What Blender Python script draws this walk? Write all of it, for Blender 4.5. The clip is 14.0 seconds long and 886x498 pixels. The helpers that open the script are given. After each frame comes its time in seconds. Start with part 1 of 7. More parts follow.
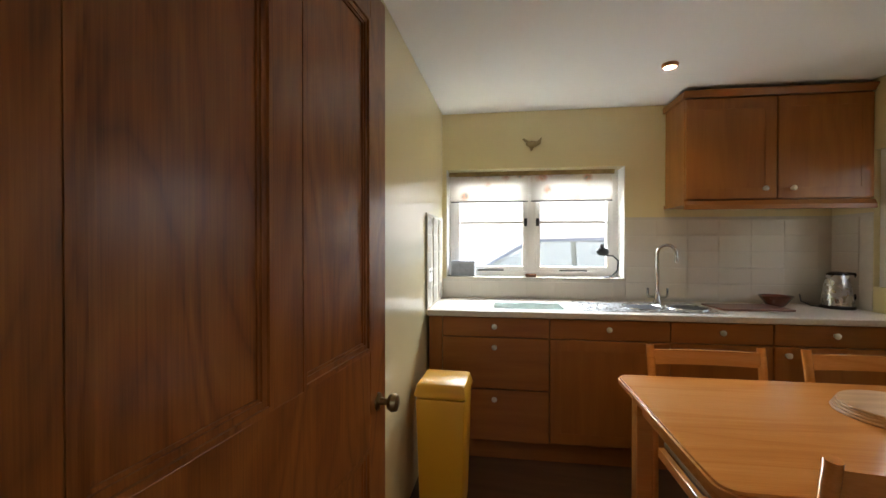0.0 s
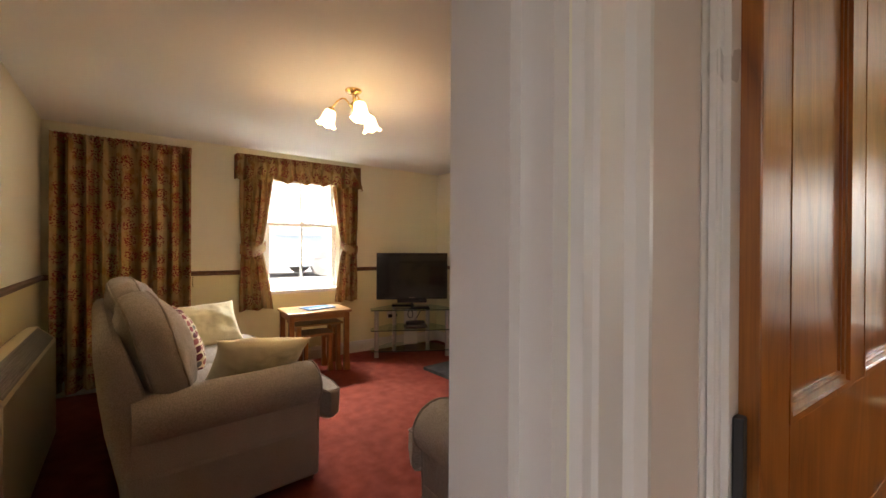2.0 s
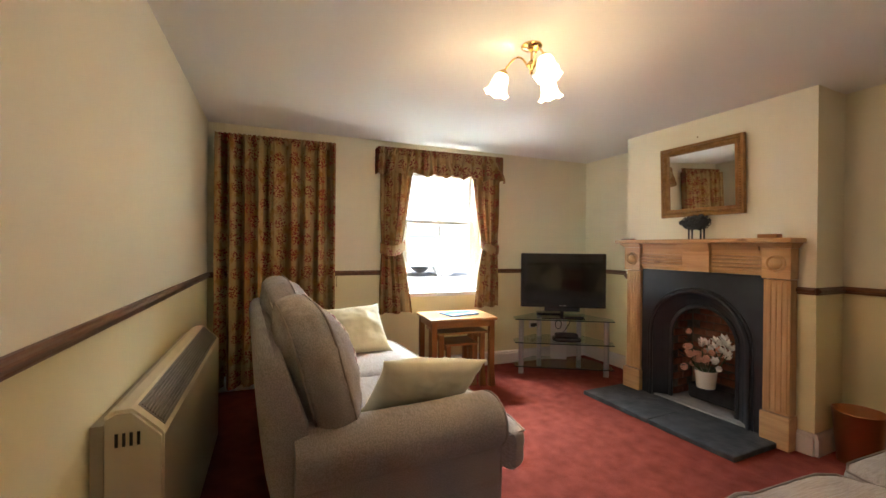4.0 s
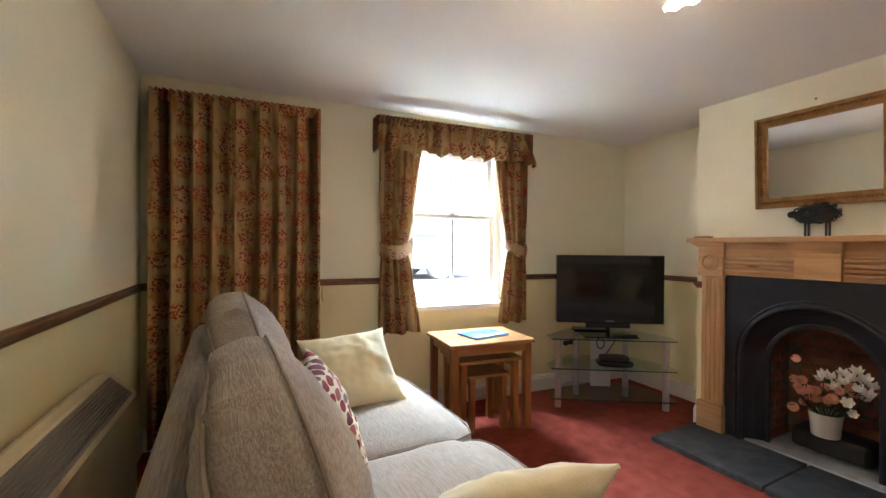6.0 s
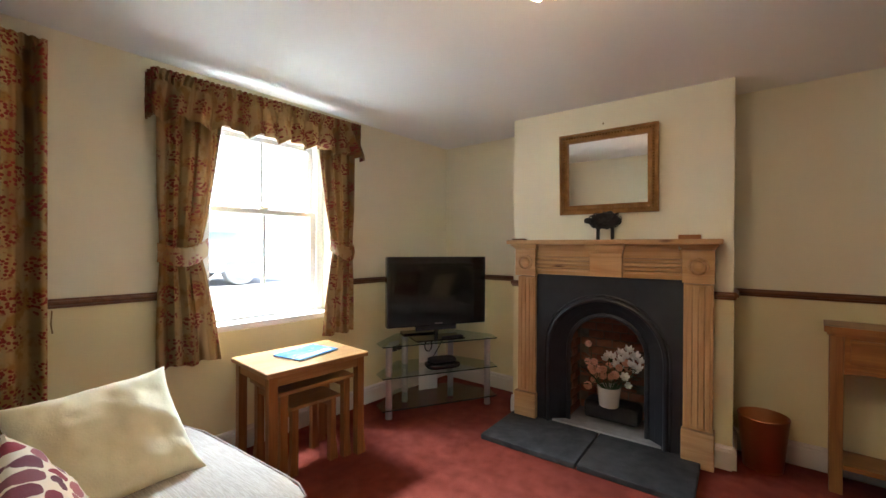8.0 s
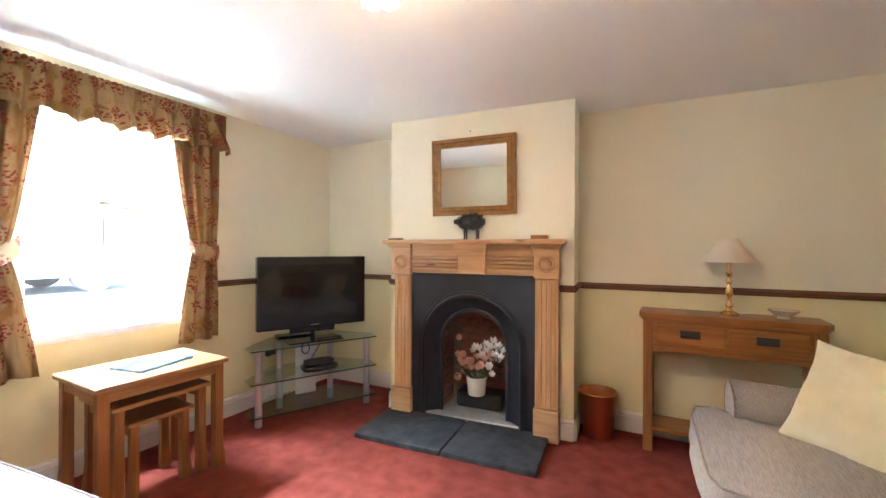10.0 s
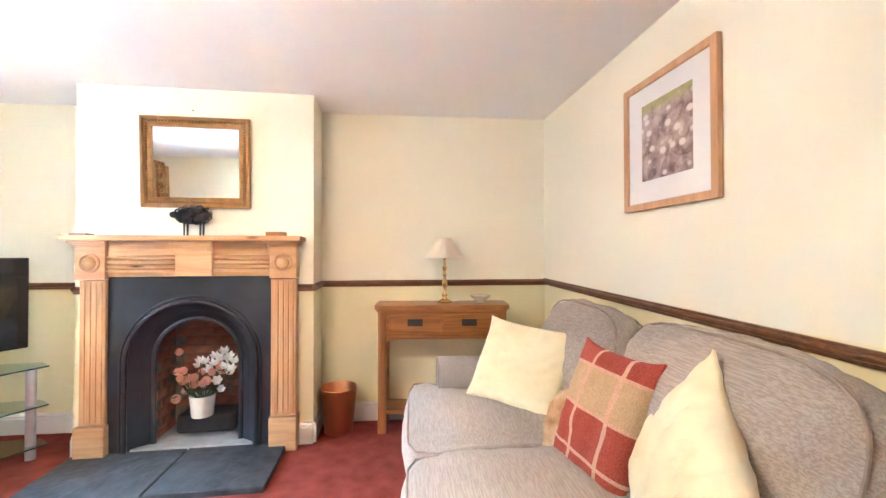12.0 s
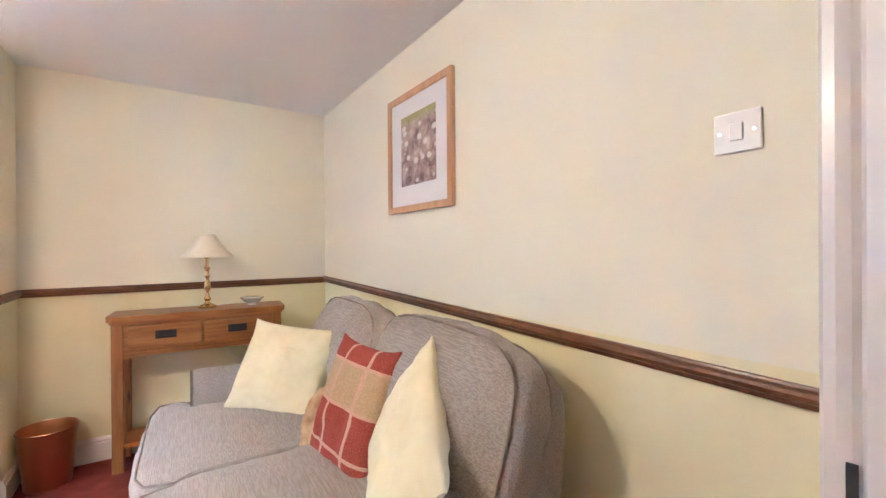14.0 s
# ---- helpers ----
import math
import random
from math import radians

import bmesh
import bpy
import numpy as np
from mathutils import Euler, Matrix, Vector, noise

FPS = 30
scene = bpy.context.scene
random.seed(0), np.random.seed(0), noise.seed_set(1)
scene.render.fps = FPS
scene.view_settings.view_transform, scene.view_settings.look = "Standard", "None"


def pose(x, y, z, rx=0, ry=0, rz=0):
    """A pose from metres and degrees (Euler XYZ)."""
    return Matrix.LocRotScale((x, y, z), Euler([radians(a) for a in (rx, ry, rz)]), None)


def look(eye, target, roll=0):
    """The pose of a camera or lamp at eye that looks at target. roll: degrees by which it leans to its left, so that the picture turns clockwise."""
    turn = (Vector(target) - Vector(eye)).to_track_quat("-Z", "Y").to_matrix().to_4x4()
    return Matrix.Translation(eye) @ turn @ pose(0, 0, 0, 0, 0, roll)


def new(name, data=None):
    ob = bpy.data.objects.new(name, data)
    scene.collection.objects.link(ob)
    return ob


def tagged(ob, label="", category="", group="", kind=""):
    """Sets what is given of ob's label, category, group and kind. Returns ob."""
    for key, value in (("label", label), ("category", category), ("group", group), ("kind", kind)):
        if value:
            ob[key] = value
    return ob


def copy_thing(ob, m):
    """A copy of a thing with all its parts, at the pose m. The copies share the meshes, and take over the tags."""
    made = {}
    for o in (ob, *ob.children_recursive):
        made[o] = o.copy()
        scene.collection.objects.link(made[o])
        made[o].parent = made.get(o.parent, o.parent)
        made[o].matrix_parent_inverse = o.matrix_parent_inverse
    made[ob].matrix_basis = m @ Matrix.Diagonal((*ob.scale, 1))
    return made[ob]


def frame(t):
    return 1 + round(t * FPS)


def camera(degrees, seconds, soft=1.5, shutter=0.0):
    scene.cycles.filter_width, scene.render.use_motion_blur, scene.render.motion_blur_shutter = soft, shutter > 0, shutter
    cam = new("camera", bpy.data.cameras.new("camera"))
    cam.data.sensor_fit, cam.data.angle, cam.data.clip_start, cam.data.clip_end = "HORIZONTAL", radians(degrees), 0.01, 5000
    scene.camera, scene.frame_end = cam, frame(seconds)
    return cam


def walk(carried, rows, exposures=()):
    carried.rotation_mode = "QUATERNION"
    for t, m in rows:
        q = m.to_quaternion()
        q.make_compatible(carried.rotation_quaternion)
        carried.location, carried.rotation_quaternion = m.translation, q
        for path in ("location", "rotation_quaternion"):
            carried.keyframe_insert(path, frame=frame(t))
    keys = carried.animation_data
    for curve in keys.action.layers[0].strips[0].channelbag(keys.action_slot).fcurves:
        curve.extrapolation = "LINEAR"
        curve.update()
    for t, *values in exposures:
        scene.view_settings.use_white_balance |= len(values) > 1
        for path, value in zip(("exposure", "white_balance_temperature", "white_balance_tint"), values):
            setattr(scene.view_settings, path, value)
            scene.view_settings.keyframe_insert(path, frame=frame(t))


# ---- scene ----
cam = camera(95.4, 14.0)
PATH = [
    (0, (0.199, 0.121, 1.274), (-0.075, 2.102, 1.256), 0.05),
    (0.5, (0.122, 0.057, 1.266), (-0.488, 1.962, 1.250), -0.09),
    (1, (0.036, -0.038, 1.263), (-0.950, 1.702, 1.253), 0.05),
    (1.5, (-0.046, -0.168, 1.258), (-1.355, 1.344, 1.243), 0.22),
    (2, (-0.100, -0.290, 1.238), (-1.640, 0.986, 1.230), 0.3),
    (2.5, (-0.232, -0.330, 1.250), (-1.953, 0.689, 1.237), 0.35),
    (3, (-0.408, -0.374, 1.258), (-2.190, 0.535, 1.242), 0.45),
    (3.5, (-0.562, -0.362, 1.240), (-2.357, 0.515, 1.228), 0.45),
    (4, (-0.784, -0.332, 1.222), (-2.601, 0.503, 1.214), 0.5),
    (4.2, (-0.853, -0.311, 1.224), (-2.682, 0.497, 1.213), 0.5),
    (6.3, (-1.774, -0.195, 1.229), (-3.523, 0.774, 1.22), 0.3),
    (6.5, (-1.827, -0.192, 1.238), (-3.524, 0.866, 1.225), 0.2),
    (7, (-2.004, -0.165, 1.262), (-3.487, 1.177, 1.245), 0.3),
    (7.5, (-2.027, -0.132, 1.253), (-3.337, 1.38, 1.24), 0.3),
    (10, (-1.787, -0.036, 1.237), (-2.574, 1.803, 1.234), 0.2),
    (10.5, (-1.74, -0.021, 1.232), (-2.382, 1.872, 1.228), 0.1),
    (11, (-1.698, -0.01, 1.204), (-2.141, 1.94, 1.211), 0.1),
    (11.5, (-1.623, 0.012, 1.201), (-1.674, 2.012, 1.214), 0.0),
    (12, (-1.571, 0.028, 1.19), (-1.293, 2.008, 1.214), -0.1),
    (12.5, (-1.53, 0.011, 1.193), (-1.039, 1.95, 1.215), -0.2),
    (13, (-1.486, -0.02, 1.208), (-0.733, 1.833, 1.223), -0.3),
    (13.5, (-1.438, -0.047, 1.211), (-0.469, 1.702, 1.224), -0.4),
    (14, (-1.424, -0.059, 1.209), (-0.265, 1.571, 1.203), -0.4),
]
walk(cam, [(t, look(eye, target, roll)) for t, eye, target, roll in PATH], [(0, 1.5, 6700, 11), (1.5, 2.05, 7300, 13), (2.5, 2.8, 7600, 14), (3.3, 2.9, 6800, 10), (4, 2.9, 6300, 8), (6.5, 2.68, 5800, 7), (7.7, 2.6, 5900, 7), (9.8, 3.6, 5500, 8), (12, 4.75, 5000, 7), (13.2, 4.6, 4800, 8), (14, 4.4, 4800, 9)])

# ---- exposure, world and sun ----
world = bpy.data.worlds.new("world")
scene.world = world
world.use_nodes = True
wt = world.node_tree
sky = wt.nodes.new("ShaderNodeTexSky")
sky.sky_type = "NISHITA"
sky.sun_disc = False
sky.sun_elevation = radians(60)
sky.sun_rotation = radians(149)
sky.dust_density = 3.0
wt.links.new(sky.outputs[0], wt.nodes["Background"].inputs[0])
wt.nodes["Background"].inputs[1].default_value = 0.15

sun = new("sun", bpy.data.lights.new("sun", "SUN"))
sun.data.energy, sun.data.angle, sun.data.color = 3.7, radians(0.6), (1.0, 0.96, 0.9)
sun.matrix_world = look((3, -5, 10), (0, 0, 0))


def sky_lamp(name, eye, target, w, h, power, colour=(0.80, 0.90, 1.0), shine=1.0):
    """An area lamp in a window's opening that stands in for the sky's light; one is added hall fill."""
    lamp = new(name, bpy.data.lights.new(name, "AREA"))
    lamp.data.shape, lamp.data.size, lamp.data.size_y = "RECTANGLE", w, h
    lamp.data.energy, lamp.data.color = power, colour
    lamp.data.specular_factor = shine
    lamp.matrix_world = look(eye, target)
    return lamp


LIVING_SKY, KITCHEN_SKY, HALL_FILL = 215, 80, 0.06
BULB, SPOT = 0.6, 1.7
sky_lamp("living_window_sky", (-5.02, 1.55, 2.52), (-3.15, 1.30, 0.92), 1.1, 0.85, LIVING_SKY)
sky_lamp("kitchen_window_sky", (0.44, 3.85, 2.1), (0.45, 1.6, 0.9), 1.3, 0.8, KITCHEN_SKY)
sky_lamp("kitchen_side_window_sky", (2.52, 2.36, 1.6), (1.4, 1.4, 0.7), 0.7, 0.6, 1.0, shine=0.1)
# unseen warm fill, added behind the camera to brighten the door jambs
sky_lamp("hall_fill", (0.6, -1.34, 1.5), (0.1, 1.0, 1.1), 0.75, 0.85, HALL_FILL, (1.0, 0.72, 0.62), 0.1)


# ---- materials ----
def rgba(c):
    return (c[0], c[1], c[2], 1.0)


def material(name):
    m = bpy.data.materials.new(name)
    m.use_nodes = True
    return m, m.node_tree, m.node_tree.nodes["Principled BSDF"]


def coords(nt, scale=(1, 1, 1), rot=(0, 0, 0)):
    tc = nt.nodes.new("ShaderNodeTexCoord")
    mp = nt.nodes.new("ShaderNodeMapping")
    mp.inputs["Scale"].default_value = scale
    mp.inputs["Rotation"].default_value = rot
    nt.links.new(tc.outputs["Object"], mp.inputs["Vector"])
    return mp.outputs[0]


def noise_node(nt, vec, scale, detail=4, rough=0.55, distortion=0.0):
    n = nt.nodes.new("ShaderNodeTexNoise")
    n.inputs["Scale"].default_value = scale
    n.inputs["Detail"].default_value = detail
    n.inputs["Roughness"].default_value = rough
    n.inputs["Distortion"].default_value = distortion
    nt.links.new(vec, n.inputs["Vector"])
    return n.outputs["Fac"]


def ramp(nt, fac, stops):
    r = nt.nodes.new("ShaderNodeValToRGB")
    e = r.color_ramp.elements
    while len(e) < len(stops):
        e.new(0.5)
    for el, (p, c) in zip(e, stops):
        el.position, el.color = p, rgba(c)
    nt.links.new(fac, r.inputs[0])
    return r.outputs[0]


def mixed(nt, fac, a, b, mode="MIX"):
    m = nt.nodes.new("ShaderNodeMix")
    m.data_type, m.blend_type = "RGBA", mode
    if isinstance(fac, float):
        m.inputs[0].default_value = fac
    else:
        nt.links.new(fac, m.inputs[0])
    for i, v in ((6, a), (7, b)):
        if isinstance(v, tuple):
            m.inputs[i].default_value = rgba(v)
        else:
            nt.links.new(v, m.inputs[i])
    return m.outputs[2]


def bumped(nt, bsdf, height, strength, distance=0.002):
    b = nt.nodes.new("ShaderNodeBump")
    b.inputs["Strength"].default_value = strength
    b.inputs["Distance"].default_value = distance
    nt.links.new(height, b.inputs["Height"])
    nt.links.new(b.outputs[0], bsdf.inputs["Normal"])


def surf(name, c1, c2, scale=3.0, rough=0.6, bump=0.2, bscale=60.0, metal=0.0, stretch=(1, 1, 1), dist=0.002, sheen=0.0, coat=0.0, rvar=0.08):
    """A plain material with colour drifting between two tones, fine relief and uneven gloss."""
    m, nt, b = material(name)
    if rough > 0.8:
        b.inputs["Specular IOR Level"].default_value = 0.12
    v = coords(nt, stretch)
    big = noise_node(nt, v, scale, 5)
    nt.links.new(ramp(nt, big, [(0.3, c1), (0.7, c2)]), b.inputs["Base Color"])
    fine = noise_node(nt, v, bscale, 3)
    r = nt.nodes.new("ShaderNodeMapRange")
    r.inputs[3].default_value, r.inputs[4].default_value = max(0.02, rough - rvar), min(1, rough + rvar)
    nt.links.new(noise_node(nt, v, scale * 4, 3), r.inputs[0])
    nt.links.new(r.outputs[0], b.inputs["Roughness"])
    b.inputs["Metallic"].default_value = metal
    b.inputs["Sheen Weight"].default_value = sheen
    b.inputs["Coat Weight"].default_value = coat
    b.inputs["Coat Roughness"].default_value = 0.15
    if bump:
        bumped(nt, b, fine, bump, dist)
    return m


def wood(name, dark, mid, light, along="z", rough=0.35, ring=7.0, coat=0.2, knots=True, bump=0.15, flow=0.09, waves=4.5):
    """Stained or waxed timber: growth rings drawn out along the grain, fibres and knots."""
    m, nt, b = material(name)
    s = {"x": (flow, 1, 1), "y": (1, flow, 1), "z": (1, 1, flow)}[along]
    f = {"x": (0.02, 1, 1), "y": (1, 0.02, 1), "z": (1, 1, 0.02)}[along]
    v = coords(nt, s)
    info = nt.nodes.new("ShaderNodeObjectInfo")
    off = nt.nodes.new("ShaderNodeVectorMath")
    off.operation = "MULTIPLY_ADD"
    nt.links.new(info.outputs["Random"], off.inputs[0])
    off.inputs[1].default_value = (9, 5, 3)
    nt.links.new(v, off.inputs[2])
    v = off.outputs[0]
    warp = noise_node(nt, v, ring, 3, 0.5, 0.6)
    mul = nt.nodes.new("ShaderNodeMath")
    mul.operation = "MULTIPLY"
    mul.inputs[1].default_value = waves
    nt.links.new(warp, mul.inputs[0])
    fr = nt.nodes.new("ShaderNodeMath")
    fr.operation = "PINGPONG"
    fr.inputs[1].default_value = 0.5
    nt.links.new(mul.outputs[0], fr.inputs[0])
    dbl = nt.nodes.new("ShaderNodeMath")
    dbl.operation = "MULTIPLY"
    dbl.inputs[1].default_value = 2.0
    nt.links.new(fr.outputs[0], dbl.inputs[0])
    soft = tuple(0.45 * d + 0.55 * m_ for d, m_ in zip(dark, mid))
    base = ramp(nt, dbl.outputs[0], [(0.0, soft), (0.3, mid), (1.0, light)])
    fib = noise_node(nt, coords(nt, f), 260, 3, 0.6)
    col = mixed(nt, 0.35, base, ramp(nt, fib, [(0.3, dark), (0.7, light)]))
    if knots:
        ks = {"x": (1.0, 3.6, 3.6), "y": (3.6, 1.0, 3.6), "z": (3.6, 3.6, 1.0)}[along]
        vo = nt.nodes.new("ShaderNodeTexVoronoi")
        vo.inputs["Scale"].default_value = 1.7
        nt.links.new(coords(nt, ks), vo.inputs["Vector"])
        kf = ramp(nt, vo.outputs["Distance"], [(0.03, (1, 1, 1)), (0.09, (0, 0, 0))])
        col = mixed(nt, kf, col, (dark[0] * 0.45, dark[1] * 0.4, dark[2] * 0.4))
    nt.links.new(col, b.inputs["Base Color"])
    b.inputs["Roughness"].default_value = rough
    b.inputs["Coat Weight"].default_value = coat
    b.inputs["Coat Roughness"].default_value = 0.18
    bumped(nt, b, fib, bump, 0.0015)
    return m


def plain(name, c, rough=0.5, metal=0.0, emit=0.0, ecol=None, trans=0.0, coat=0.0):
    m, nt, b = material(name)
    b.inputs["Base Color"].default_value = rgba(c)
    b.inputs["Roughness"].default_value = rough
    b.inputs["Metallic"].default_value = metal
    b.inputs["Transmission Weight"].default_value = trans
    b.inputs["Coat Weight"].default_value = coat
    if emit:
        b.inputs["Emission Color"].default_value = rgba(ecol or c)
        b.inputs["Emission Strength"].default_value = emit
    return m


def fabric(name, c1, c2, c3, rows=320.0, axis="z"):
    """Ribbed chenille: uneven horizontal ribs with flecks."""
    m, nt, b = material(name)
    st = (0.05, 1, 1)
    rib = noise_node(nt, coords(nt, st), rows, 3, 0.6, 0.0)
    fleck = noise_node(nt, coords(nt), 420, 2)
    big = noise_node(nt, coords(nt), 5, 4)
    col = ramp(nt, rib, [(0.40, c1), (0.5, c2), (0.58, c3)])
    col = mixed(nt, 0.25, col, ramp(nt, fleck, [(0.3, c1), (0.7, c3)]))
    col = mixed(nt, 0.3, col, ramp(nt, big, [(0.35, c1), (0.65, c2)]))
    nt.links.new(col, b.inputs["Base Color"])
    b.inputs["Roughness"].default_value = 0.95
    b.inputs["Specular IOR Level"].default_value = 0.15
    b.inputs["Sheen Weight"].default_value = 0.12
    bumped(nt, b, rib, 0.9, 0.003)
    return m


def floral(name, thin=0.0):
    """Furnishing cotton with soft tan and gold stripes and sprays of red flowers."""
    m, nt, b = material(name)
    v = coords(nt, (1, 1, 1))
    stripe = noise_node(nt, coords(nt, (0.2, 1, 0.04)), 13, 2, 0.5)
    col = ramp(nt, stripe, [(0.36, (0.19, 0.105, 0.042)), (0.45, (0.42, 0.29, 0.15)), (0.57, (0.44, 0.30, 0.14)), (0.66, (0.27, 0.15, 0.058))])
    mottle = noise_node(nt, coords(nt, (0.3, 1, 0.6)), 19, 3)
    col = mixed(nt, ramp(nt, mottle, [(0.52, (0, 0, 0)), (0.62, (0.75, 0.75, 0.75))]), col, (0.30, 0.145, 0.03))
    group = nt.nodes.new("ShaderNodeTexVoronoi")
    group.inputs["Scale"].default_value = 9.0
    group.inputs["Randomness"].default_value = 0.35
    nt.links.new(coords(nt, (0.05, 1, 0.8)), group.inputs["Vector"])
    gate = ramp(nt, group.outputs["Distance"], [(0.36, (1, 1, 1)), (0.46, (0, 0, 0))])
    petals = nt.nodes.new("ShaderNodeTexVoronoi")
    petals.inputs["Scale"].default_value = 68
    nt.links.new(coords(nt, (0.2, 1, 1)), petals.inputs["Vector"])
    spots = ramp(nt, petals.outputs["Distance"], [(0.42, (1, 1, 1)), (0.52, (0, 0, 0))])
    both = mixed(nt, 1.0, gate, spots, "MULTIPLY")
    col = mixed(nt, both, col, (0.24, 0.035, 0.028))
    nt.links.new(col, b.inputs["Base Color"])
    b.inputs["Roughness"].default_value = 0.9
    b.inputs["Specular IOR Level"].default_value = 0.15
    bumped(nt, b, mottle, 0.2, 0.002)
    if thin:
        tr = nt.nodes.new("ShaderNodeBsdfTranslucent")
        nt.links.new(mixed(nt, 0.15, col, (0.75, 0.68, 0.58)), tr.inputs[0])
        mx = nt.nodes.new("ShaderNodeMixShader")
        mx.inputs[0].default_value = thin
        nt.links.new(b.outputs[0], mx.inputs[1])
        nt.links.new(tr.outputs[0], mx.inputs[2])
        nt.links.new(mx.outputs[0], nt.nodes["Material Output"].inputs[0])
    return m


def checked(name):
    """Patchwork chenille of rust squares and sand bands."""
    m, nt, b = material(name)
    tc = nt.nodes.new("ShaderNodeTexCoord")
    sep = nt.nodes.new("ShaderNodeSeparateXYZ")
    nt.links.new(tc.outputs["Object"], sep.inputs[0])

    def step(out, width, shift, edge):
        a = nt.nodes.new("ShaderNodeMath"); a.operation = "ADD"; a.inputs[1].default_value = shift
        nt.links.new(out, a.inputs[0])
        p = nt.nodes.new("ShaderNodeMath"); p.operation = "PINGPONG"; p.inputs[1].default_value = width
        nt.links.new(a.outputs[0], p.inputs[0])
        g = nt.nodes.new("ShaderNodeMath"); g.operation = "GREATER_THAN"; g.inputs[1].default_value = edge
        nt.links.new(p.outputs[0], g.inputs[0])
        return g.outputs[0]
    n = noise_node(nt, coords(nt), 220, 3)
    red = ramp(nt, n, [(0.3, (0.22, 0.03, 0.02)), (0.7, (0.36, 0.07, 0.045))])
    tan = ramp(nt, n, [(0.3, (0.36, 0.24, 0.12)), (0.7, (0.52, 0.38, 0.22))])
    pale = ramp(nt, n, [(0.3, (0.45, 0.25, 0.16)), (0.7, (0.6, 0.4, 0.28))])
    col = mixed(nt, step(sep.outputs["Z"], 0.17, 0.10, 0.10), red, tan)
    col = mixed(nt, step(sep.outputs["X"], 0.075, 0.02, 0.066), col, pale)
    col = mixed(nt, step(sep.outputs["Z"], 0.07, 0.07, 0.0645), col, pale)
    nt.links.new(col, b.inputs["Base Color"])
    b.inputs["Roughness"].default_value = 0.95
    bumped(nt, b, n, 0.6, 0.003)
    return m


def spotted(name):
    """Cream cloth with big oval leaves in plum, red and brown."""
    m, nt, b = material(name)
    vo = nt.nodes.new("ShaderNodeTexVoronoi")
    vo.inputs["Scale"].default_value = 17
    vo.inputs["Randomness"].default_value = 0.22
    nt.links.new(coords(nt, (0.85, 0.3, 1.45), (0, 0.25, 0)), vo.inputs["Vector"])
    sel = nt.nodes.new("ShaderNodeSeparateColor")
    nt.links.new(vo.outputs["Color"], sel.inputs[0])
    leaf = ramp(nt, sel.outputs[0], [(0.25, (0.10, 0.012, 0.025)), (0.40, (0.26, 0.022, 0.035)), (0.62, (0.19, 0.018, 0.03)), (0.70, (0.12, 0.11, 0.11)), (0.80, (0.16, 0.145, 0.14)), (0.84, (0.30, 0.09, 0.09))])
    mask = ramp(nt, vo.outputs["Distance"], [(0.43, (1, 1, 1)), (0.455, (0, 0, 0))])
    nt.links.new(mixed(nt, mask, (0.68, 0.6, 0.46), leaf), b.inputs["Base Color"])
    b.inputs["Roughness"].default_value = 0.9
    bumped(nt, b, noise_node(nt, coords(nt), 300, 2), 0.4, 0.002)
    return m


def glass_material(name, tint=(1, 1, 1), mixf=0.07):
    m = bpy.data.materials.new(name)
    m.use_nodes = True
    nt = m.node_tree
    nt.nodes.clear()
    out = nt.nodes.new("ShaderNodeOutputMaterial")
    tr = nt.nodes.new("ShaderNodeBsdfTransparent")
    tr.inputs[0].default_value = rgba(tint)
    gl = nt.nodes.new("ShaderNodeBsdfGlossy")
    gl.inputs["Roughness"].default_value = 0.02
    mx = nt.nodes.new("ShaderNodeMixShader")
    mx.inputs[0].default_value = mixf
    nt.links.new(tr.outputs[0], mx.inputs[1])
    nt.links.new(gl.outputs[0], mx.inputs[2])
    nt.links.new(mx.outputs[0], out.inputs[0])
    return m


PAINT_UP = surf("cream_emulsion", (0.80, 0.77, 0.61), (0.84, 0.81, 0.655), 0.8, 0.75, 0.12, 90, dist=0.002)
PAINT_LOW = surf("warm_cream_emulsion", (0.78, 0.72, 0.44), (0.82, 0.76, 0.49), 0.8, 0.72, 0.12, 90, dist=0.002)
PAINT_KIT = surf("yellow_emulsion", (0.77, 0.66, 0.35), (0.81, 0.70, 0.40), 0.8, 0.32, 0.12, 90, dist=0.002, coat=0.6)
CEIL = surf("ceiling_white", (0.82, 0.825, 0.81), (0.85, 0.855, 0.84), 0.7, 0.85, 0.25, 40, dist=0.003)
GLOSS = surf("white_gloss_paint", (0.76, 0.73, 0.69), (0.78, 0.75, 0.71), 1.2, 0.28, 0.08, 30, coat=0.3, rvar=0.015)
HALL = surf("hall_emulsion", (0.66, 0.57, 0.51), (0.69, 0.60, 0.54), 1.2, 0.5, 0.1, 60)
CARPET = surf("red_carpet", (0.165, 0.029, 0.017), (0.250, 0.053, 0.034), 11, 0.97, 1.0, 240, dist=0.006, sheen=0.0)
LAMINATE = wood("dark_oak_laminate", (0.045, 0.020, 0.009), (0.085, 0.040, 0.018), (0.12, 0.06, 0.03), "x", 0.35, 6, 0.1, False)
PINE = wood("waxed_pine", (0.090, 0.025, 0.005), (0.27, 0.082, 0.015), (0.38, 0.132, 0.027), "z", 0.32, 4.5, 0.22, flow=0.24, waves=9.0)
PINE_LIGHT = wood("natural_pine", (0.33, 0.165, 0.060), (0.50, 0.285, 0.115), (0.60, 0.37, 0.17), "z", 0.38, 9, 0.2)
PINE_LIGHT_X = wood("natural_pine_cross", (0.33, 0.165, 0.060), (0.50, 0.285, 0.115), (0.60, 0.37, 0.17), "x", 0.38, 9, 0.2)
OAK = wood("oiled_oak", (0.13, 0.045, 0.009), (0.25, 0.098, 0.022), (0.34, 0.145, 0.036), "z", 0.42, 10, 0.1)
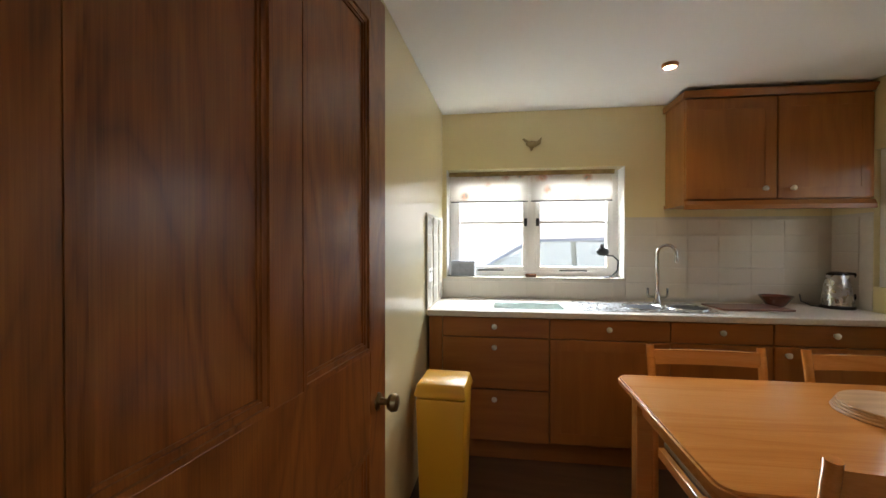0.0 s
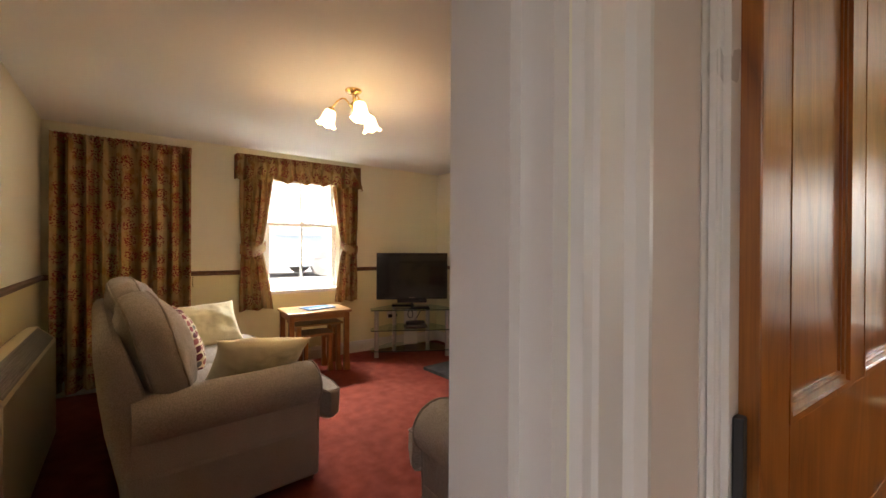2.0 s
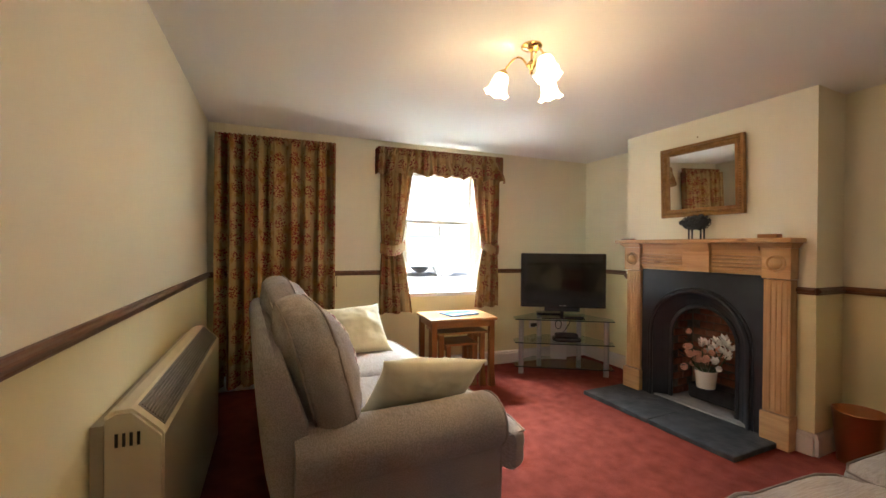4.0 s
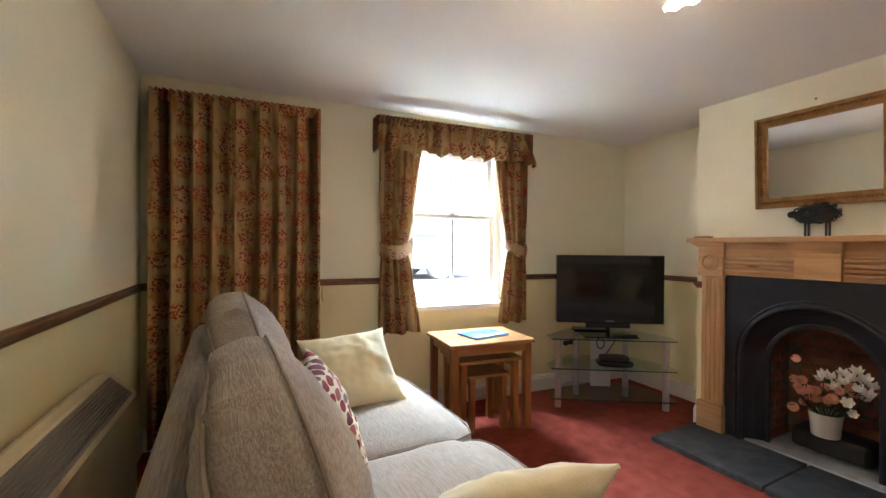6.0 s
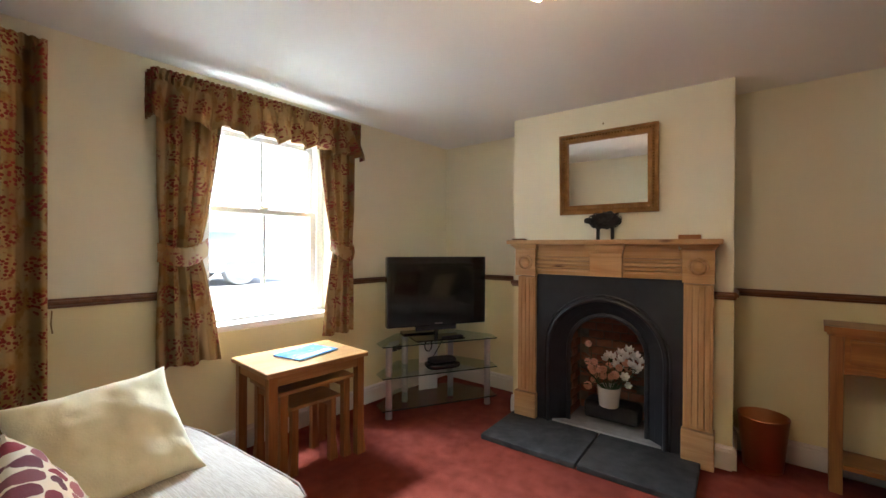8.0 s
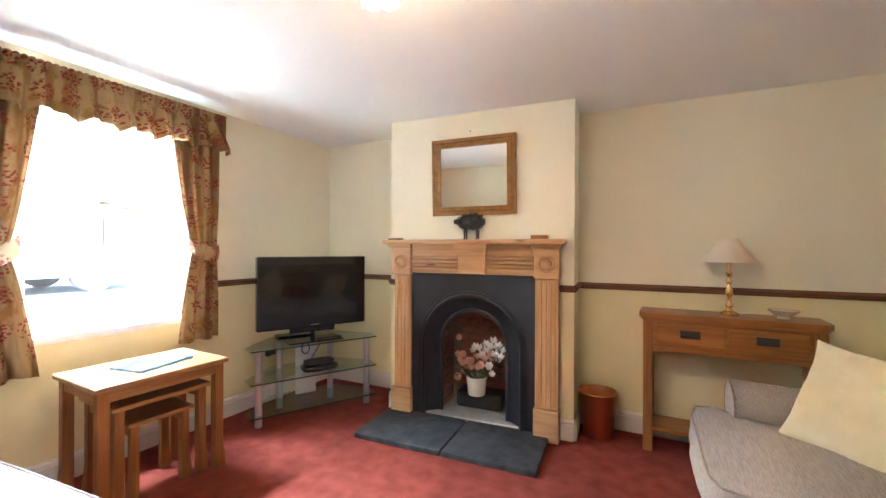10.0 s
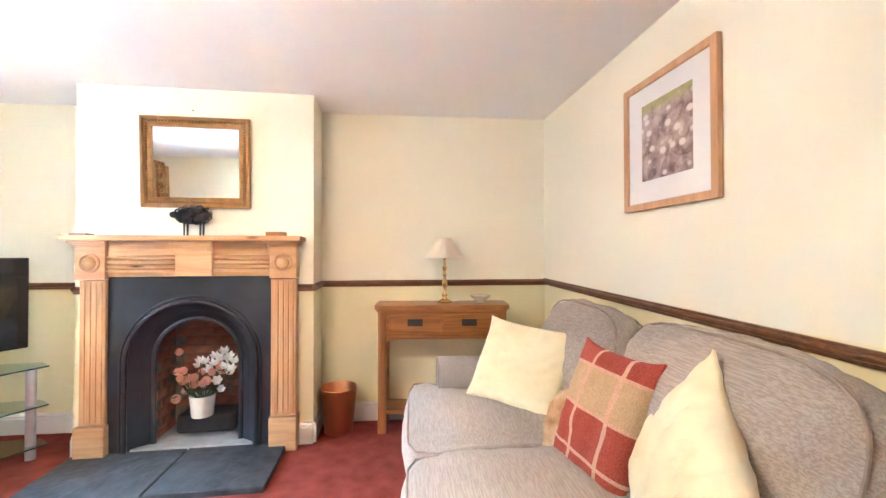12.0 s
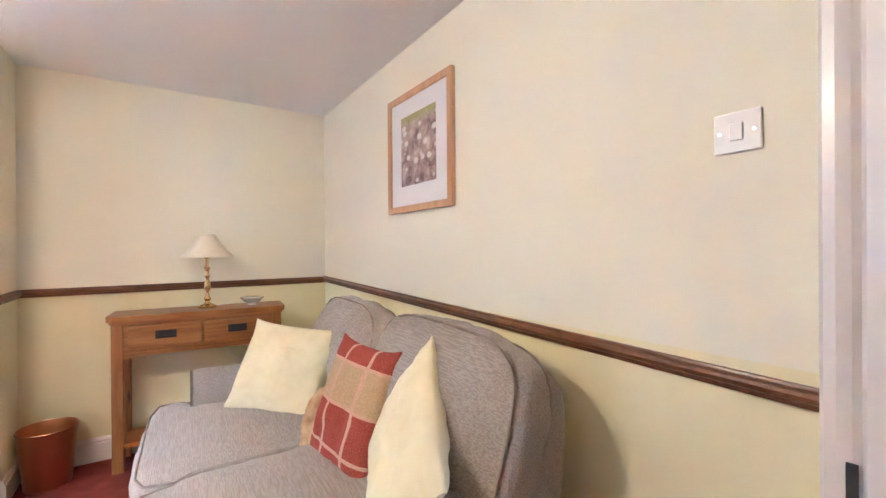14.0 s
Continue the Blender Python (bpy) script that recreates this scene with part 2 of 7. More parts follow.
OAK_X = wood("oiled_oak_cross", (0.155, 0.052, 0.010), (0.30, 0.118, 0.025), (0.41, 0.175, 0.044), "x", 0.36, 10, 0.15)
OAK_Y = wood("oiled_oak_long", (0.20, 0.085, 0.026), (0.33, 0.165, 0.055), (0.43, 0.235, 0.09), "y", 0.3, 10, 0.25)
RAILWOOD = wood("dark_stained_rail", (0.055, 0.018, 0.006), (0.125, 0.045, 0.014), (0.19, 0.078, 0.026), "x", 0.35, 9, 0.2, False)
CABWOOD = wood("orange_cherry_veneer", (0.23, 0.076, 0.010), (0.30, 0.104, 0.015), (0.36, 0.132, 0.022), "z", 0.4, 5, 0.15, False, 0.06)
CABWOOD_X = wood("orange_cherry_veneer_cross", (0.23, 0.076, 0.010), (0.30, 0.104, 0.015), (0.36, 0.132, 0.022), "x", 0.4, 5, 0.15, False, 0.06)
BEECH = wood("lacquered_beech", (0.54, 0.19, 0.040), (0.69, 0.285, 0.066), (0.75, 0.34, 0.095), "x", 0.14, 7, 0.5, False, 0.04)
SLATE = surf("black_slate", (0.008, 0.008, 0.008), (0.055, 0.055, 0.052), 12, 0.7, 1.0, 26, dist=0.006)
IRON = surf("blackened_cast_iron", (0.017, 0.019, 0.024), (0.034, 0.037, 0.044), 5, 0.32, 0.05, 60, metal=0.3)
STONE = surf("grey_ash_stone", (0.26, 0.25, 0.23), (0.38, 0.36, 0.33), 10, 0.9, 0.8, 40, dist=0.004)
BRICK = surf("dark_red_brick", (0.17, 0.070, 0.042), (0.30, 0.135, 0.085), 14, 0.9, 0.9, 60, dist=0.004)
MORTAR = surf("sooty_mortar", (0.10, 0.08, 0.06), (0.2, 0.16, 0.12), 14, 0.95, 0.8, 60)
SOFA = fabric("taupe_chenille", (0.25, 0.215, 0.185), (0.355, 0.31, 0.272), (0.46, 0.41, 0.365), 260, "z")
SOFA_TOP = fabric("taupe_chenille_ribbed", (0.28, 0.238, 0.196), (0.37, 0.318, 0.268), (0.46, 0.405, 0.345), 260, "y")
PIPING = surf("taupe_piping", (0.25, 0.205, 0.175), (0.34, 0.29, 0.25), 30, 0.9, 0.3, 200)
CREAM_CLOTH = surf("cream_velour", (0.71, 0.64, 0.41), (0.77, 0.70, 0.48), 14, 0.85, 0.4, 160, sheen=0.4)
CHECK = checked("rust_patchwork")
SPOTTED = spotted("oval_leaf_print")
FLORAL = floral("floral_cotton")
FLORAL_THIN = floral("floral_cotton_unlined", 0.35)
LINING = surf("curtain_lining", (0.66, 0.6, 0.5), (0.72, 0.67, 0.57), 6, 0.9, 0.2, 120)
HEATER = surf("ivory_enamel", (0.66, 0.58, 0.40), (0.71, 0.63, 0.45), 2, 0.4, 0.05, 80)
# the ivory at about 0.6 of its value, for the back casing
HEATER_DARK = surf("dark_ivory_enamel", (0.40, 0.33, 0.24), (0.45, 0.38, 0.28), 2, 0.5, 0.05, 80)
GRILLE = surf("brown_grey_grille", (0.16, 0.14, 0.125), (0.23, 0.21, 0.19), 5, 0.35, 0.1, 80)
BLACK = plain("black_gloss_plastic", (0.012, 0.012, 0.014), 0.16, coat=0.4)
SCREEN = plain("dark_lcd_screen", (0.007, 0.007, 0.009), 0.12, coat=0.5)
BLACK_MATT = surf("black_matt", (0.012, 0.012, 0.013), (0.025, 0.025, 0.026), 20, 0.6, 0.2, 90)
CHROME = surf("brushed_chrome", (0.62, 0.62, 0.62), (0.72, 0.72, 0.72), 8, 0.2, 0.0, 80, metal=1.0)
BRASS = surf("polished_brass", (0.62, 0.42, 0.17), (0.72, 0.5, 0.22), 8, 0.18, 0.0, 80, metal=1.0)
OLD_BRASS = surf("aged_brass", (0.24, 0.17, 0.08), (0.42, 0.31, 0.15), 18, 0.35, 0.2, 120, metal=1.0)
COPPER = surf("brushed_copper", (0.46, 0.20, 0.09), (0.54, 0.25, 0.12), 9, 0.34, 0.1, 90, metal=1.0, stretch=(1, 1, 0.2))
GILT = surf("antique_gilt", (0.20, 0.095, 0.022), (0.34, 0.18, 0.055), 26, 0.42, 0.9, 150, metal=0.5, dist=0.003)
MIRROR = plain("silvered_mirror", (0.86, 0.87, 0.87), 0.015, 1.0)
GLASS = glass_material("window_glass", (0.98, 0.99, 0.99))
STAND_GLASS = glass_material("green_tinted_glass", (0.86, 0.93, 0.90), 0.14)
GLASS_EDGE = plain("dark_green_glass_edge", (0.02, 0.05, 0.045), 0.1)
SATIN = surf("satin_aluminium", (0.52, 0.52, 0.52), (0.62, 0.62, 0.62), 8, 0.32, 0.0, 80, metal=0.85)
PLASTIC_W = surf("white_plastic", (0.78, 0.76, 0.72), (0.8, 0.785, 0.75), 4, 0.35, 0.0, 60)
CERAMIC = surf("cream_glazed_ceramic", (0.62, 0.57, 0.48), (0.7, 0.65, 0.56), 8, 0.2, 0.05, 60, coat=0.4)
TILE = surf("cream_glazed_tile", (0.68, 0.63, 0.53), (0.73, 0.68, 0.59), 6, 0.18, 0.1, 25, coat=0.3)
GROUT = surf("pale_grout", (0.60, 0.56, 0.48), (0.66, 0.62, 0.54), 12, 0.9, 0.4, 90)
WORKTOP = surf("pale_stone_laminate", (0.60, 0.54, 0.47), (0.70, 0.64, 0.57), 60, 0.3, 0.05, 200)
YELLOW = surf("yellow_bin_plastic", (0.70, 0.34, 0.018), (0.74, 0.38, 0.028), 3, 0.4, 0.1, 90)
STEEL = surf("stainless_steel", (0.5, 0.5, 0.5), (0.62, 0.62, 0.61), 10, 0.28, 0.1, 150, metal=1.0)
GREY_BOX = surf("silver_grey_plastic", (0.30, 0.32, 0.35), (0.36, 0.38, 0.41), 10, 0.4, 0.1, 90)
SHADE_CLOTH = surf("cream_pleated_shade", (0.70, 0.63, 0.50), (0.76, 0.69, 0.56), 6, 0.9, 0.3, 120)
LIT_GLASS = plain("lit_frosted_glass", (0.9, 0.8, 0.62), 0.4, emit=1.3, ecol=(1.0, 0.72, 0.42))
BULB_MAT = plain("glowing_bulb", (1, 0.9, 0.7), 0.4, emit=25.0, ecol=(1.0, 0.78, 0.5))
SPOT_MAT = plain("glowing_spot", (1, 0.95, 0.85), 0.4, emit=12.0, ecol=(1.0, 0.9, 0.75))
PEACH = surf("peach_silk_petal", (0.78, 0.36, 0.23), (0.86, 0.54, 0.40), 30, 0.75, 0.2, 90)
WHITE_PETAL = surf("white_silk_petal", (0.80, 0.77, 0.70), (0.84, 0.82, 0.77), 30, 0.75, 0.2, 90)
LEAF = surf("dark_green_leaf", (0.02, 0.05, 0.018), (0.05, 0.09, 0.03), 30, 0.5, 0.2, 90)
MOUNT = surf("white_card_mount", (0.76, 0.76, 0.76), (0.79, 0.79, 0.79), 5, 0.9, 0.05, 200)
FRAME_OAK = wood("light_oak_frame", (0.44, 0.23, 0.1), (0.55, 0.31, 0.15), (0.62, 0.38, 0.2), "z", 0.4, 9, 0.1, False)
BLUE_COVER = surf("blue_glossy_cover", (0.03, 0.10, 0.28), (0.16, 0.34, 0.56), 9, 0.25, 0.0, 60)
RENDER = surf("white_street_render", (0.72, 0.71, 0.68), (0.8, 0.79, 0.76), 1.5, 0.9, 0.4, 30)
ASPHALT = surf("street_asphalt", (0.045, 0.045, 0.047), (0.07, 0.07, 0.072), 3, 0.9, 0.6, 60)
PAVING = surf("concrete_paving", (0.34, 0.33, 0.31), (0.42, 0.41, 0.39), 2, 0.9, 0.4, 40)
CAR_BLUE = plain("blue_car_paint", (0.34, 0.39, 0.46), 0.25, 0.3, coat=0.8)
CAR_SILVER = plain("silver_car_paint", (0.13, 0.15, 0.18), 0.3, 0.5, coat=0.8)
CAR_GLASS = plain("car_window_glass", (0.16, 0.19, 0.21), 0.05, coat=0.6)
RUBBER = plain("tyre_rubber", (0.20, 0.20, 0.20), 0.8)
BLIND = surf("floral_blind_cotton", (0.60, 0.56, 0.50), (0.72, 0.70, 0.66), 12, 0.9, 0.2, 120)


def sheep_print():
    """A framed print: soft browns and greens with pale blobs of a flock."""
    m, nt, b = material("flock_print")
    v = coords(nt)
    n = noise_node(nt, v, 16, 5, 0.6, 0.5)
    col = ramp(nt, n, [(0.32, (0.12, 0.08, 0.08)), (0.48, (0.36, 0.26, 0.24)), (0.62, (0.50, 0.42, 0.38)), (0.78, (0.78, 0.74, 0.70))])
    vo = nt.nodes.new("ShaderNodeTexVoronoi")
    vo.inputs["Scale"].default_value = 15
    nt.links.new(coords(nt, (1, 1, 1.3)), vo.inputs["Vector"])
    blob = ramp(nt, vo.outputs["Distance"], [(0.22, (1, 1, 1)), (0.34, (0, 0, 0))])
    col = mixed(nt, blob, col, (0.7, 0.66, 0.62))
    sep = nt.nodes.new("ShaderNodeSeparateXYZ")
    nt.links.new(v, sep.inputs[0])
    top = ramp(nt, sep.outputs["Z"], [(0.12, (0, 0, 0)), (0.17, (0.8, 0.8, 0.8))])
    col = mixed(nt, top, col, (0.36, 0.36, 0.10))
    nt.links.new(col, b.inputs["Base Color"])
    b.inputs["Roughness"].default_value = 0.5
    return m


PRINT = sheep_print()


# ---- mesh helpers ----
def box(bm, x0, y0, z0, x1, y1, z1, bev=0.0):
    vs = bmesh.ops.create_cube(bm, size=1.0)["verts"]
    for v in vs:
        v.co = Vector(((x0 + x1) / 2 + v.co.x * (x1 - x0), (y0 + y1) / 2 + v.co.y * (y1 - y0), (z0 + z1) / 2 + v.co.z * (z1 - z0)))
    if bev:
        es = list({e for v in vs for e in v.link_edges})
        bmesh.ops.bevel(bm, geom=es, offset=bev, segments=2, profile=0.5, affect="EDGES")
    return bm


def one(x0, y0, z0, x1, y1, z1, bev=0.0):
    return box(bmesh.new(), x0, y0, z0, x1, y1, z1, bev)


def lathe(bm, prof, centre=(0, 0, 0), segs=28, axis="z", caps=True):
    """Turns a profile of (radius, height) about an axis."""
    rings = []
    for r, h in prof:
        ring = []
        for i in range(segs):
            a = 2 * math.pi * i / segs
            p = (r * math.cos(a), r * math.sin(a), h)
            if axis == "y":
                p = (p[0], p[2], p[1])
            elif axis == "x":
                p = (p[2], p[0], p[1])
            ring.append(bm.verts.new(Vector(p) + Vector(centre)))
        rings.append(ring)
    for a, b in zip(rings, rings[1:]):
        for i in range(segs):
            bm.faces.new((a[i], a[(i + 1) % segs], b[(i + 1) % segs], b[i]))
    if caps:
        for ring in (rings[0], rings[-1]):
            bm.faces.new(ring)
    return bm


def tube(bm, pts, r, segs=8, closed=False):
    pts = [Vector(p) for p in pts]
    n = len(pts)
    rings = []
    prev = None
    for i, p in enumerate(pts):
        if closed:
            d = pts[(i + 1) % n] - pts[i - 1]
        else:
            d = pts[min(i + 1, n - 1)] - pts[max(i - 1, 0)]
        d.normalize()
        u = prev - d * prev.dot(d) if prev else d.orthogonal()
        u.normalize()
        prev = u
        w = d.cross(u)
        rings.append([bm.verts.new(p + (u * math.cos(2 * math.pi * k / segs) + w * math.sin(2 * math.pi * k / segs)) * r) for k in range(segs)])
    pairs = list(zip(rings, rings[1:]))
    if closed:
        pairs.append((rings[-1], rings[0]))
    for a, b in pairs:
        for k in range(segs):
            bm.faces.new((a[k], a[(k + 1) % segs], b[(k + 1) % segs], b[k]))
    if not closed:
        bm.faces.new(rings[0])
        bm.faces.new(rings[-1])
    return bm


def prism(bm, poly, v0, v1, axis="z"):
    """A polygon pushed from v0 to v1 along an axis; poly gives the other two coordinates in order."""
    def at(p, v):
        return {"z": (p[0], p[1], v), "y": (p[0], v, p[1]), "x": (v, p[0], p[1])}[axis]
    a = [bm.verts.new(at(p, v0)) for p in poly]
    b = [bm.verts.new(at(p, v1)) for p in poly]
    n = len(poly)
    for i in range(n):
        bm.faces.new((a[i], a[(i + 1) % n], b[(i + 1) % n], b[i]))
    bm.faces.new(a)
    bm.faces.new(b)
    return bm


def sweep(bm, prof, p0, p1, out):
    """A moulding: a profile of (out from the wall, height) run straight from p0 to p1."""
    out = Vector((out[0], out[1], 0)).normalized()
    ends = []
    for p in (p0, p1):
        ends.append([bm.verts.new(Vector((p[0], p[1], 0)) + out * o + Vector((0, 0, z))) for o, z in prof])
    n = len(prof)
    for i in range(n):
        bm.faces.new((ends[0][i], ends[0][(i + 1) % n], ends[1][(i + 1) % n], ends[1][i]))
    bm.faces.new(ends[0])
    bm.faces.new(ends[1])
    return bm


def mesh_from(name, bm, mat, smooth=False):
    bmesh.ops.recalc_face_normals(bm, faces=bm.faces)
    me = bpy.data.meshes.new(name)
    bm.to_mesh(me)
    bm.free()
    me.materials.append(mat)
    if smooth:
        me.polygons.foreach_set("use_smooth", [True] * len(me.polygons))
        me.set_sharp_from_angle(angle=radians(40))
    return me


def part(name, bm, mat, parent, label="", smooth=False, m=None):
    ob = new(name, mesh_from(name, bm, mat, smooth))
    ob.parent = parent
    if m is not None:
        ob.matrix_basis = m
    return tagged(ob, label)


def thing(name, label, category, m, group=""):
    ob = new(name)
    ob.matrix_basis = m
    ob.empty_display_size = 0.1
    return tagged(ob, label, category, group)


def solo(name, bm, mat, label, category, smooth=False, m=None, group=""):
    ob = new(name, mesh_from(name, bm, mat, smooth))
    if m is not None:
        ob.matrix_basis = m
    return tagged(ob, label, category, group)


def structure(name, bm, mat, label="", smooth=False):
    ob = new(name, mesh_from(name, bm, mat, smooth))
    return tagged(ob, label, "", "", "structure")


def cushion(bm, sx, sy, sz, c=(0, 0, 0), n=5.0, bulge=(0, 0, 0), cuts=14, wrinkle=0.004, seed=0.0):
    """A stuffed block: a rounded box that swells in the middle of its faces, with slight wrinkles."""
    b = bmesh.new()
    bmesh.ops.create_cube(b, size=2.0)
    bmesh.ops.subdivide_edges(b, edges=b.edges, cuts=cuts, use_grid_fill=True)
    for v in b.verts:
        p = v.co
        k = (abs(p.x) ** n + abs(p.y) ** n + abs(p.z) ** n) ** (-1 / n)
        q = p * k
        fx = (1 - p.y * p.y) * (1 - p.z * p.z)
        fy = (1 - p.x * p.x) * (1 - p.z * p.z)
        fz = (1 - p.x * p.x) * (1 - p.y * p.y)
        w = noise.noise(Vector((q.x * sx * 9 + seed, q.y * sy * 9, q.z * sz * 9))) * wrinkle
        v.co = Vector((q.x * (sx / 2 + bulge[0] * fx), q.y * (sy / 2 + bulge[1] * fy), q.z * (sz / 2 + bulge[2] * fz))) + q.normalized() * w + Vector(c)
    me = bpy.data.meshes.new("tmp")
    b.to_mesh(me)
    b.free()
    bm.from_mesh(me)
    bpy.data.meshes.remove(me)
    return bm


def pillow_mesh(w, h, t, seed=0.0, n=34, crease=1.0):
    """A scatter cushion standing on its edge: thin at the seams, pointed at the corners, creased."""
    bm = bmesh.new()
    grids = []
    for side in (1, -1):
        g = []
        for i in range(n + 1):
            row = []
            for j in range(n + 1):
                u, v = 2 * i / n - 1, 2 * j / n - 1
                pinch = 1 - 0.09 * (1 - abs(u) ** 3) * abs(v) ** 3
                pinch2 = 1 - 0.09 * (1 - abs(v) ** 3) * abs(u) ** 3
                body = max(0.0, (1 - abs(u) ** 2.6) * (1 - abs(v) ** 2.6)) ** 0.55
                cr = noise.noise(Vector((u * 2.2 + seed, v * 2.2, side * 3.0))) * 0.018 * body + noise.noise(Vector((u * 6 + seed, v * 6, side))) * 0.004
                fold = noise.noise(Vector((u * 1.6 + v * 3.4 + seed * 2, (u - v) * 0.9, side * 2.0)))
                cr -= (max(0.0, 1 - abs(fold) / 0.14) * 0.010 + max(0.0, 1 - abs(fold - 0.3) / 0.10) * 0.005) * body * crease
                row.append(bm.verts.new((u * w / 2 * pinch2, side * (body * t / 2 + 0.004) + cr, v * h / 2 * pinch)))
            g.append(row)
        for i in range(n):
            for j in range(n):
                bm.faces.new((g[i][j], g[i + 1][j], g[i + 1][j + 1], g[i][j + 1]))
        grids.append(g)
    a, b = grids
    rim = [(i, 0) for i in range(n)] + [(n, j) for j in range(n)] + [(i, n) for i in range(n, 0, -1)] + [(0, j) for j in range(n, 0, -1)]
    for k in range(len(rim)):
        p, q = rim[k], rim[(k + 1) % len(rim)]
        bm.faces.new((a[p[0]][p[1]], a[q[0]][q[1]], b[q[0]][q[1]], b[p[0]][p[1]]))
    return bm


def wall_pieces(bm, p0, p1, z0, z1, th, holes=()):
    """A straight wall from p0 to p1, its thickness going to the left of that way, with rectangular holes (from, to, low, high)."""
    p0, p1 = Vector((p0[0], p0[1], 0)), Vector((p1[0], p1[1], 0))
    d = (p1 - p0)
    length = d.length
    d.normalize()
    nrm = Vector((-d.y, d.x, 0)) * th
    us = sorted({0.0, length, *[min(max(u, 0), length) for h in holes for u in h[:2]]})
    zs = sorted({z0, z1, *[min(max(z, z0), z1) for h in holes for z in h[2:]]})
    for a, b in zip(us, us[1:]):
        for c, e in zip(zs, zs[1:]):
            um, zm = (a + b) / 2, (c + e) / 2
            if any(h[0] < um < h[1] and h[2] < zm < h[3] for h in holes) or b - a < 1e-6 or e - c < 1e-6:
                continue
            q = [p0 + d * a, p0 + d * b, p0 + d * b + nrm, p0 + d * a + nrm]
            lo = [bm.verts.new(v + Vector((0, 0, c))) for v in q]
            hi = [bm.verts.new(v + Vector((0, 0, e))) for v in q]
            for i in range(4):
                bm.faces.new((lo[i], lo[(i + 1) % 4], hi[(i + 1) % 4], hi[i]))
            bm.faces.new(lo)
            bm.faces.new(hi)
    return bm


# ---- plan of the two rooms and the hall ----
H, HK, RAIL = 2.2, 2.24, 0.962
SW, SE, NE, NW = (-4.62, -0.71), (-0.39, -0.83), (-0.39, 2.93), (-4.32, 3.10)
BX0, BX1, BY = -3.385, -2.03, 2.68
K_SW, K_NW, K_NE, K_SE = (-0.29, 0.40), (-0.216, 3.087), (2.36, 3.087), (2.36, -1.2)
DOOR_H = 2.0
RISE = 0.045


def along(p0, p1, p):
    d = Vector(p1) - Vector(p0)
    return (Vector(p) - Vector(p0)).dot(d.normalized())


def two_tone(number, p0, p1, th, holes=()):
    structure(f"wall_{number}_lower", wall_pieces(bmesh.new(), p0, p1, 0, RAIL, th, holes), PAINT_LOW, "warm cream painted plaster below the dado rail")
    structure(f"wall_{number}_upper", wall_pieces(bmesh.new(), p0, p1, RAIL, H + 0.09, th, holes), PAINT_UP, "pale cream painted plaster above the dado rail")


WIN_Y0, WIN_Y1, WIN_Z0, WIN_Z1 = 0.94, 1.80, 0.75, 2.02


def wx(y):
    """The window wall's inner face."""
    return SW[0] + (y - SW[1]) / (NW[1] - SW[1]) * (NW[0] - SW[0])


def ly(x):
    """The heater wall's inner face."""
    return SW[1] + (x - SW[0]) / (SE[0] - SW[0]) * (SE[1] - SW[1])


def fy(x):
    """The back wall of the alcoves."""
    return NW[1] + (x - NW[0]) / (NE[0] - NW[0]) * (NE[1] - NW[1])


u0, u1 = along(SW, NW, (wx(WIN_Y0), WIN_Y0)), along(SW, NW, (wx(WIN_Y1), WIN_Y1))
two_tone("west", SW, NW, 0.34, [(u0, u1, WIN_Z0, WIN_Z1)])
two_tone("south", SE, SW, 0.12)
LD0, LD1 = -0.78, 0.005
two_tone("east", NE, SE, 0.10, [(NE[1] - LD1, NE[1] - LD0, -1, DOOR_H)])
OPEN_X0, OPEN_X1, OPEN_H = -3.08, -2.36, 0.93
two_tone("north_west", NW, (BX0, fy(BX0)), 0.3)
two_tone("north_east", (BX1, fy(BX1)), NE, 0.3)
structure("chimney_breast_lower", wall_pieces(bmesh.new(), (BX0, BY), (BX1, BY), 0, RAIL, 0.12, [(OPEN_X0 - BX0, OPEN_X1 - BX0, -1, OPEN_H)]), PAINT_LOW, "warm cream chimney breast behind the pine surround")
structure("chimney_breast_upper", wall_pieces(bmesh.new(), (BX0, BY), (BX1, BY), RAIL, H + 0.05, 0.12), PAINT_UP, "pale cream chimney breast above the mantel")
for tag, x0, x1 in (("left", BX0, BX0 + 0.1), ("right", BX1 - 0.1, BX1)):
    structure(f"chimney_cheek_{tag}_lower", one(x0, BY + 0.12, 0, x1, 3.3, RAIL), PAINT_LOW, "warm cream side of the chimney breast")
    structure(f"chimney_cheek_{tag}_upper", one(x0, BY + 0.12, RAIL, x1, 3.3, H), PAINT_UP, "pale cream side of the chimney breast")
structure("floor_living", prism(bmesh.new(), [(SW[0] - 0.1, SW[1] - 0.1), (SE[0] + 0.06, SE[1] - 0.1), (NE[0] + 0.06, NE[1] + 0.1), (NW[0] - 0.1, NW[1] + 0.1)], -0.1, 0.0), CARPET, "rust red short pile fitted carpet")
bm = prism(bmesh.new(), [(SW[0] - 0.34, SW[1] - 0.12), (SE[0] + 0.1, SE[1] - 0.12), (NE[0] + 0.1, NE[1] + 0.4), (NW[0] - 0.34, NW[1] + 0.3)], H, H + 0.12)
for v in bm.verts:  # the old ceiling rises a little towards the heater wall
    v.co.z += RISE * (NW[1] - v.co.y) / (NW[1] - SE[1])
structure("ceiling_living", bm, CEIL, "white textured plaster ceiling")

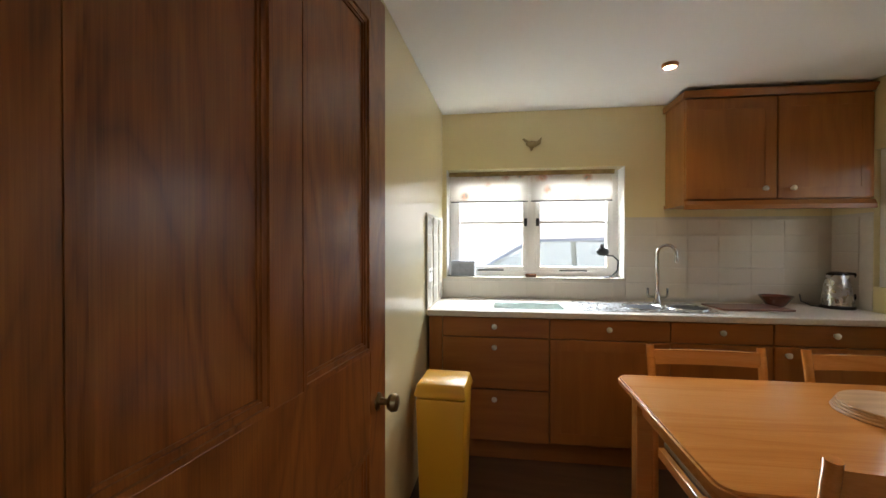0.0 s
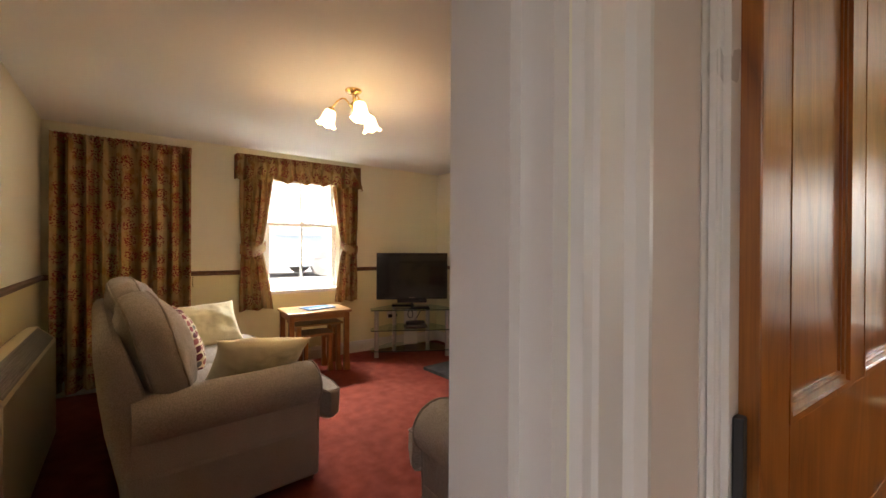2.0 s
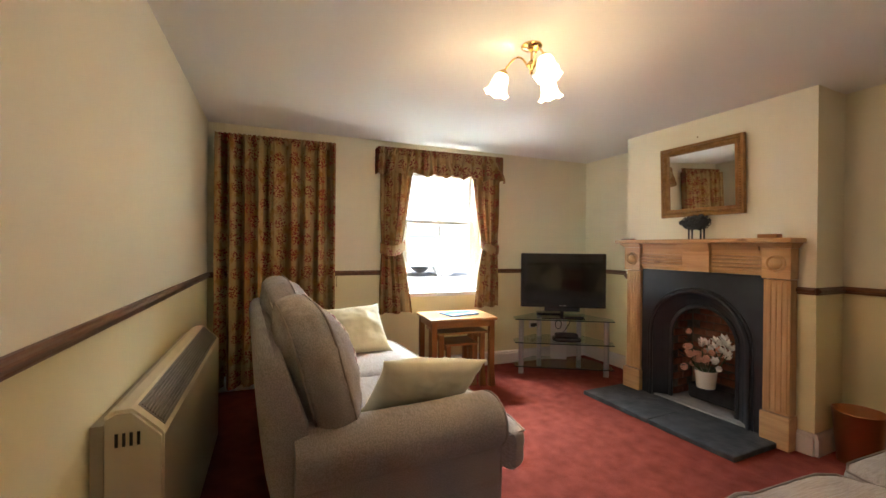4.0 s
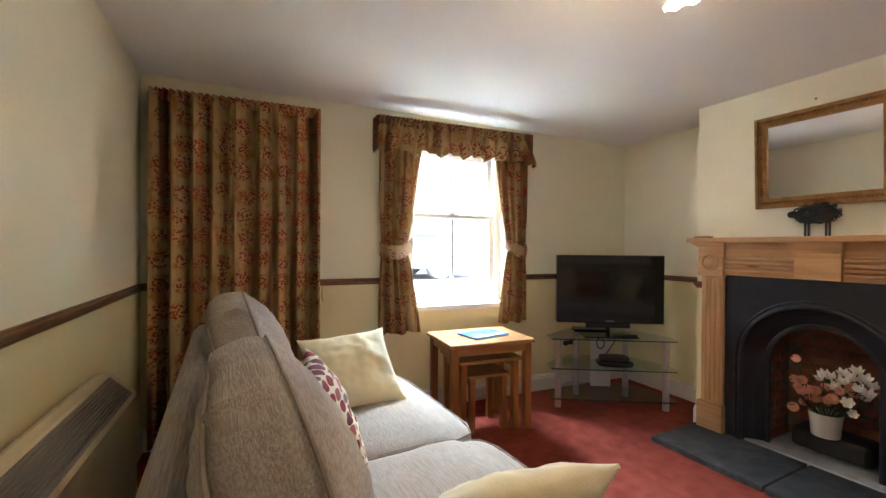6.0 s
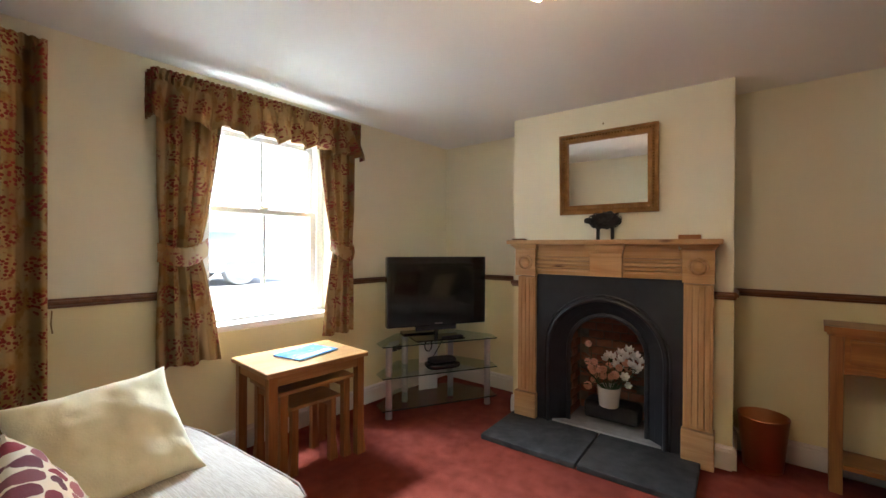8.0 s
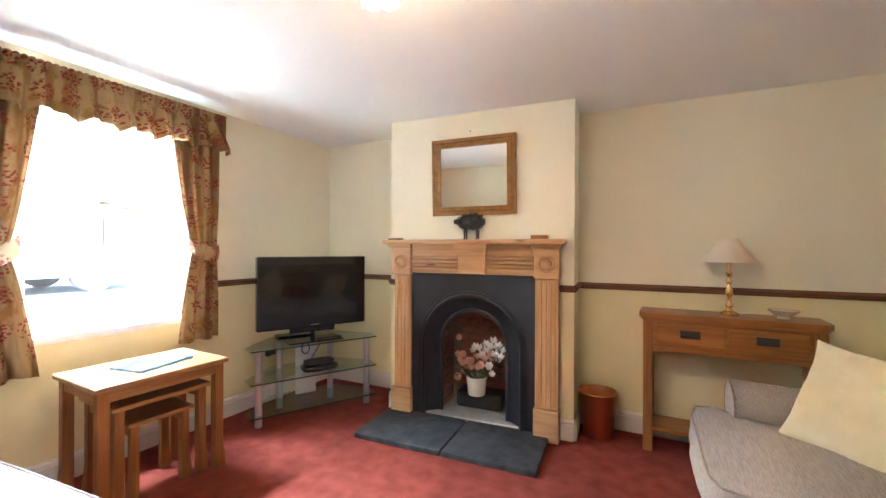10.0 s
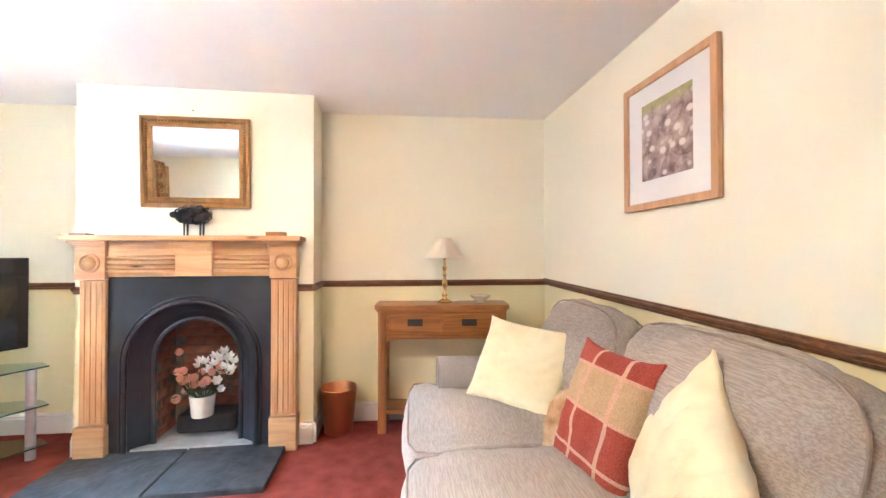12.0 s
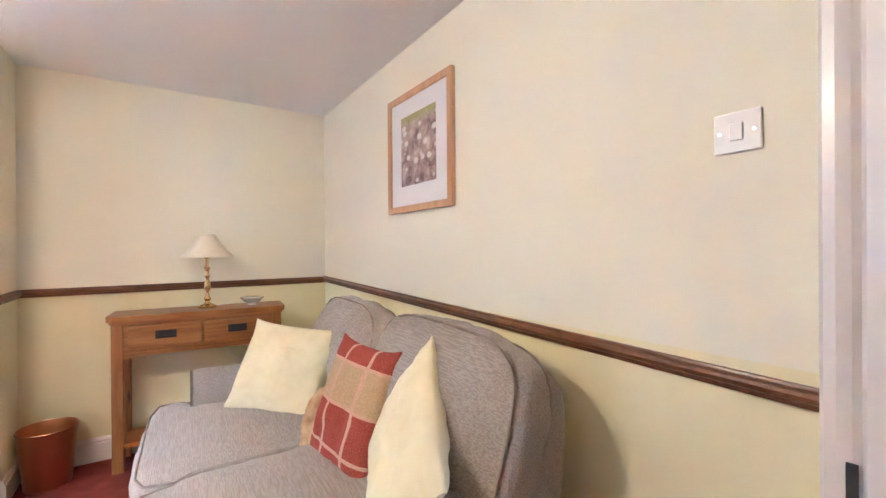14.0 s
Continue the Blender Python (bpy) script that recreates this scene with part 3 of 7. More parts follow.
# kitchen shell
structure("wall_kitchen_west", wall_pieces(bmesh.new(), K_SW, K_NW, 0, HK, 0.07), PAINT_KIT, "pale yellow painted kitchen wall")
KW = (-0.186, 1.072, 1.036, 1.83)
structure("wall_kitchen_north", wall_pieces(bmesh.new(), (K_NW[0] - 0.07, K_NW[1]), (K_NE[0] + 0.3, K_NE[1]), 0, HK, 0.30, [(KW[0] - K_NW[0] + 0.07, KW[1] - K_NW[0] + 0.07, KW[2], KW[3])]), PAINT_KIT, "pale yellow painted wall around the kitchen window")
structure("wall_kitchen_east", wall_pieces(bmesh.new(), (K_NE[0], K_NE[1]), K_SE, 0, HK, 0.3, [(0.30, 1.15, KW[2], KW[3])]), PAINT_KIT, "pale yellow kitchen wall with a second window")
structure("floor_kitchen", one(-0.33, -1.3, -0.1, K_NE[0], K_NE[1], 0.0), LAMINATE, "dark oak laminate floor")
structure("ceiling_kitchen", one(-0.29, -1.3, HK, K_NE[0] + 0.3, K_NE[1] + 0.3, HK + 0.1), CEIL, "white kitchen ceiling")
# hall: the wall with the kitchen doorway, and plain walls that close it
KD0, KD1, KDY = -0.283, 0.60, 0.32
structure("wall_hall_north", wall_pieces(bmesh.new(), (-0.29, KDY), (K_NE[0], KDY), 0, HK, 0.05, [(KD0 + 0.29, KD1 + 0.29, -1, DOOR_H)]), HALL, "plain cream hall wall around the kitchen doorway")
structure("wall_hall_face", one(-0.2898, LD1 + 0.101, 0, -0.2885, KDY - 0.026, HK), HALL, "plain cream hall face of the living room wall")
# its opening is made up, out of view, to let the added hall fill through
structure("wall_hall_south", wall_pieces(bmesh.new(), (K_NE[0], -1.2), (-0.33, -1.2), 0, HK, 0.1, [(K_NE[0] - 1.0, K_NE[0] - 0.2, 1.05, 1.95)]), HALL, "plain cream hall wall")
structure("wall_hall_west", one(-0.39, -1.3, 0, -0.29, -0.831, HK), HALL, "plain cream hall wall")
structure("wall_hall_east", one(1.3, -1.2, 0, 1.4, KDY, HK), HALL, "plain cream hall wall")

# mouldings
RAIL_P = [(0, -0.006), (0.010, -0.006), (0.013, 0.001), (0.013, 0.005), (0.022, 0.010), (0.026, 0.020), (0.022, 0.027), (0.014, 0.030), (0.014, 0.033), (0.012, 0.038), (0, 0.038)]
SKIRT_P = [(0, 0), (0.02, 0), (0.02, 0.10), (0.014, 0.108), (0.016, 0.118), (0.008, 0.13), (0, 0.132)]


def runs(name, prof, z, mat, label, lines):
    for p0, p1, o in lines:
        bm = sweep(bmesh.new(), [(a, b + z) for a, b in prof], p0, p1, o)
        if z > 0.5 and o == (-1, 0) and p0 == NE:
            for v in bm.verts:  # this length runs out of level towards the door
                v.co.z += 0.006 - 0.072 * (NE[1] - v.co.y) / 2.8
        structure(name, bm, mat, label)


W_OUT, S_OUT, N_OUT = (1, -0.087), (0.054, 1), (-0.043, -1)
LINES = [
    (SW, (wx(0.94), 0.94), W_OUT), ((wx(1.9), 1.9), NW, W_OUT),
    (SW, (-1.0, ly(-1.0)), S_OUT),
    (NW, (BX0, fy(BX0)), N_OUT), ((BX1, fy(BX1)), NE, N_OUT),
    ((BX0, fy(BX0)), (BX0, BY), (-1, 0)), ((BX1, fy(BX1)), (BX1, BY), (1, 0)),
    ((BX0, BY), (-3.31, BY), (0, -1)), ((-2.12, BY), (BX1, BY), (0, -1)),
    (NE, (NE[0], 0.146), (-1, 0)),
]
runs("dado_rail", RAIL_P, RAIL, RAILWOOD, "dark stained moulded wooden dado rail", LINES)
runs("baseboard", SKIRT_P, 0.0, GLOSS, "white gloss painted skirting board", LINES[:1] + [((wx(0.9), 0.9), (wx(1.95), 1.95), W_OUT)] + LINES[1:])

# door linings and architraves
def architrave_profile(u0, u1, face, out, deep=0.0):
    """Corner points of an architrave's section between u0 (opening) and u1 along the wall, standing out from face."""
    w = u1 - u0
    base, face = face, face + out * deep
    return [(u0, base), (u0, face + out * (0.024 if deep else 0.012)), (u0 + w * 0.10, face + out * (0.026 if deep else 0.014)), (u0 + w * 0.14, face + out * (0.020 if deep else 0.018)), (u0 + w * 0.55, face + out * 0.018), (u0 + w * 0.6, face + out * 0.012), (u0 + w * 0.68, face + out * 0.022), (u0 + w * 0.82, face + out * 0.028), (u0 + w * 0.94, face + out * 0.026), (u1, face + out * 0.01), (u1, base)]


AW = 0.10
for y_open, y_far in ((LD1, 0.145), (LD0, LD0 - 0.05)):
    structure("trim", prism(bmesh.new(), [(b, a) for a, b in architrave_profile(y_open, y_far, -0.39, -1, 0.03)], 0, DOOR_H + 0.04), GLOSS, "white gloss moulded architrave")
for y_open, y_far in ((LD1, LD1 + AW), (LD0, LD0 - 0.06)):
    structure("trim", prism(bmesh.new(), [(b, a) for a, b in architrave_profile(y_open, y_far, -0.29, 1)], 0, DOOR_H + 0.04), GLOSS, "white gloss moulded architrave")
structure("trim", one(-0.442, LD0, DOOR_H, -0.392, LD1, DOOR_H + 0.09, 0.004), GLOSS, "white gloss architrave over the doorway")
structure("trim", one(-0.288, LD0, DOOR_H, -0.268, LD1, DOOR_H + 0.09, 0.004), GLOSS, "white gloss architrave over the doorway")
structure("door_lining", one(-0.388, LD1 - 0.022, 0, -0.292, LD1 - 0.001, DOOR_H), GLOSS, "white gloss door lining")
structure("door_lining", one(-0.36, LD1 - 0.036, 0, -0.325, LD1 - 0.0225, DOOR_H), GLOSS, "white gloss door stop")
structure("door_lining", one(-0.388, LD0 + 0.001, 0, -0.292, LD0 + 0.022, DOOR_H), GLOSS, "white gloss door lining")
structure("door_lining", one(-0.388, LD0 + 0.022, DOOR_H - 0.022, -0.292, LD1 - 0.022, DOOR_H - 0.001), GLOSS, "white gloss door lining")
structure("trim", prism(bmesh.new(), architrave_profile(KD0 + 0.012, -0.2895, KDY, -1), 0, DOOR_H + 0.04), GLOSS, "white gloss moulded architrave")
structure("trim", prism(bmesh.new(), architrave_profile(KD1, KD1 + AW, KDY, -1), 0, DOOR_H + 0.04), GLOSS, "white gloss moulded architrave")
structure("trim", one(KD0, KDY - 0.024, DOOR_H, KD1, KDY - 0.001, DOOR_H + 0.09, 0.004), GLOSS, "white gloss architrave over the doorway")
structure("door_lining", one(KD0 + 0.0005, KDY + 0.002, 0, KD0 + 0.02, KDY + 0.048, DOOR_H), GLOSS, "white gloss door lining")
structure("door_lining", one(KD1 - 0.02, KDY + 0.002, 0, KD1 - 0.0005, KDY + 0.048, DOOR_H), GLOSS, "white gloss door lining")
structure("door_lining", one(KD0 + 0.02, KDY + 0.002, DOOR_H - 0.02, KD1 - 0.02, KDY + 0.048, DOOR_H - 0.0005), GLOSS, "white gloss door lining")


# ---- doors ----
def panel_door(name, hinge, free, side, label, height=1.97, knob_z=0.82):
    """Four-panelled pine door from hinge to free edge; side: which way its seen face looks (1: left of the way)."""
    d = Vector((free[0] - hinge[0], free[1] - hinge[1], 0))
    w = d.length
    ang = math.degrees(math.atan2(d.y, d.x))
    top = thing(name, label, "door", pose(hinge[0], hinge[1], 0.01, 0, 0, ang))
    top["kind"] = "structure"
    th = 0.036
    y0, y1 = (-th, 0) if side > 0 else (0, th)
    st, mid, lock0, lock1 = 0.105, 0.09, 0.71, 0.975
    for nm, a, b, c, e in (("stile", 0, st, 0, height), ("stile", w - st, w, 0, height), ("rail", st, w - st, 0, 0.2), ("rail", st, w - st, lock0, lock1), ("rail", st, w - st, height - 0.09, height), ("muntin", w / 2 - mid / 2, w / 2 + mid / 2, lock1, height - 0.09), ("muntin", w / 2 - mid / 2, w / 2 + mid / 2, 0.2, lock0)):
        part(nm, one(a, y0, c, b, y1, e, 0.002), PINE, top)
    for a, b in ((st, w / 2 - mid / 2), (w / 2 + mid / 2, w - st)):
        for c, e in ((0.2, lock0), (lock1, height - 0.09)):
            part("panel", one(a + 0.001, y0 + 0.013, c + 0.001, b - 0.001, y1 - 0.013, e - 0.001), PINE, top)
            bm = bmesh.new()
            for yy, s in ((y0 + 0.013, -1), (y1 - 0.013, 1)):
                for k, (ins, hgt, wd) in enumerate(((0.0, 0.014, 0.010), (0.010, 0.008, 0.012), (0.022, 0.004, 0.006))):
                    ya, yb = sorted((yy, yy + s * hgt))
                    A, B, C, E = a + ins, b - ins, c + ins, e - ins
                    box(bm, A, ya, C, A + wd, yb, E)
                    box(bm, B - wd, ya, C, B, yb, E)
                    box(bm, A + wd, ya, C, B - wd, yb, C + wd)
                    box(bm, A + wd, ya, E - wd, B - wd, yb, E)
            part("panel_moulding", bm, PINE, top)
    for s, y in ((-1, y0), (1, y1)):
        part("knob", lathe(bmesh.new(), [(0.024, 0), (0.024, 0.004 * s), (0.010, 0.007 * s), (0.009, 0.028 * s), (0.020, 0.034 * s), (0.026, 0.046 * s), (0.022, 0.058 * s), (0.008, 0.063 * s)], (w - 0.055, y, knob_z), 20, "y"), OLD_BRASS, top, "aged brass door knob", True)
    part("lock_plate", one(w - 0.002, y0 + 0.006, knob_z - 0.06, w + 0.0015, y1 - 0.006, knob_z + 0.06), OLD_BRASS, top, "aged brass lock face")
    for z in (0.22, height - 0.25):
        bm = box(bmesh.new(), -0.012, y0 - 0.004 if side < 0 else y1 - 0.004, z, 0.012, y0 + 0.004 if side < 0 else y1 + 0.004, z + 0.1)
        part("hinge", bm, BLACK_MATT, top, "black steel butt hinge")
    return top


panel_door("door_kitchen", (-0.2385, 0.36), (-0.135, 1.285), -1, "waxed four-panel pine kitchen door standing open")
panel_door("door_living", (-0.45, -0.765), (-1.235, -0.625), -1, "waxed four-panel pine living room door standing open")
structure("door_hinge", one(-0.2625, 0.334, 0.90, -0.250, 0.352, 1.02, 0.002), BLACK_MATT, "black steel butt hinge on the door lining")
structure("latch_keep", one(-0.4475, 0.092, 0.72, -0.4415, 0.108, 0.83, 0.001), BLACK_MATT, "black metal latch keep on the architrave")


# ---- fireplace ----
FX = -2.72
hearth = thing("hearth", "low hearth of two riven black slate slabs on the red carpet", "hearth", pose(-2.765, 2.42, 0))
for x0, x1 in ((-0.59, 0.02), (0.03, 0.59)):
    bm = one(x0, -0.265, 0.0, x1, 0.235, 0.034, 0.006)
    part("slab", bm, SLATE, hearth)

fire = thing("fireplace", "pine fire surround with fluted legs and black cast iron arch", "fireplace", pose(0, 0, 0))
YF = 2.60
for x0, x1 in ((-3.32, -3.175), (-2.265, -2.12)):
    leg = part("leg", one(x0 + (0.012 if x0 < -3 else 0), YF, 0.21, x1, BY - 0.002, 1.04, 0.003), PINE_LIGHT, fire, "fluted pine leg")
    for k in range(4):
        cx = x0 + 0.030 + k * (x1 - x0 - 0.056) / 3
        part("fluting", prism(bmesh.new(), [(cx - 0.014, YF), (cx - 0.011, YF - 0.006), (cx + 0.011, YF - 0.006), (cx + 0.014, YF)], 0.225, 1.03), PINE_LIGHT, leg)
    part("plinth_block", one(x0 - 0.008, YF - 0.018, 0, x1 + 0.008, BY - 0.002, 0.205, 0.004), PINE_LIGHT_X, fire)
    blk = part("corner_block", one(x0 - 0.006, YF - 0.016, 1.045, x1 + 0.006, BY - 0.002, 1.235, 0.004), PINE_LIGHT_X, fire)
    part("roundel", lathe(bmesh.new(), [(0.056, 0.0), (0.055, -0.010), (0.047, -0.014), (0.043, -0.010), (0.040, -0.002), (0.036, -0.002), (0.031, -0.016), (0.018, -0.026), (0.001, -0.029)], ((x0 + x1) / 2, YF - 0.016, 1.14), 28, "y"), PINE_LIGHT_X, blk, "turned pine roundel", True)
    bm = bmesh.new()
    for k, (o, z0, z1) in enumerate(((0.020, 1.236, 1.246), (0.034, 1.246, 1.256), (0.05, 1.256, 1.268))):
        box(bm, x0 - o * 0.5, YF - o, z0, x1 + o * 0.5, BY - 0.002, z1)
    part("corbel_moulding", bm, PINE_LIGHT_X, fire)
part("frieze", one(-3.168, YF + 0.012, 1.06, -2.272, BY - 0.002, 1.24), PINE_LIGHT_X, fire)
for x0, x1 in ((-3.165, -2.80), (-2.59, -2.275)):
    for k in range(4):
        z = 1.085 + k * 0.026
        bm = bmesh.new()
        prism(bm, [(YF + 0.012, z), (YF - 0.008, z + 0.003), (YF - 0.010, z + 0.014), (YF + 0.012, z + 0.021)], x0, x1, "x")
        part("reed", bm, PINE_LIGHT_X, fire)
bm = bmesh.new()
for o, z0, z1 in ((0.0, 1.2, 1.222), (0.016, 1.222, 1.246), (0.030, 1.246, 1.268)):
    box(bm, -3.168 + 0.02, YF - o + 0.004, z0, -2.272 - 0.02, YF + 0.012, z1)
part("bed_moulding", bm, PINE_LIGHT_X, fire)
tab = part("centre_tablet", one(-2.795, YF - 0.022, 1.062, -2.595, YF + 0.010, 1.21, 0.003), PINE_LIGHT_X, fire)
bm = bmesh.new()
for o, z0, z1 in ((0.012, 1.2105, 1.224), (0.026, 1.224, 1.246), (0.042, 1.246, 1.268)):
    box(bm, -2.795 - o * 0.4, YF - 0.022 - o, z0, -2.595 + o * 0.4, YF + 0.008, z1)
part("tablet_cap", bm, PINE_LIGHT_X, fire)
part("mantel_shelf", one(-3.358, YF - 0.10, 1.2685, -2.075, BY - 0.002, 1.298, 0.007), PINE_LIGHT_X, fire, "pine mantel shelf")

# cast iron insert: plate with an arched opening, splayed cheeks and raised rims
YP, ZS, RO, RI, YI = 2.625, 0.545, 0.360, 0.240, 2.72


def arch(r, z_top, z_base, cx=FX, n=28):
    pts = [(cx - r, z_base)]
    for i in range(n + 1):
        a = math.pi - math.pi * i / n
        pts.append((cx + r * math.cos(a), ZS + r * math.sin(a)))
    pts.append((cx + r, z_base))
    return pts


def strip(bm, a, ya, b, yb):
    va = [bm.verts.new((p[0], ya, p[1])) for p in a]
    vb = [bm.verts.new((p[0], yb, p[1])) for p in b]
    for i in range(len(va) - 1):
        bm.faces.new((va[i], va[i + 1], vb[i + 1], vb[i]))


bm = bmesh.new()
inner = arch(RO, 0, 0.0)
outer = []
for x, z in inner:
    if z <= ZS:
        outer.append((-3.174 if x < FX else -2.266, z))
    else:
        dx, dz = x - FX, z - ZS
        k = min((0.454 / abs(dx)) if abs(dx) > 1e-6 else 99, (1.058 - ZS) / max(dz, 1e-6))
        outer.append((FX + dx * k, ZS + dz * k))
strip(bm, outer, YP, inner, YP)
strip(bm, outer, YP + 0.012, inner, YP + 0.012)
strip(bm, inner, YP, inner, YP + 0.012)
for i in range(len(outer) - 1):
    (xa, za), (xb, zb) = outer[i], outer[i + 1]
    if abs(xa - xb) > 1e-4 and abs(za - zb) > 1e-4 and min(za, zb) > ZS:
        corner = (FX + math.copysign(0.454, (xa + xb) / 2 - FX), 1.058)
        for y in (YP, YP + 0.012):
            bm.faces.new([bm.verts.new((x, y, z)) for x, z in ((xa, za), corner, (xb, zb))])
bmesh.ops.remove_doubles(bm, verts=bm.verts, dist=1e-5)
insert = part("iron_plate", bm, IRON, fire, "black cast iron arched plate")
bm = bmesh.new()
cheek_in = arch(RI, 0, 0.05)
strip(bm, arch(RO, 0, 0.0), YP + 0.002, cheek_in, YI)
part("splayed_cheek", bm, IRON, insert, "", True)
for r, y, t in ((RO + 0.030, YP - 0.003, 0.007), (RO + 0.004, YP - 0.006, 0.014), (RI + 0.066, YP + 0.050, 0.006), (RI + 0.010, YI - 0.012, 0.016)):
    part("rim", tube(bmesh.new(), [(x, y, z) for x, z in arch(r, 0, 0.03)], t, 8), IRON, insert, "", True)
bm = bmesh.new()
for i in range(46):
    a = math.pi * (0.02 + 0.96 * i / 45)
    c = (FX + (RO + 0.012) * math.cos(a), YP - 0.012, ZS + (RO + 0.012) * math.sin(a))
    lathe(bm, [(0.001, -0.004), (0.006, 0), (0.001, 0.004)], c, 6, "y", False)
part("beading", bm, IRON, insert, "", True)

# brick firebox
firebox = structure("firebox", bmesh.new(), MORTAR, "sooty brick fire opening")
bm = bmesh.new()
box(bm, OPEN_X0 + 0.02, 2.99, 0, OPEN_X1 - 0.02, 3.05, 0.95)
box(bm, OPEN_X0 - 0.02, 2.74, 0, OPEN_X0 + 0.10, 2.99, 0.95)
box(bm, OPEN_X1 - 0.12, 2.74, 0, OPEN_X1 + 0.02, 2.99, 0.95)
box(bm, OPEN_X0 + 0.10, 2.74, 0.86, OPEN_X1 - 0.12, 2.99, 0.95)
bm.to_mesh(firebox.data)
bm.free()
part("fire_floor", one(OPEN_X0 + 0.02, 2.63, 0.0, OPEN_X1 - 0.02, 2.99, 0.045, 0.004), STONE, firebox, "grey stone fire floor")
# flowers in the hearth
vase = thing("flower_pot", "cream pot of peach and white silk flowers on the grate", "vase of flowers", pose(-2.705, 2.735, 0.046))
part("pot", lathe(bmesh.new(), [(0.001, 0), (0.060, 0), (0.063, 0.006), (0.067, 0.06), (0.073, 0.115), (0.075, 0.13), (0.070, 0.13), (0.063, 0.10), (0.001, 0.095)], (0, 0, 0.142), 32, "z", False), CERAMIC, vase, "cream glazed pot", True)
# black block added in place of the deep shadow in the fire opening
part("stand", one(-0.19, 0.06, 0.0, 0.17, 0.24, 0.125, 0.03), BLACK_MATT, vase, "black block that stands in for the shadow under the pot")


def flower(rnd, r, petals=9, layers=3):
    bm = bmesh.new()
    for L in range(layers):
        for k in range(petals - L * 2):
            a = 2 * math.pi * (k / (petals - L * 2)) + L * 0.4 + rnd.uniform(-0.15, 0.15)
            tilt = (0.35 if petals > 6 else 0.12) + 0.42 * L
            rr = r * (1 - 0.22 * L)
            pts = []
            for i in range(4):
                s = i / 3
                w = math.sin(math.pi * min(1, s * 0.8 + 0.18)) * rr * (0.42 if petals > 6 else 0.27)
                h = s * rr
                up = math.sin(tilt + s * 0.7) * h
                ou = math.cos(tilt + s * 0.7) * h
                pts.append([bm.verts.new((ou * math.cos(a) - q * w * math.sin(a), ou * math.sin(a) + q * w * math.cos(a), up + abs(q) * 0.12 * rr)) for q in (-1, 0, 1)])
            for p, q in zip(pts, pts[1:]):
                bm.faces.new((p[0], p[1], q[1], q[0]))
                bm.faces.new((p[1], p[2], q[2], q[1]))
    return bm


rnd = random.Random(4)
meshes = {k: [mesh_from("blossom", flower(rnd, 0.036 if k == "p" else 0.041, 9 if k == "p" else 6, 3 if k == "p" else 2), PEACH if k == "p" else WHITE_PETAL, True) for _ in range(3)] for k in "pw"}
stems, leaves = bmesh.new(), bmesh.new()
spots = [("p", -0.20, 0.62), ("p", -0.19, 0.47), ("p", -0.16, 0.43), ("p", -0.13, 0.36), ("p", -0.10, 0.42), ("p", -0.07, 0.37), ("p", -0.17, 0.27), ("p", -0.03, 0.46), ("p", 0.05, 0.47), ("p", 0.09, 0.50), ("p", -0.12, 0.50), ("p", -0.02, 0.34), ("p", 0.03, 0.40),
         ("w", 0.00, 0.56), ("w", 0.05, 0.60), ("w", 0.11, 0.62), ("w", 0.17, 0.60), ("w", 0.14, 0.52), ("w", -0.06, 0.53), ("w", 0.20, 0.55), ("w", 0.10, 0.42), ("w", 0.16, 0.45), ("w", 0.06, 0.54), ("w", 0.12, 0.34),
         ("w", 0.02, 0.50), ("w", 0.09, 0.57), ("w", 0.19, 0.50), ("w", 0.15, 0.57), ("w", -0.02, 0.58), ("w", 0.08, 0.47), ("p", 0.0, 0.38), ("p", -0.06, 0.44), ("p", -0.14, 0.40), ("p", -0.15, 0.31), ("p", 0.11, 0.46)]
for k, dx, z in spots:
    y = rnd.uniform(-0.07, 0.02)
    p = Vector((dx * 0.80 + 0.032, y, 0.262 + (z - 0.27) * 0.74))
    ob = new("blossom", rnd.choice(meshes[k]))
    ob.parent = vase
    q = Vector((dx * 1.6, -0.55 + y, 0.45 + rnd.uniform(-0.3, 0.5))).to_track_quat("Z", "Y").to_matrix().to_4x4()
    ob.matrix_basis = Matrix.Translation(p) @ q @ Matrix.Scale(rnd.uniform(1.0, 1.35) if k == "p" else rnd.uniform(0.8, 1.1), 4)
    tagged(ob, "peach silk rose head" if k == "p" else "white silk lily head")
    mid = Vector((dx * 0.5, y * 0.5, 0.30))
    tube(stems, [(dx * 0.2, 0, 0.25), mid, p], 0.0025, 5)
for _ in range(46):
    a, z = rnd.uniform(-1, 1), rnd.uniform(0.27, 0.48)
    c = Vector((a * 0.15, rnd.uniform(-0.06, 0.04), z))
    d = Vector((a + rnd.uniform(-0.4, 0.4), rnd.uniform(-0.8, 0.1), rnd.uniform(-0.2, 0.8))).normalized()
    s = d.cross(Vector((0, 0, 1))).normalized() * 0.014
    vs = [leaves.verts.new(v) for v in (c, c + d * 0.03 + s, c + d * 0.068, c + d * 0.03 - s)]
    leaves.faces.new(vs)
part("stem", stems, LEAF, vase, "thin dark green stalks", True)["kind"] = "stuff"
part("foliage", leaves, LEAF, vase, "dark green leaves")["kind"] = "stuff"

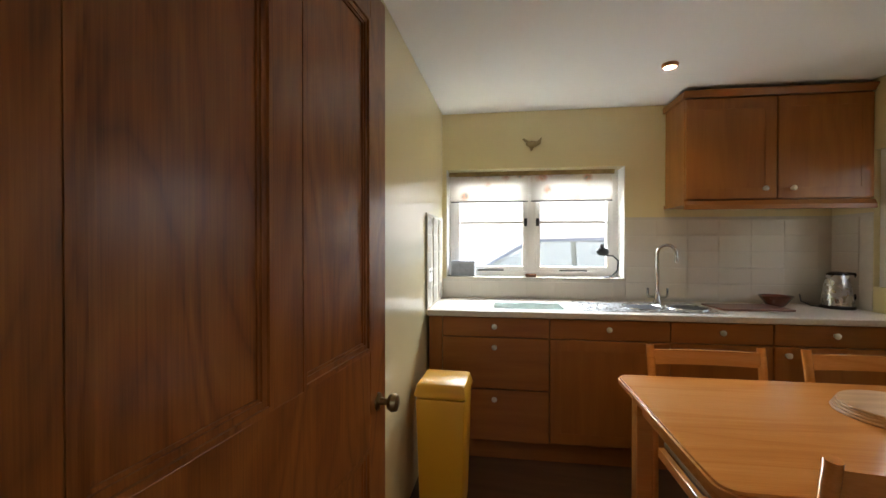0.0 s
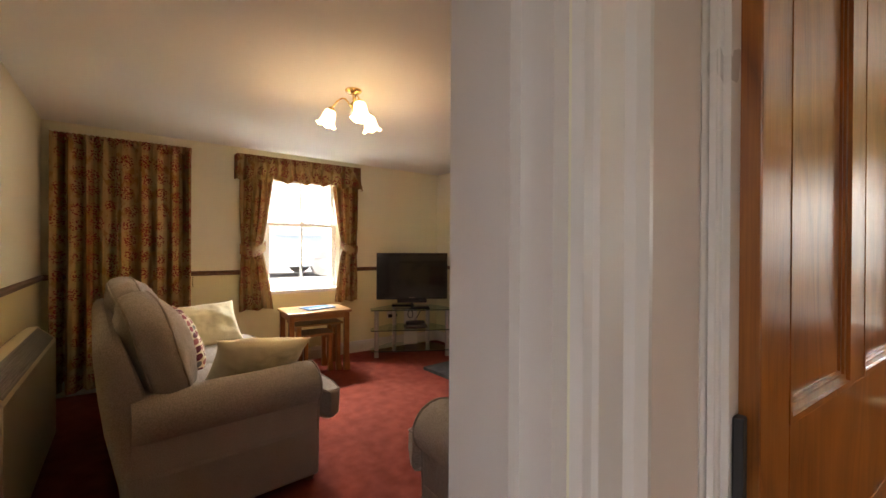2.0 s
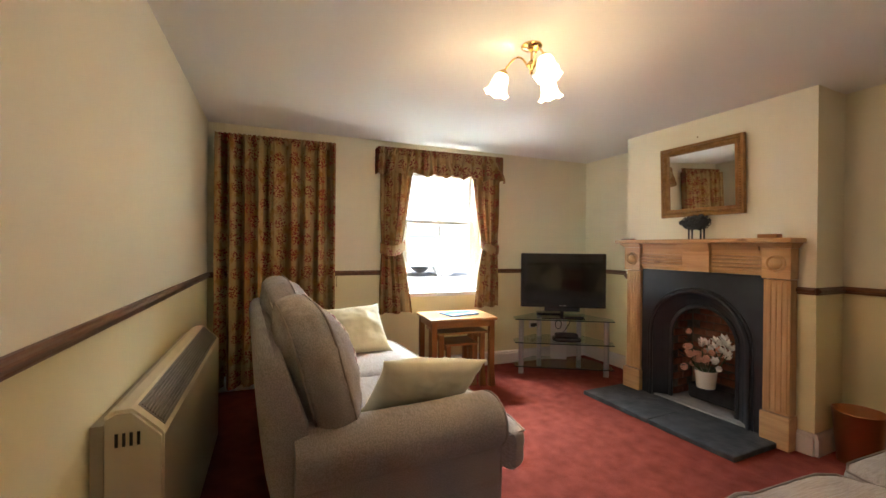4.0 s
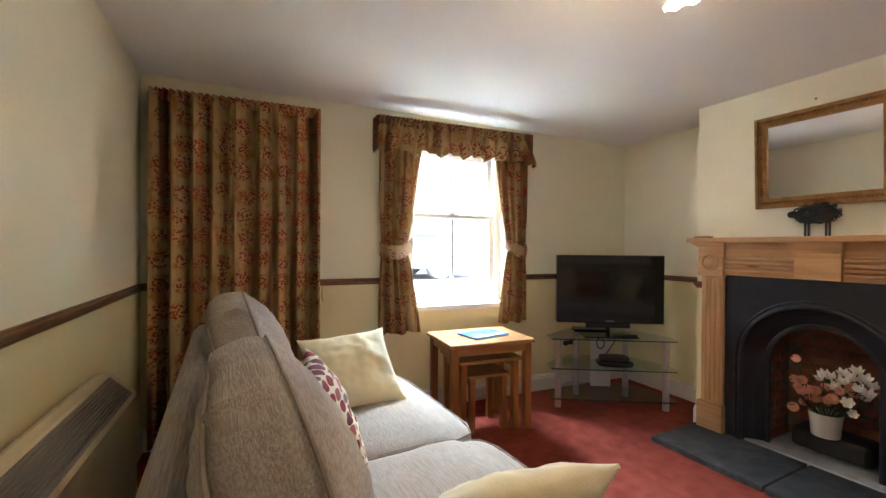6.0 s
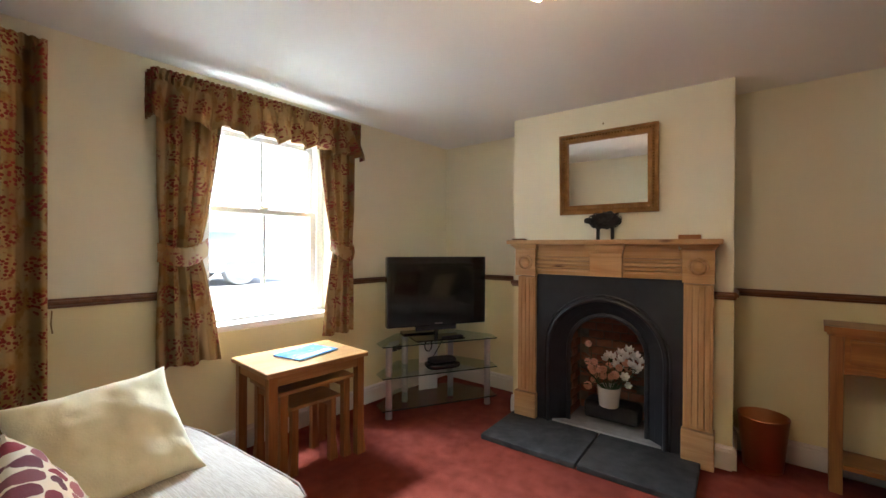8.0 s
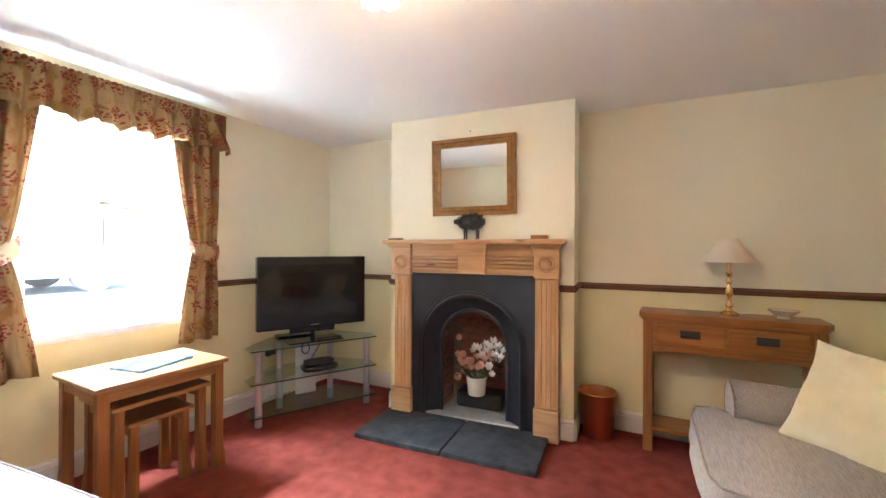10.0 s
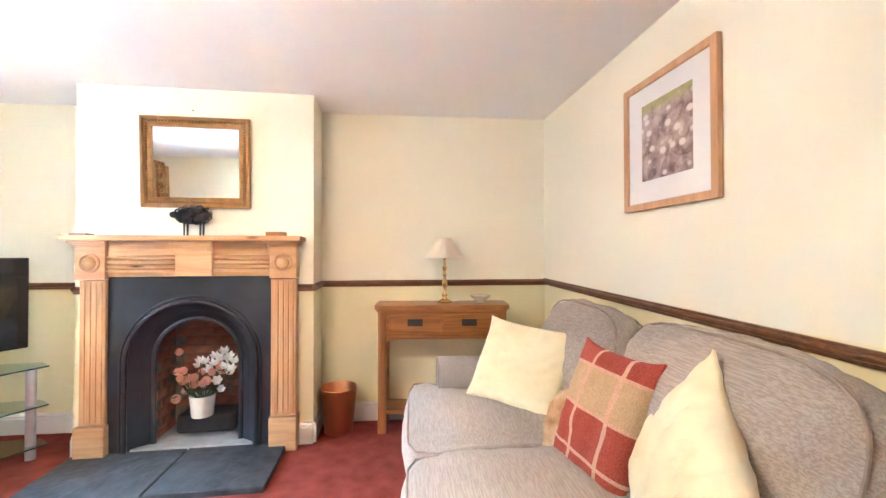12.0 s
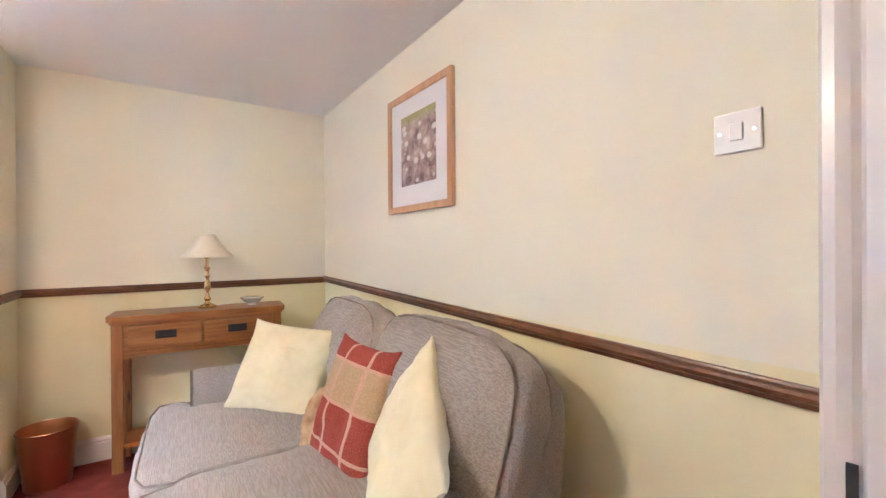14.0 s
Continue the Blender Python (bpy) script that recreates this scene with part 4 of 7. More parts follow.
# ---- mirror and mantel ornaments ----
mirror = thing("mirror", "rectangular mirror in an antique gilt frame on the chimney breast", "mirror", pose(-2.710, 2.672, 1.472, 2.4, 0, 0))
MW, MH, FB = 0.308, 0.545, 0.062
bm = bmesh.new()
for prof, y0, y1, a, b in ((0, -0.022, -0.004, 0.0, FB), (1, -0.034, -0.022, 0.004, 0.018), (2, -0.028, -0.022, 0.044, FB - 0.004)):
    box(bm, -MW + a, y0, a, -MW + b, y1, MH - a)
    box(bm, MW - b, y0, a, MW - a, y1, MH - a)
    box(bm, -MW + b, y0, a, MW - b, y1, b)
    box(bm, -MW + b, y0, MH - b, MW - b, y1, MH - a)
part("frame", bm, GILT, mirror, "antique gilt moulded frame")
bm = bmesh.new()
for i in range(31):
    x = -MW + 0.031 + i * (2 * MW - 0.062) / 30
    for z in (0.031, MH - 0.031):
        lathe(bm, [(0.009, 0), (0.007, -0.006), (0.001, -0.010)], (x, -0.022, z), 7, "y", False)
for i in range(1, 27):
    z = 0.031 + i * (MH - 0.062) / 27
    for x in (-MW + 0.031, MW - 0.031):
        lathe(bm, [(0.009, 0), (0.007, -0.006), (0.001, -0.010)], (x, -0.022, z), 7, "y", False)
part("beading", bm, GILT, mirror, "", True)
part("glass", one(-MW + FB, -0.012, FB, MW - FB, -0.006, MH - FB), MIRROR, mirror, "silvered mirror glass")
bm = bmesh.new()
lathe(bm, [(0.006, 0), (0.006, -0.004), (0.001, -0.006)], (-0.02, 0.0, MH + 0.045), 10, "y", False)
part("hook", bm, OLD_BRASS, mirror, "small brass picture hook", True)

sheep = solo("sheep_ornament", bmesh.new(), BLACK_MATT, "black curled wire sheep standing on the mantel shelf", "ornament", True, pose(-2.705, 2.60, 1.298) @ Matrix.Diagonal((1.08, 1.1, 1.2, 1)))
bm = bmesh.new()
r4 = random.Random(9)
for k in range(70):
    u, v = r4.uniform(0, 2 * math.pi), r4.uniform(-1.2, 1.2)
    c = Vector((0.082 * math.cos(u) * math.cos(v), 0.04 * math.sin(u) * math.cos(v), 0.105 + 0.038 * math.sin(v)))
    t1 = Vector((r4.uniform(-1, 1), r4.uniform(-1, 1), r4.uniform(-1, 1))).normalized()
    t2 = t1.orthogonal().normalized()
    tube(bm, [c + t1 * 0.015 * math.cos(a * 1.05) + t2 * 0.015 * math.sin(a * 1.05) for a in range(6)], 0.0030, 4, True)
cushion(bm, 0.165, 0.08, 0.085, (0, 0, 0.102), 2.2, cuts=6, wrinkle=0)
cushion(bm, 0.045, 0.03, 0.032, (-0.098, 0, 0.105), 2.4, cuts=4, wrinkle=0)
for x in (-0.038, 0.044):
    for y in (-0.018, 0.018):
        tube(bm, [(x, y, 0.09), (x, y, 0.0)], 0.0055, 7)
bm.to_mesh(sheep.data)
bm.free()
solo("mantel_box", one(-0.055, -0.03, 0, 0.055, 0.03, 0.026, 0.003), OAK_X, "small flat wooden box on the mantel shelf", "box", m=pose(-2.235, 2.60, 1.298))
solo("coaster_stack", one(-0.045, -0.035, 0, 0.045, 0.035, 0.013, 0.003), RAILWOOD, "small dark wooden coasters on the mantel shelf", "coasters", m=pose(-3.30, 2.60, 1.298))

# ---- television and glass stand ----
TVM = pose(-3.885, 2.39, 0, 0, 0, 57.8)
tv = thing("television", "black flat screen television on the glass stand in the corner", "television", TVM @ pose(0, 0.02, 0.537))
part("casing", one(-0.405, -0.035, 0.105, 0.405, 0.03, 0.635, 0.008), BLACK, tv)
part("screen", one(-0.372, -0.0375, 0.152, 0.372, -0.0352, 0.603), SCREEN, tv, "dark switched off screen")
part("logo", one(-0.032, -0.0368, 0.121, 0.032, -0.0353, 0.127), CHROME, tv, "small silver maker's mark")
part("back", one(-0.25, 0.03, 0.17, 0.25, 0.075, 0.56, 0.02), BLACK_MATT, tv)
part("stand_neck", one(-0.17, 0.012, 0.06, 0.17, 0.024, 0.12, 0.004), BLACK, tv)
part("stand_post", tube(bmesh.new(), [(0, 0.018, 0.01), (0, 0.018, 0.07)], 0.016, 12), BLACK, tv, "", True)
part("stand_base", one(-0.2, -0.10, 0.0, 0.2, 0.10, 0.012, 0.005), BLACK, tv, "glossy black foot")
stand = thing("tv_stand", "three tier glass corner stand with chrome tube legs", "television stand", TVM)
SHELF = [(-0.46, -0.115), (0.46, -0.115), (0.475, 0.02), (0.25, 0.30), (-0.25, 0.30), (-0.475, 0.02)]
for z in (0.072, 0.302, 0.528):
    sh = part("shelf", prism(bmesh.new(), SHELF, z, z + 0.008), STAND_GLASS, stand, "green tinted glass shelf")
    bm = box(bmesh.new(), -0.459, -0.1165, z, 0.459, -0.1152, z + 0.008)
    box(bm, -0.459, -0.1152, z - 0.001, 0.459, -0.1120, z - 0.0002)
    part("edge", bm, GLASS_EDGE, sh, "dark polished glass edge")
for x, y in ((-0.40, -0.06), (0.40, -0.06), (-0.2, 0.22), (0.2, 0.22)):
    bm = bmesh.new()
    for z0, z1 in ((0.0, 0.071), (0.081, 0.301), (0.311, 0.527)):
        lathe(bm, [(0.024, z0), (0.024, z1)], (x, y, 0), 20)
    part("leg", bm, SATIN, stand, "satin silver tube leg", True)
part("cable_panel", one(-0.085, 0.2, 0.081, 0.075, 0.206, 0.50), PLASTIC_W, stand, "pale cable panel")
part("cable", tube(bmesh.new(), [(0.03 * math.cos(a * 0.5) - 0.01, 0.19, 0.44 + 0.045 * math.sin(a * 0.5)) for a in range(14)], 0.005, 6), BLACK_MATT, stand, "coiled black cable", True)
part("cable", tube(bmesh.new(), [(0.12, 0.19, 0.53), (0.10, 0.18, 0.46), (0.06, 0.19, 0.39), (0.02, 0.17, 0.34)], 0.004, 6), BLACK_MATT, stand, "hanging black cable", True)
dvd = thing("disc_player", "curved black portable player on the middle glass shelf", "player", TVM @ pose(0.04, 0.0, 0.311))
part("case", cushion(bmesh.new(), 0.27, 0.16, 0.05, (0, 0, 0.026), 4, cuts=8, wrinkle=0), BLACK, dvd, "", True)
part("top_cover", cushion(bmesh.new(), 0.22, 0.13, 0.03, (0, 0.01, 0.062), 4, cuts=8, wrinkle=0), BLACK_MATT, dvd, "matt black lid", True)
solo("set_top_box", one(-0.13, -0.06, 0, 0.13, 0.06, 0.026, 0.004), BLACK, "slim black receiver box on the top glass shelf", "receiver", m=TVM @ pose(-0.1, 0.2, 0.5365))
solo("remote_control", one(-0.09, -0.02, 0, 0.09, 0.02, 0.014, 0.005), BLACK_MATT, "black remote control on the foot of the television", "remote control", m=TVM @ pose(0.1, -0.055, 0.5495, 0, 0, 8))


def socket(name, label, m, plug=0):
    s = thing(name, label, "socket", m)
    part("plate", one(-0.073, -0.009, -0.043, 0.073, 0, 0.043, 0.003), PLASTIC_W, s)
    for x in (-0.036, 0.036):
        part("switch", one(x - 0.006, -0.013, 0.012, x + 0.006, -0.009, 0.03, 0.001), PLASTIC_W, s)
    for x in (-0.036, 0.036)[:plug]:
        part("plug", one(x - 0.024, -0.045, -0.03, x + 0.024, -0.010, 0.008, 0.006), BLACK_MATT, s, "black mains plug")
    return s


socket("wall_socket", "white double socket with black plugs behind the glass stand", pose(wx(2.42) + 0.001, 2.42, 0.40, 0, 0, 95), 2)

# ---- nest of tables ----
NM = pose(-4.075, 1.315, 0, 0, 0, -6)


def nest(name, label, m, w, l, h, top_t, leg, mat_top):
    t = thing(name, label, "side table", m, "nest of tables")
    part("tabletop", one(-w / 2, -l / 2, h - top_t, w / 2, l / 2, h, 0.006), mat_top, t)
    x, y = w / 2 - 0.02, l / 2 - 0.02
    for sx in (-1, 1):
        for sy in (-1, 1):
            a, b = sorted((sx * x, sx * (x - leg)))
            c, d = sorted((sy * y, sy * (y - leg)))
            prof = [(c, h - top_t), (d, h - top_t), (d, 0.14), (d + (0.014 if sy > 0 else 0), 0.0), (c - (0.014 if sy < 0 else 0), 0.0), (c, 0.14)]
            part("leg", prism(bmesh.new(), prof, a, b, "x"), OAK, t)
    for sx in (-1, 1):
        a, b = sorted((sx * (x - 0.006), sx * (x - 0.026)))
        if sx < 0 or h > 0.55:
            part("apron", one(a, -y + leg + 0.001, h - top_t - 0.055, b, y - leg - 0.001, h - top_t - 0.001), OAK_Y if mat_top is OAK_Y else OAK, t)
    for sy in (-1, 1):
        c, d = sorted((sy * (y - 0.006), sy * (y - 0.026)))
        part("apron", one(-x + leg + 0.001, c, h - top_t - 0.055, x - leg - 0.001, d, h - top_t - 0.001), OAK_X, t)
    return t


nest("side_table", "largest table of a nest in golden oak below the window", NM, 0.46, 0.62, 0.612, 0.026, 0.045, OAK_Y)
nest("side_table", "middle oak table of the nest tucked under the largest", NM @ pose(0.015, 0, 0), 0.36, 0.465, 0.49, 0.022, 0.04, OAK_Y)
nest("side_table", "smallest oak table of the nest tucked beneath the others", NM @ pose(0.03, 0, 0), 0.28, 0.31, 0.385, 0.02, 0.036, OAK_Y)
plate = thing("wall_switch", "small white switch plate on the window wall beside the curtain", "switch plate", pose(wx(1.93) + 0.001, 1.93, 1.12, 0, 0, 85.5))
part("plate", one(-0.03, -0.008, -0.043, 0.03, 0, 0.043, 0.003), PLASTIC_W, plate)
part("rocker", one(-0.008, -0.012, -0.014, 0.008, -0.0078, 0.014, 0.001), PLASTIC_W, plate)
folder = thing("brochure", "glossy blue brochures lying on the golden oak table", "brochure", NM @ pose(0.0, 0.03, 0.612, 0, 0, 14))
part("booklet", one(-0.105, -0.148, 0, 0.105, 0.148, 0.006, 0.001), MOUNT, folder, "white pages")
part("cover", one(-0.107, -0.15, 0.0061, 0.107, 0.15, 0.012), BLUE_COVER, folder, "glossy blue cover")
part("title_strip", one(0.05, -0.12, 0.0121, 0.085, 0.12, 0.0126), MOUNT, folder, "white title strip")


# ---- sofas ----
def sofa(label, m, length, BZ=0.765, drop=0.0, wide=0.0):
    """Two seats between rolled arms: x along it, y from its back to its front, z up."""
    s = thing("sofa", label, "sofa", m, "pair of matching sofas")
    L = length / 2
    AWD = 0.20
    part("base", one(-L + 0.03, 0.08, 0.04, L - 0.03, 0.885, 0.30, 0.02), SOFA, s)
    part("seat_deck", one(-L + AWD, 0.2, 0.29, L - AWD, 0.87, 0.33, 0.01), SOFA, s)
    bm = bmesh.new()
    prof = [(0.10, 0.05), (0.06, 0.25), (0.02, 0.45), (0.0, 0.60), (-0.012, 0.72), (-0.018, 0.79), (-0.010, 0.835), (0.012, 0.86), (0.04, 0.866), (0.07, 0.85), (0.09, 0.80), (0.16, 0.60), (0.24, 0.40), (0.26, 0.05)]
    rings = []
    for x, k in ((-L + 0.055, 0.62), (-L + 0.060, 0.76), (-L + 0.080, 0.88), (-L + 0.115, 0.96), (-L + 0.17, 1.0), (0, 1.0), (L - 0.17, 1.0), (L - 0.115, 0.96), (L - 0.080, 0.88), (L - 0.060, 0.76), (L - 0.055, 0.62)):
        rings.append([bm.verts.new((x, 0.13 + (y - 0.13) * k, z if z < 0.1 else 0.45 + (z - 0.45) * (0.5 + k / 2))) for y, z in prof])
    for a, b in zip(rings, rings[1:]):
        for i in range(len(prof)):
            bm.faces.new((a[i], a[(i + 1) % len(prof)], b[(i + 1) % len(prof)], b[i]))
    bm.faces.new(rings[0])
    bm.faces.new(rings[-1])
    part("back_frame", bm, SOFA, s, "", True)
    for sg in (-1, 1):
        bm = bmesh.new()
        section = []
        for k in range(15):
            a = math.radians(-50 + k * 280 / 14)
            section.append((L - 0.115 + 0.125 * math.cos(a), 0.515 + 0.112 * math.sin(a)))
        sec = [(L - 0.20, 0.04)] + [(L - 0.045, 0.04)] + section + [(L - 0.20, 0.42)]
        sec = [(sg * x, z) for x, z in sec]
        ys = [0.10, 0.14, 0.3, 0.6, 0.81, 0.865, 0.885]
        rings = []
        for i, y in enumerate(ys):
            k = {0: 0.94, 5: 0.985, 6: 0.93}.get(i, 1.0)
            sag = -0.012 * math.sin(math.pi * (y - 0.1) / 0.78) if 0 < i < 6 else 0
            cx, cz = sg * (L - 0.11), 0.42
            rings.append([bm.verts.new((cx + (x - cx) * k, y, 0.04 if z == 0.04 else cz + (z - cz) * k + sag * (z > 0.5))) for x, z in sec])
        n = len(sec)
        for a, b in zip(rings, rings[1:]):
            for i in range(n):
                bm.faces.new((a[i], a[(i + 1) % n], b[(i + 1) % n], b[i]))
        bm.faces.new(rings[0])
        bm.faces.new(rings[-1])
        arm = part("arm", bm, SOFA, s, "rolled upholstered arm", True)
        part("piping", tube(bmesh.new(), [(sg * (L - 0.11) + (x - sg * (L - 0.11)) * 0.955, 0.883, 0.42 + (z - 0.42) * 0.955 if z > 0.05 else 0.05) for x, z in sec], 0.005, 6, True), PIPING, arm, "", True)
    cw = (length - 2 * AWD) / 2
    for sg in (-1, 1):
        bm = bmesh.new()
        cushion(bm, cw - 0.012, 0.80, 0.17, (sg * cw / 2, 0.60, 0.405), 9, (0.004, 0.03, 0.030), 18, 0.006, sg * 3)
        for v in bm.verts:
            if v.co.y > 0.865:
                k = min(1.0, (v.co.y - 0.865) / 0.03)
                if abs(v.co.x) > cw * 0.5:
                    v.co.x += math.copysign(1, v.co.x) * 0.175 * k * min(1, (abs(v.co.x) - cw * 0.5) / (cw * 0.45)) ** 2
                v.co.z += -0.018 * k
            v.co.y += 0.04 if v.co.y > 0.865 else 0
        seat = part("seat_cushion", bm, SOFA_TOP, s, "", True)
        pts = []
        for a in range(40):
            t = 2 * math.pi * a / 40
            c, d = math.cos(t), math.sin(t)
            k = (abs(c) ** 9 + abs(d) ** 9) ** (-1 / 9)
            x, y = sg * cw / 2 + c * k * (cw - 0.012) / 2, 0.60 + d * k * 0.405
            if y > 0.865:
                kk = min(1.0, (y - 0.865) / 0.03)
                if abs(x) > cw * 0.5:
                    x += math.copysign(1, x) * 0.175 * kk * min(1, (abs(x) - cw * 0.5) / (cw * 0.45)) ** 2
                y += 0.038
            pts.append((x, y, 0.475 - (0.018 if y > 0.93 else 0)))
        part("piping", tube(bmesh.new(), pts, 0.0042, 6, True), PIPING, seat, "", True)
        bm = bmesh.new()
        grow = wide if sg < 0 else 0.0
        cushion(bm, L - 0.07 + grow, 0.19, 0.50, (-grow / 2, -0.01, 0), 4.0, (0.012, 0.035, 0.018), 26, 0.010, sg * 7 + 2)
        for v in bm.verts:
            if v.co.y > 0.05:
                v.co.y += 0.035 * max(0, 1 - (v.co.z / 0.27) ** 2) * max(0, 1 - (2.1 * v.co.x / L) ** 4)
            w_ = noise.noise(Vector((v.co.x * 22 + sg, v.co.y * 3, 1.0)))
            v.co.z += 0.012 * w_ * max(0, v.co.z / 0.25) ** 3
        tilt = Matrix.Translation((sg * (L - 0.06) / 2, 0.205 + (0.012 if sg * drop > 0 else 0), BZ - (abs(drop) if sg * drop > 0 else 0))) @ Matrix.Rotation(radians(15 if sg * drop > 0 else 18), 4, "X")
        back = part("back_cushion", bm, SOFA, s, "", True, tilt)
        for yy in (-0.074, 0.058):
            pts = []
            for a in range(44):
                t = 2 * math.pi * a / 44
                c, d = math.cos(t), math.sin(t)
                k = (abs(c) ** 4.0 + abs(d) ** 4.0) ** (-1 / 4.0)
                pts.append((-grow / 2 + c * k * ((L - 0.07 + grow) / 2 + 0.004) * 0.955, yy, d * k * 0.262 * 0.955))
            part("piping", tube(bmesh.new(), pts, 0.0042, 6, True), PIPING, back, "", True)
    for sx in (-1, 1):
        for y in (0.14, 0.86):
            part("foot", lathe(bmesh.new(), [(0.022, 0), (0.028, 0.045)], (sx * (L - 0.1), y, 0), 14), RAILWOOD, s, "dark turned foot", True)
    return s


sofa("taupe chenille two-seat sofa with rolled arms and scatter cushions", pose(-3.05, -0.345, 0, 0, 0, 1.5), 1.92, 0.768, 0.032)
sofa("taupe chenille two-seat sofa against the cream wall below a print", pose(-0.455, 1.44, 0, 0, 0, 86.5), 1.72, 0.708, 0.015, 0.05)


def pillow(label, mat, centre, size, thick, lean, turn, spin=0, seed=0.0, crease=1.0):
    """A scatter cushion: it faces along turn (degrees from +y), leans back by lean and is spun in its own plane."""
    m = Matrix.Translation(centre) @ Matrix.Rotation(radians(turn), 4, "Z") @ Matrix.Rotation(radians(lean), 4, "X") @ Matrix.Rotation(radians(spin), 4, "Y")
    return solo("scatter_cushion", pillow_mesh(size[0], size[1], thick, seed, crease=crease), mat, label, "cushion", True, m, "scatter cushions")


pillow("cream velour scatter cushion propped in the far corner of the sofa", CREAM_CLOTH, (-3.576, 0.287, 0.64), (0.435, 0.405), 0.13, 43, -89.5, 4, 1.0, 0.15)
pillow("cream scatter cushion printed with plum and brown oval leaves", SPOTTED, (-3.03, 0.082, 0.665), (0.42, 0.40), 0.12, 22, -6, 0, 2.0, 0.3)
pillow("cream velour scatter cushion slumped over the sofa arm", CREAM_CLOTH, (-2.41, 0.33, 0.62), (0.48, 0.34), 0.14, 38, 88, 8, 3.0, 0.4)
pillow("pale cream velour scatter cushion propped against the sofa's arm", CREAM_CLOTH, (-0.950, 1.860, 0.661), (0.475, 0.43), 0.14, 29, 134, -5, 4.0)
check = pillow("rust and sand patchwork chenille scatter cushion with a fringed edge", CHECK, (-0.875, 1.268, 0.662), (0.39, 0.45), 0.11, 20, 95, 0, 5.0, 0.3)
bm = bmesh.new()
rows = []
for i in range(25):
    t = i / 24
    z = -0.235 + 0.27 * t
    w = 0.058 + 0.008 * math.sin(17 * t)
    rows.append([bm.verts.new((0.168 + q * w, 0.012 + 0.010 * math.sin(9 * t + q * 2) + 0.03 * q, z - 0.04 * q)) for q in (0.0, 0.5, 1.0)] + [bm.verts.new((0.168 + q * w, 0.006 + 0.010 * math.sin(9 * t + q * 2) + 0.03 * q, z - 0.04 * q)) for q in (1.0, 0.5, 0.0)])
for A, B in zip(rows, rows[1:]):
    for k in range(6):
        bm.faces.new((A[k], A[(k + 1) % 6], B[(k + 1) % 6], B[k]))
bm.faces.new(rows[0])
bm.faces.new(rows[-1])
part("fringe", bm, surf("sand_fringe", (0.36, 0.22, 0.10), (0.58, 0.42, 0.26), 26, 0.95, 0.8, 150), check, "sand and brown fringed border", True)
pillow("pale cream velour scatter cushion standing on a corner of the sofa", CREAM_CLOTH, (-0.86, 0.925, 0.645), (0.46, 0.45), 0.14, 18, 72, 55, 6.0)

# ---- console table, lamp, bowl, bin ----
CM = pose(-1.19, 2.805, 0, 0, 0, -6.5)
con = thing("console_table", "rustic oak console table with two drawers against the alcove wall", "console table", CM)
TW, TD, TH = 0.45, 0.135, 0.85
top = [(-TW, -TD + 0.03), (-TW + 0.03, -TD), (TW - 0.03, -TD), (TW, -TD + 0.03), (TW, TD), (-TW, TD)]
bm = prism(bmesh.new(), top, TH - 0.032, TH)
part("tabletop", bm, OAK_X, con)
bm = prism(bmesh.new(), [(x * 0.975, y * 0.94) for x, y in top], TH - 0.046, TH - 0.0325)
part("top_moulding", bm, OAK_X, con)
part("case", one(-TW + 0.075, -TD + 0.026, 0.64, TW - 0.075, TD - 0.01, TH - 0.047), OAK_X, con)
for x0, x1 in ((-TW + 0.022, -TW + 0.074), (TW - 0.074, TW - 0.022)):
    for y0, y1 in ((-TD + 0.018, -TD + 0.066), (TD - 0.056, TD - 0.008)):
        part("leg", one(x0, y0, 0, x1, y1, TH - 0.047, 0.003), OAK, con)
for x0, x1 in ((-0.352, -0.008), (0.008, 0.352)):
    dr = part("drawer", one(x0, -TD + 0.014, 0.665, x1, -TD + 0.0255, 0.79, 0.003), OAK_X, con)
    cx = (x0 + x1) / 2
    h = part("handle", one(cx - 0.05, -TD + 0.009, 0.712, cx + 0.05, -TD + 0.0135, 0.757, 0.001), BLACK_MATT, dr, "black iron plate handle")
    part("drop_pull", tube(bmesh.new(), [(cx - 0.036, -TD + 0.006, 0.742), (cx - 0.034, -TD - 0.001, 0.724), (cx + 0.034, -TD - 0.001, 0.724), (cx + 0.036, -TD + 0.006, 0.742)], 0.004, 6), BLACK_MATT, dr, "black iron drop pull", True)
part("lower_shelf", one(-TW + 0.03, -TD + 0.03, 0.125, TW - 0.03, TD - 0.02, 0.15, 0.003), OAK_X, con)
bm = prism(bmesh.new(), [(-0.375, 0.64), (0.375, 0.64), (0.375, 0.61), (0.30, 0.622), (-0.30, 0.622), (-0.375, 0.61)], -TD + 0.024, -TD + 0.04, "y")
part("shaped_rail", bm, OAK_X, con)

lamp = thing("table_lamp", "unlit brass candlestick table lamp with a cream shade on the console", "table lamp", CM @ pose(0.02, 0.02, TH))
part("base", lathe(bmesh.new(), [(0.001, 0), (0.052, 0), (0.052, 0.01), (0.036, 0.018), (0.018, 0.026), (0.012, 0.04), (0.021, 0.055), (0.012, 0.07), (0.009, 0.10), (0.018, 0.115), (0.022, 0.14), (0.013, 0.165), (0.009, 0.18), (0.016, 0.195), (0.010, 0.21), (0.014, 0.235), (0.019, 0.245), (0.010, 0.255), (0.009, 0.30), (0.014, 0.305), (0.014, 0.345), (0.001, 0.346)], (0, 0, 0), 24, "z", False), BRASS, lamp, "turned brass stem", True)
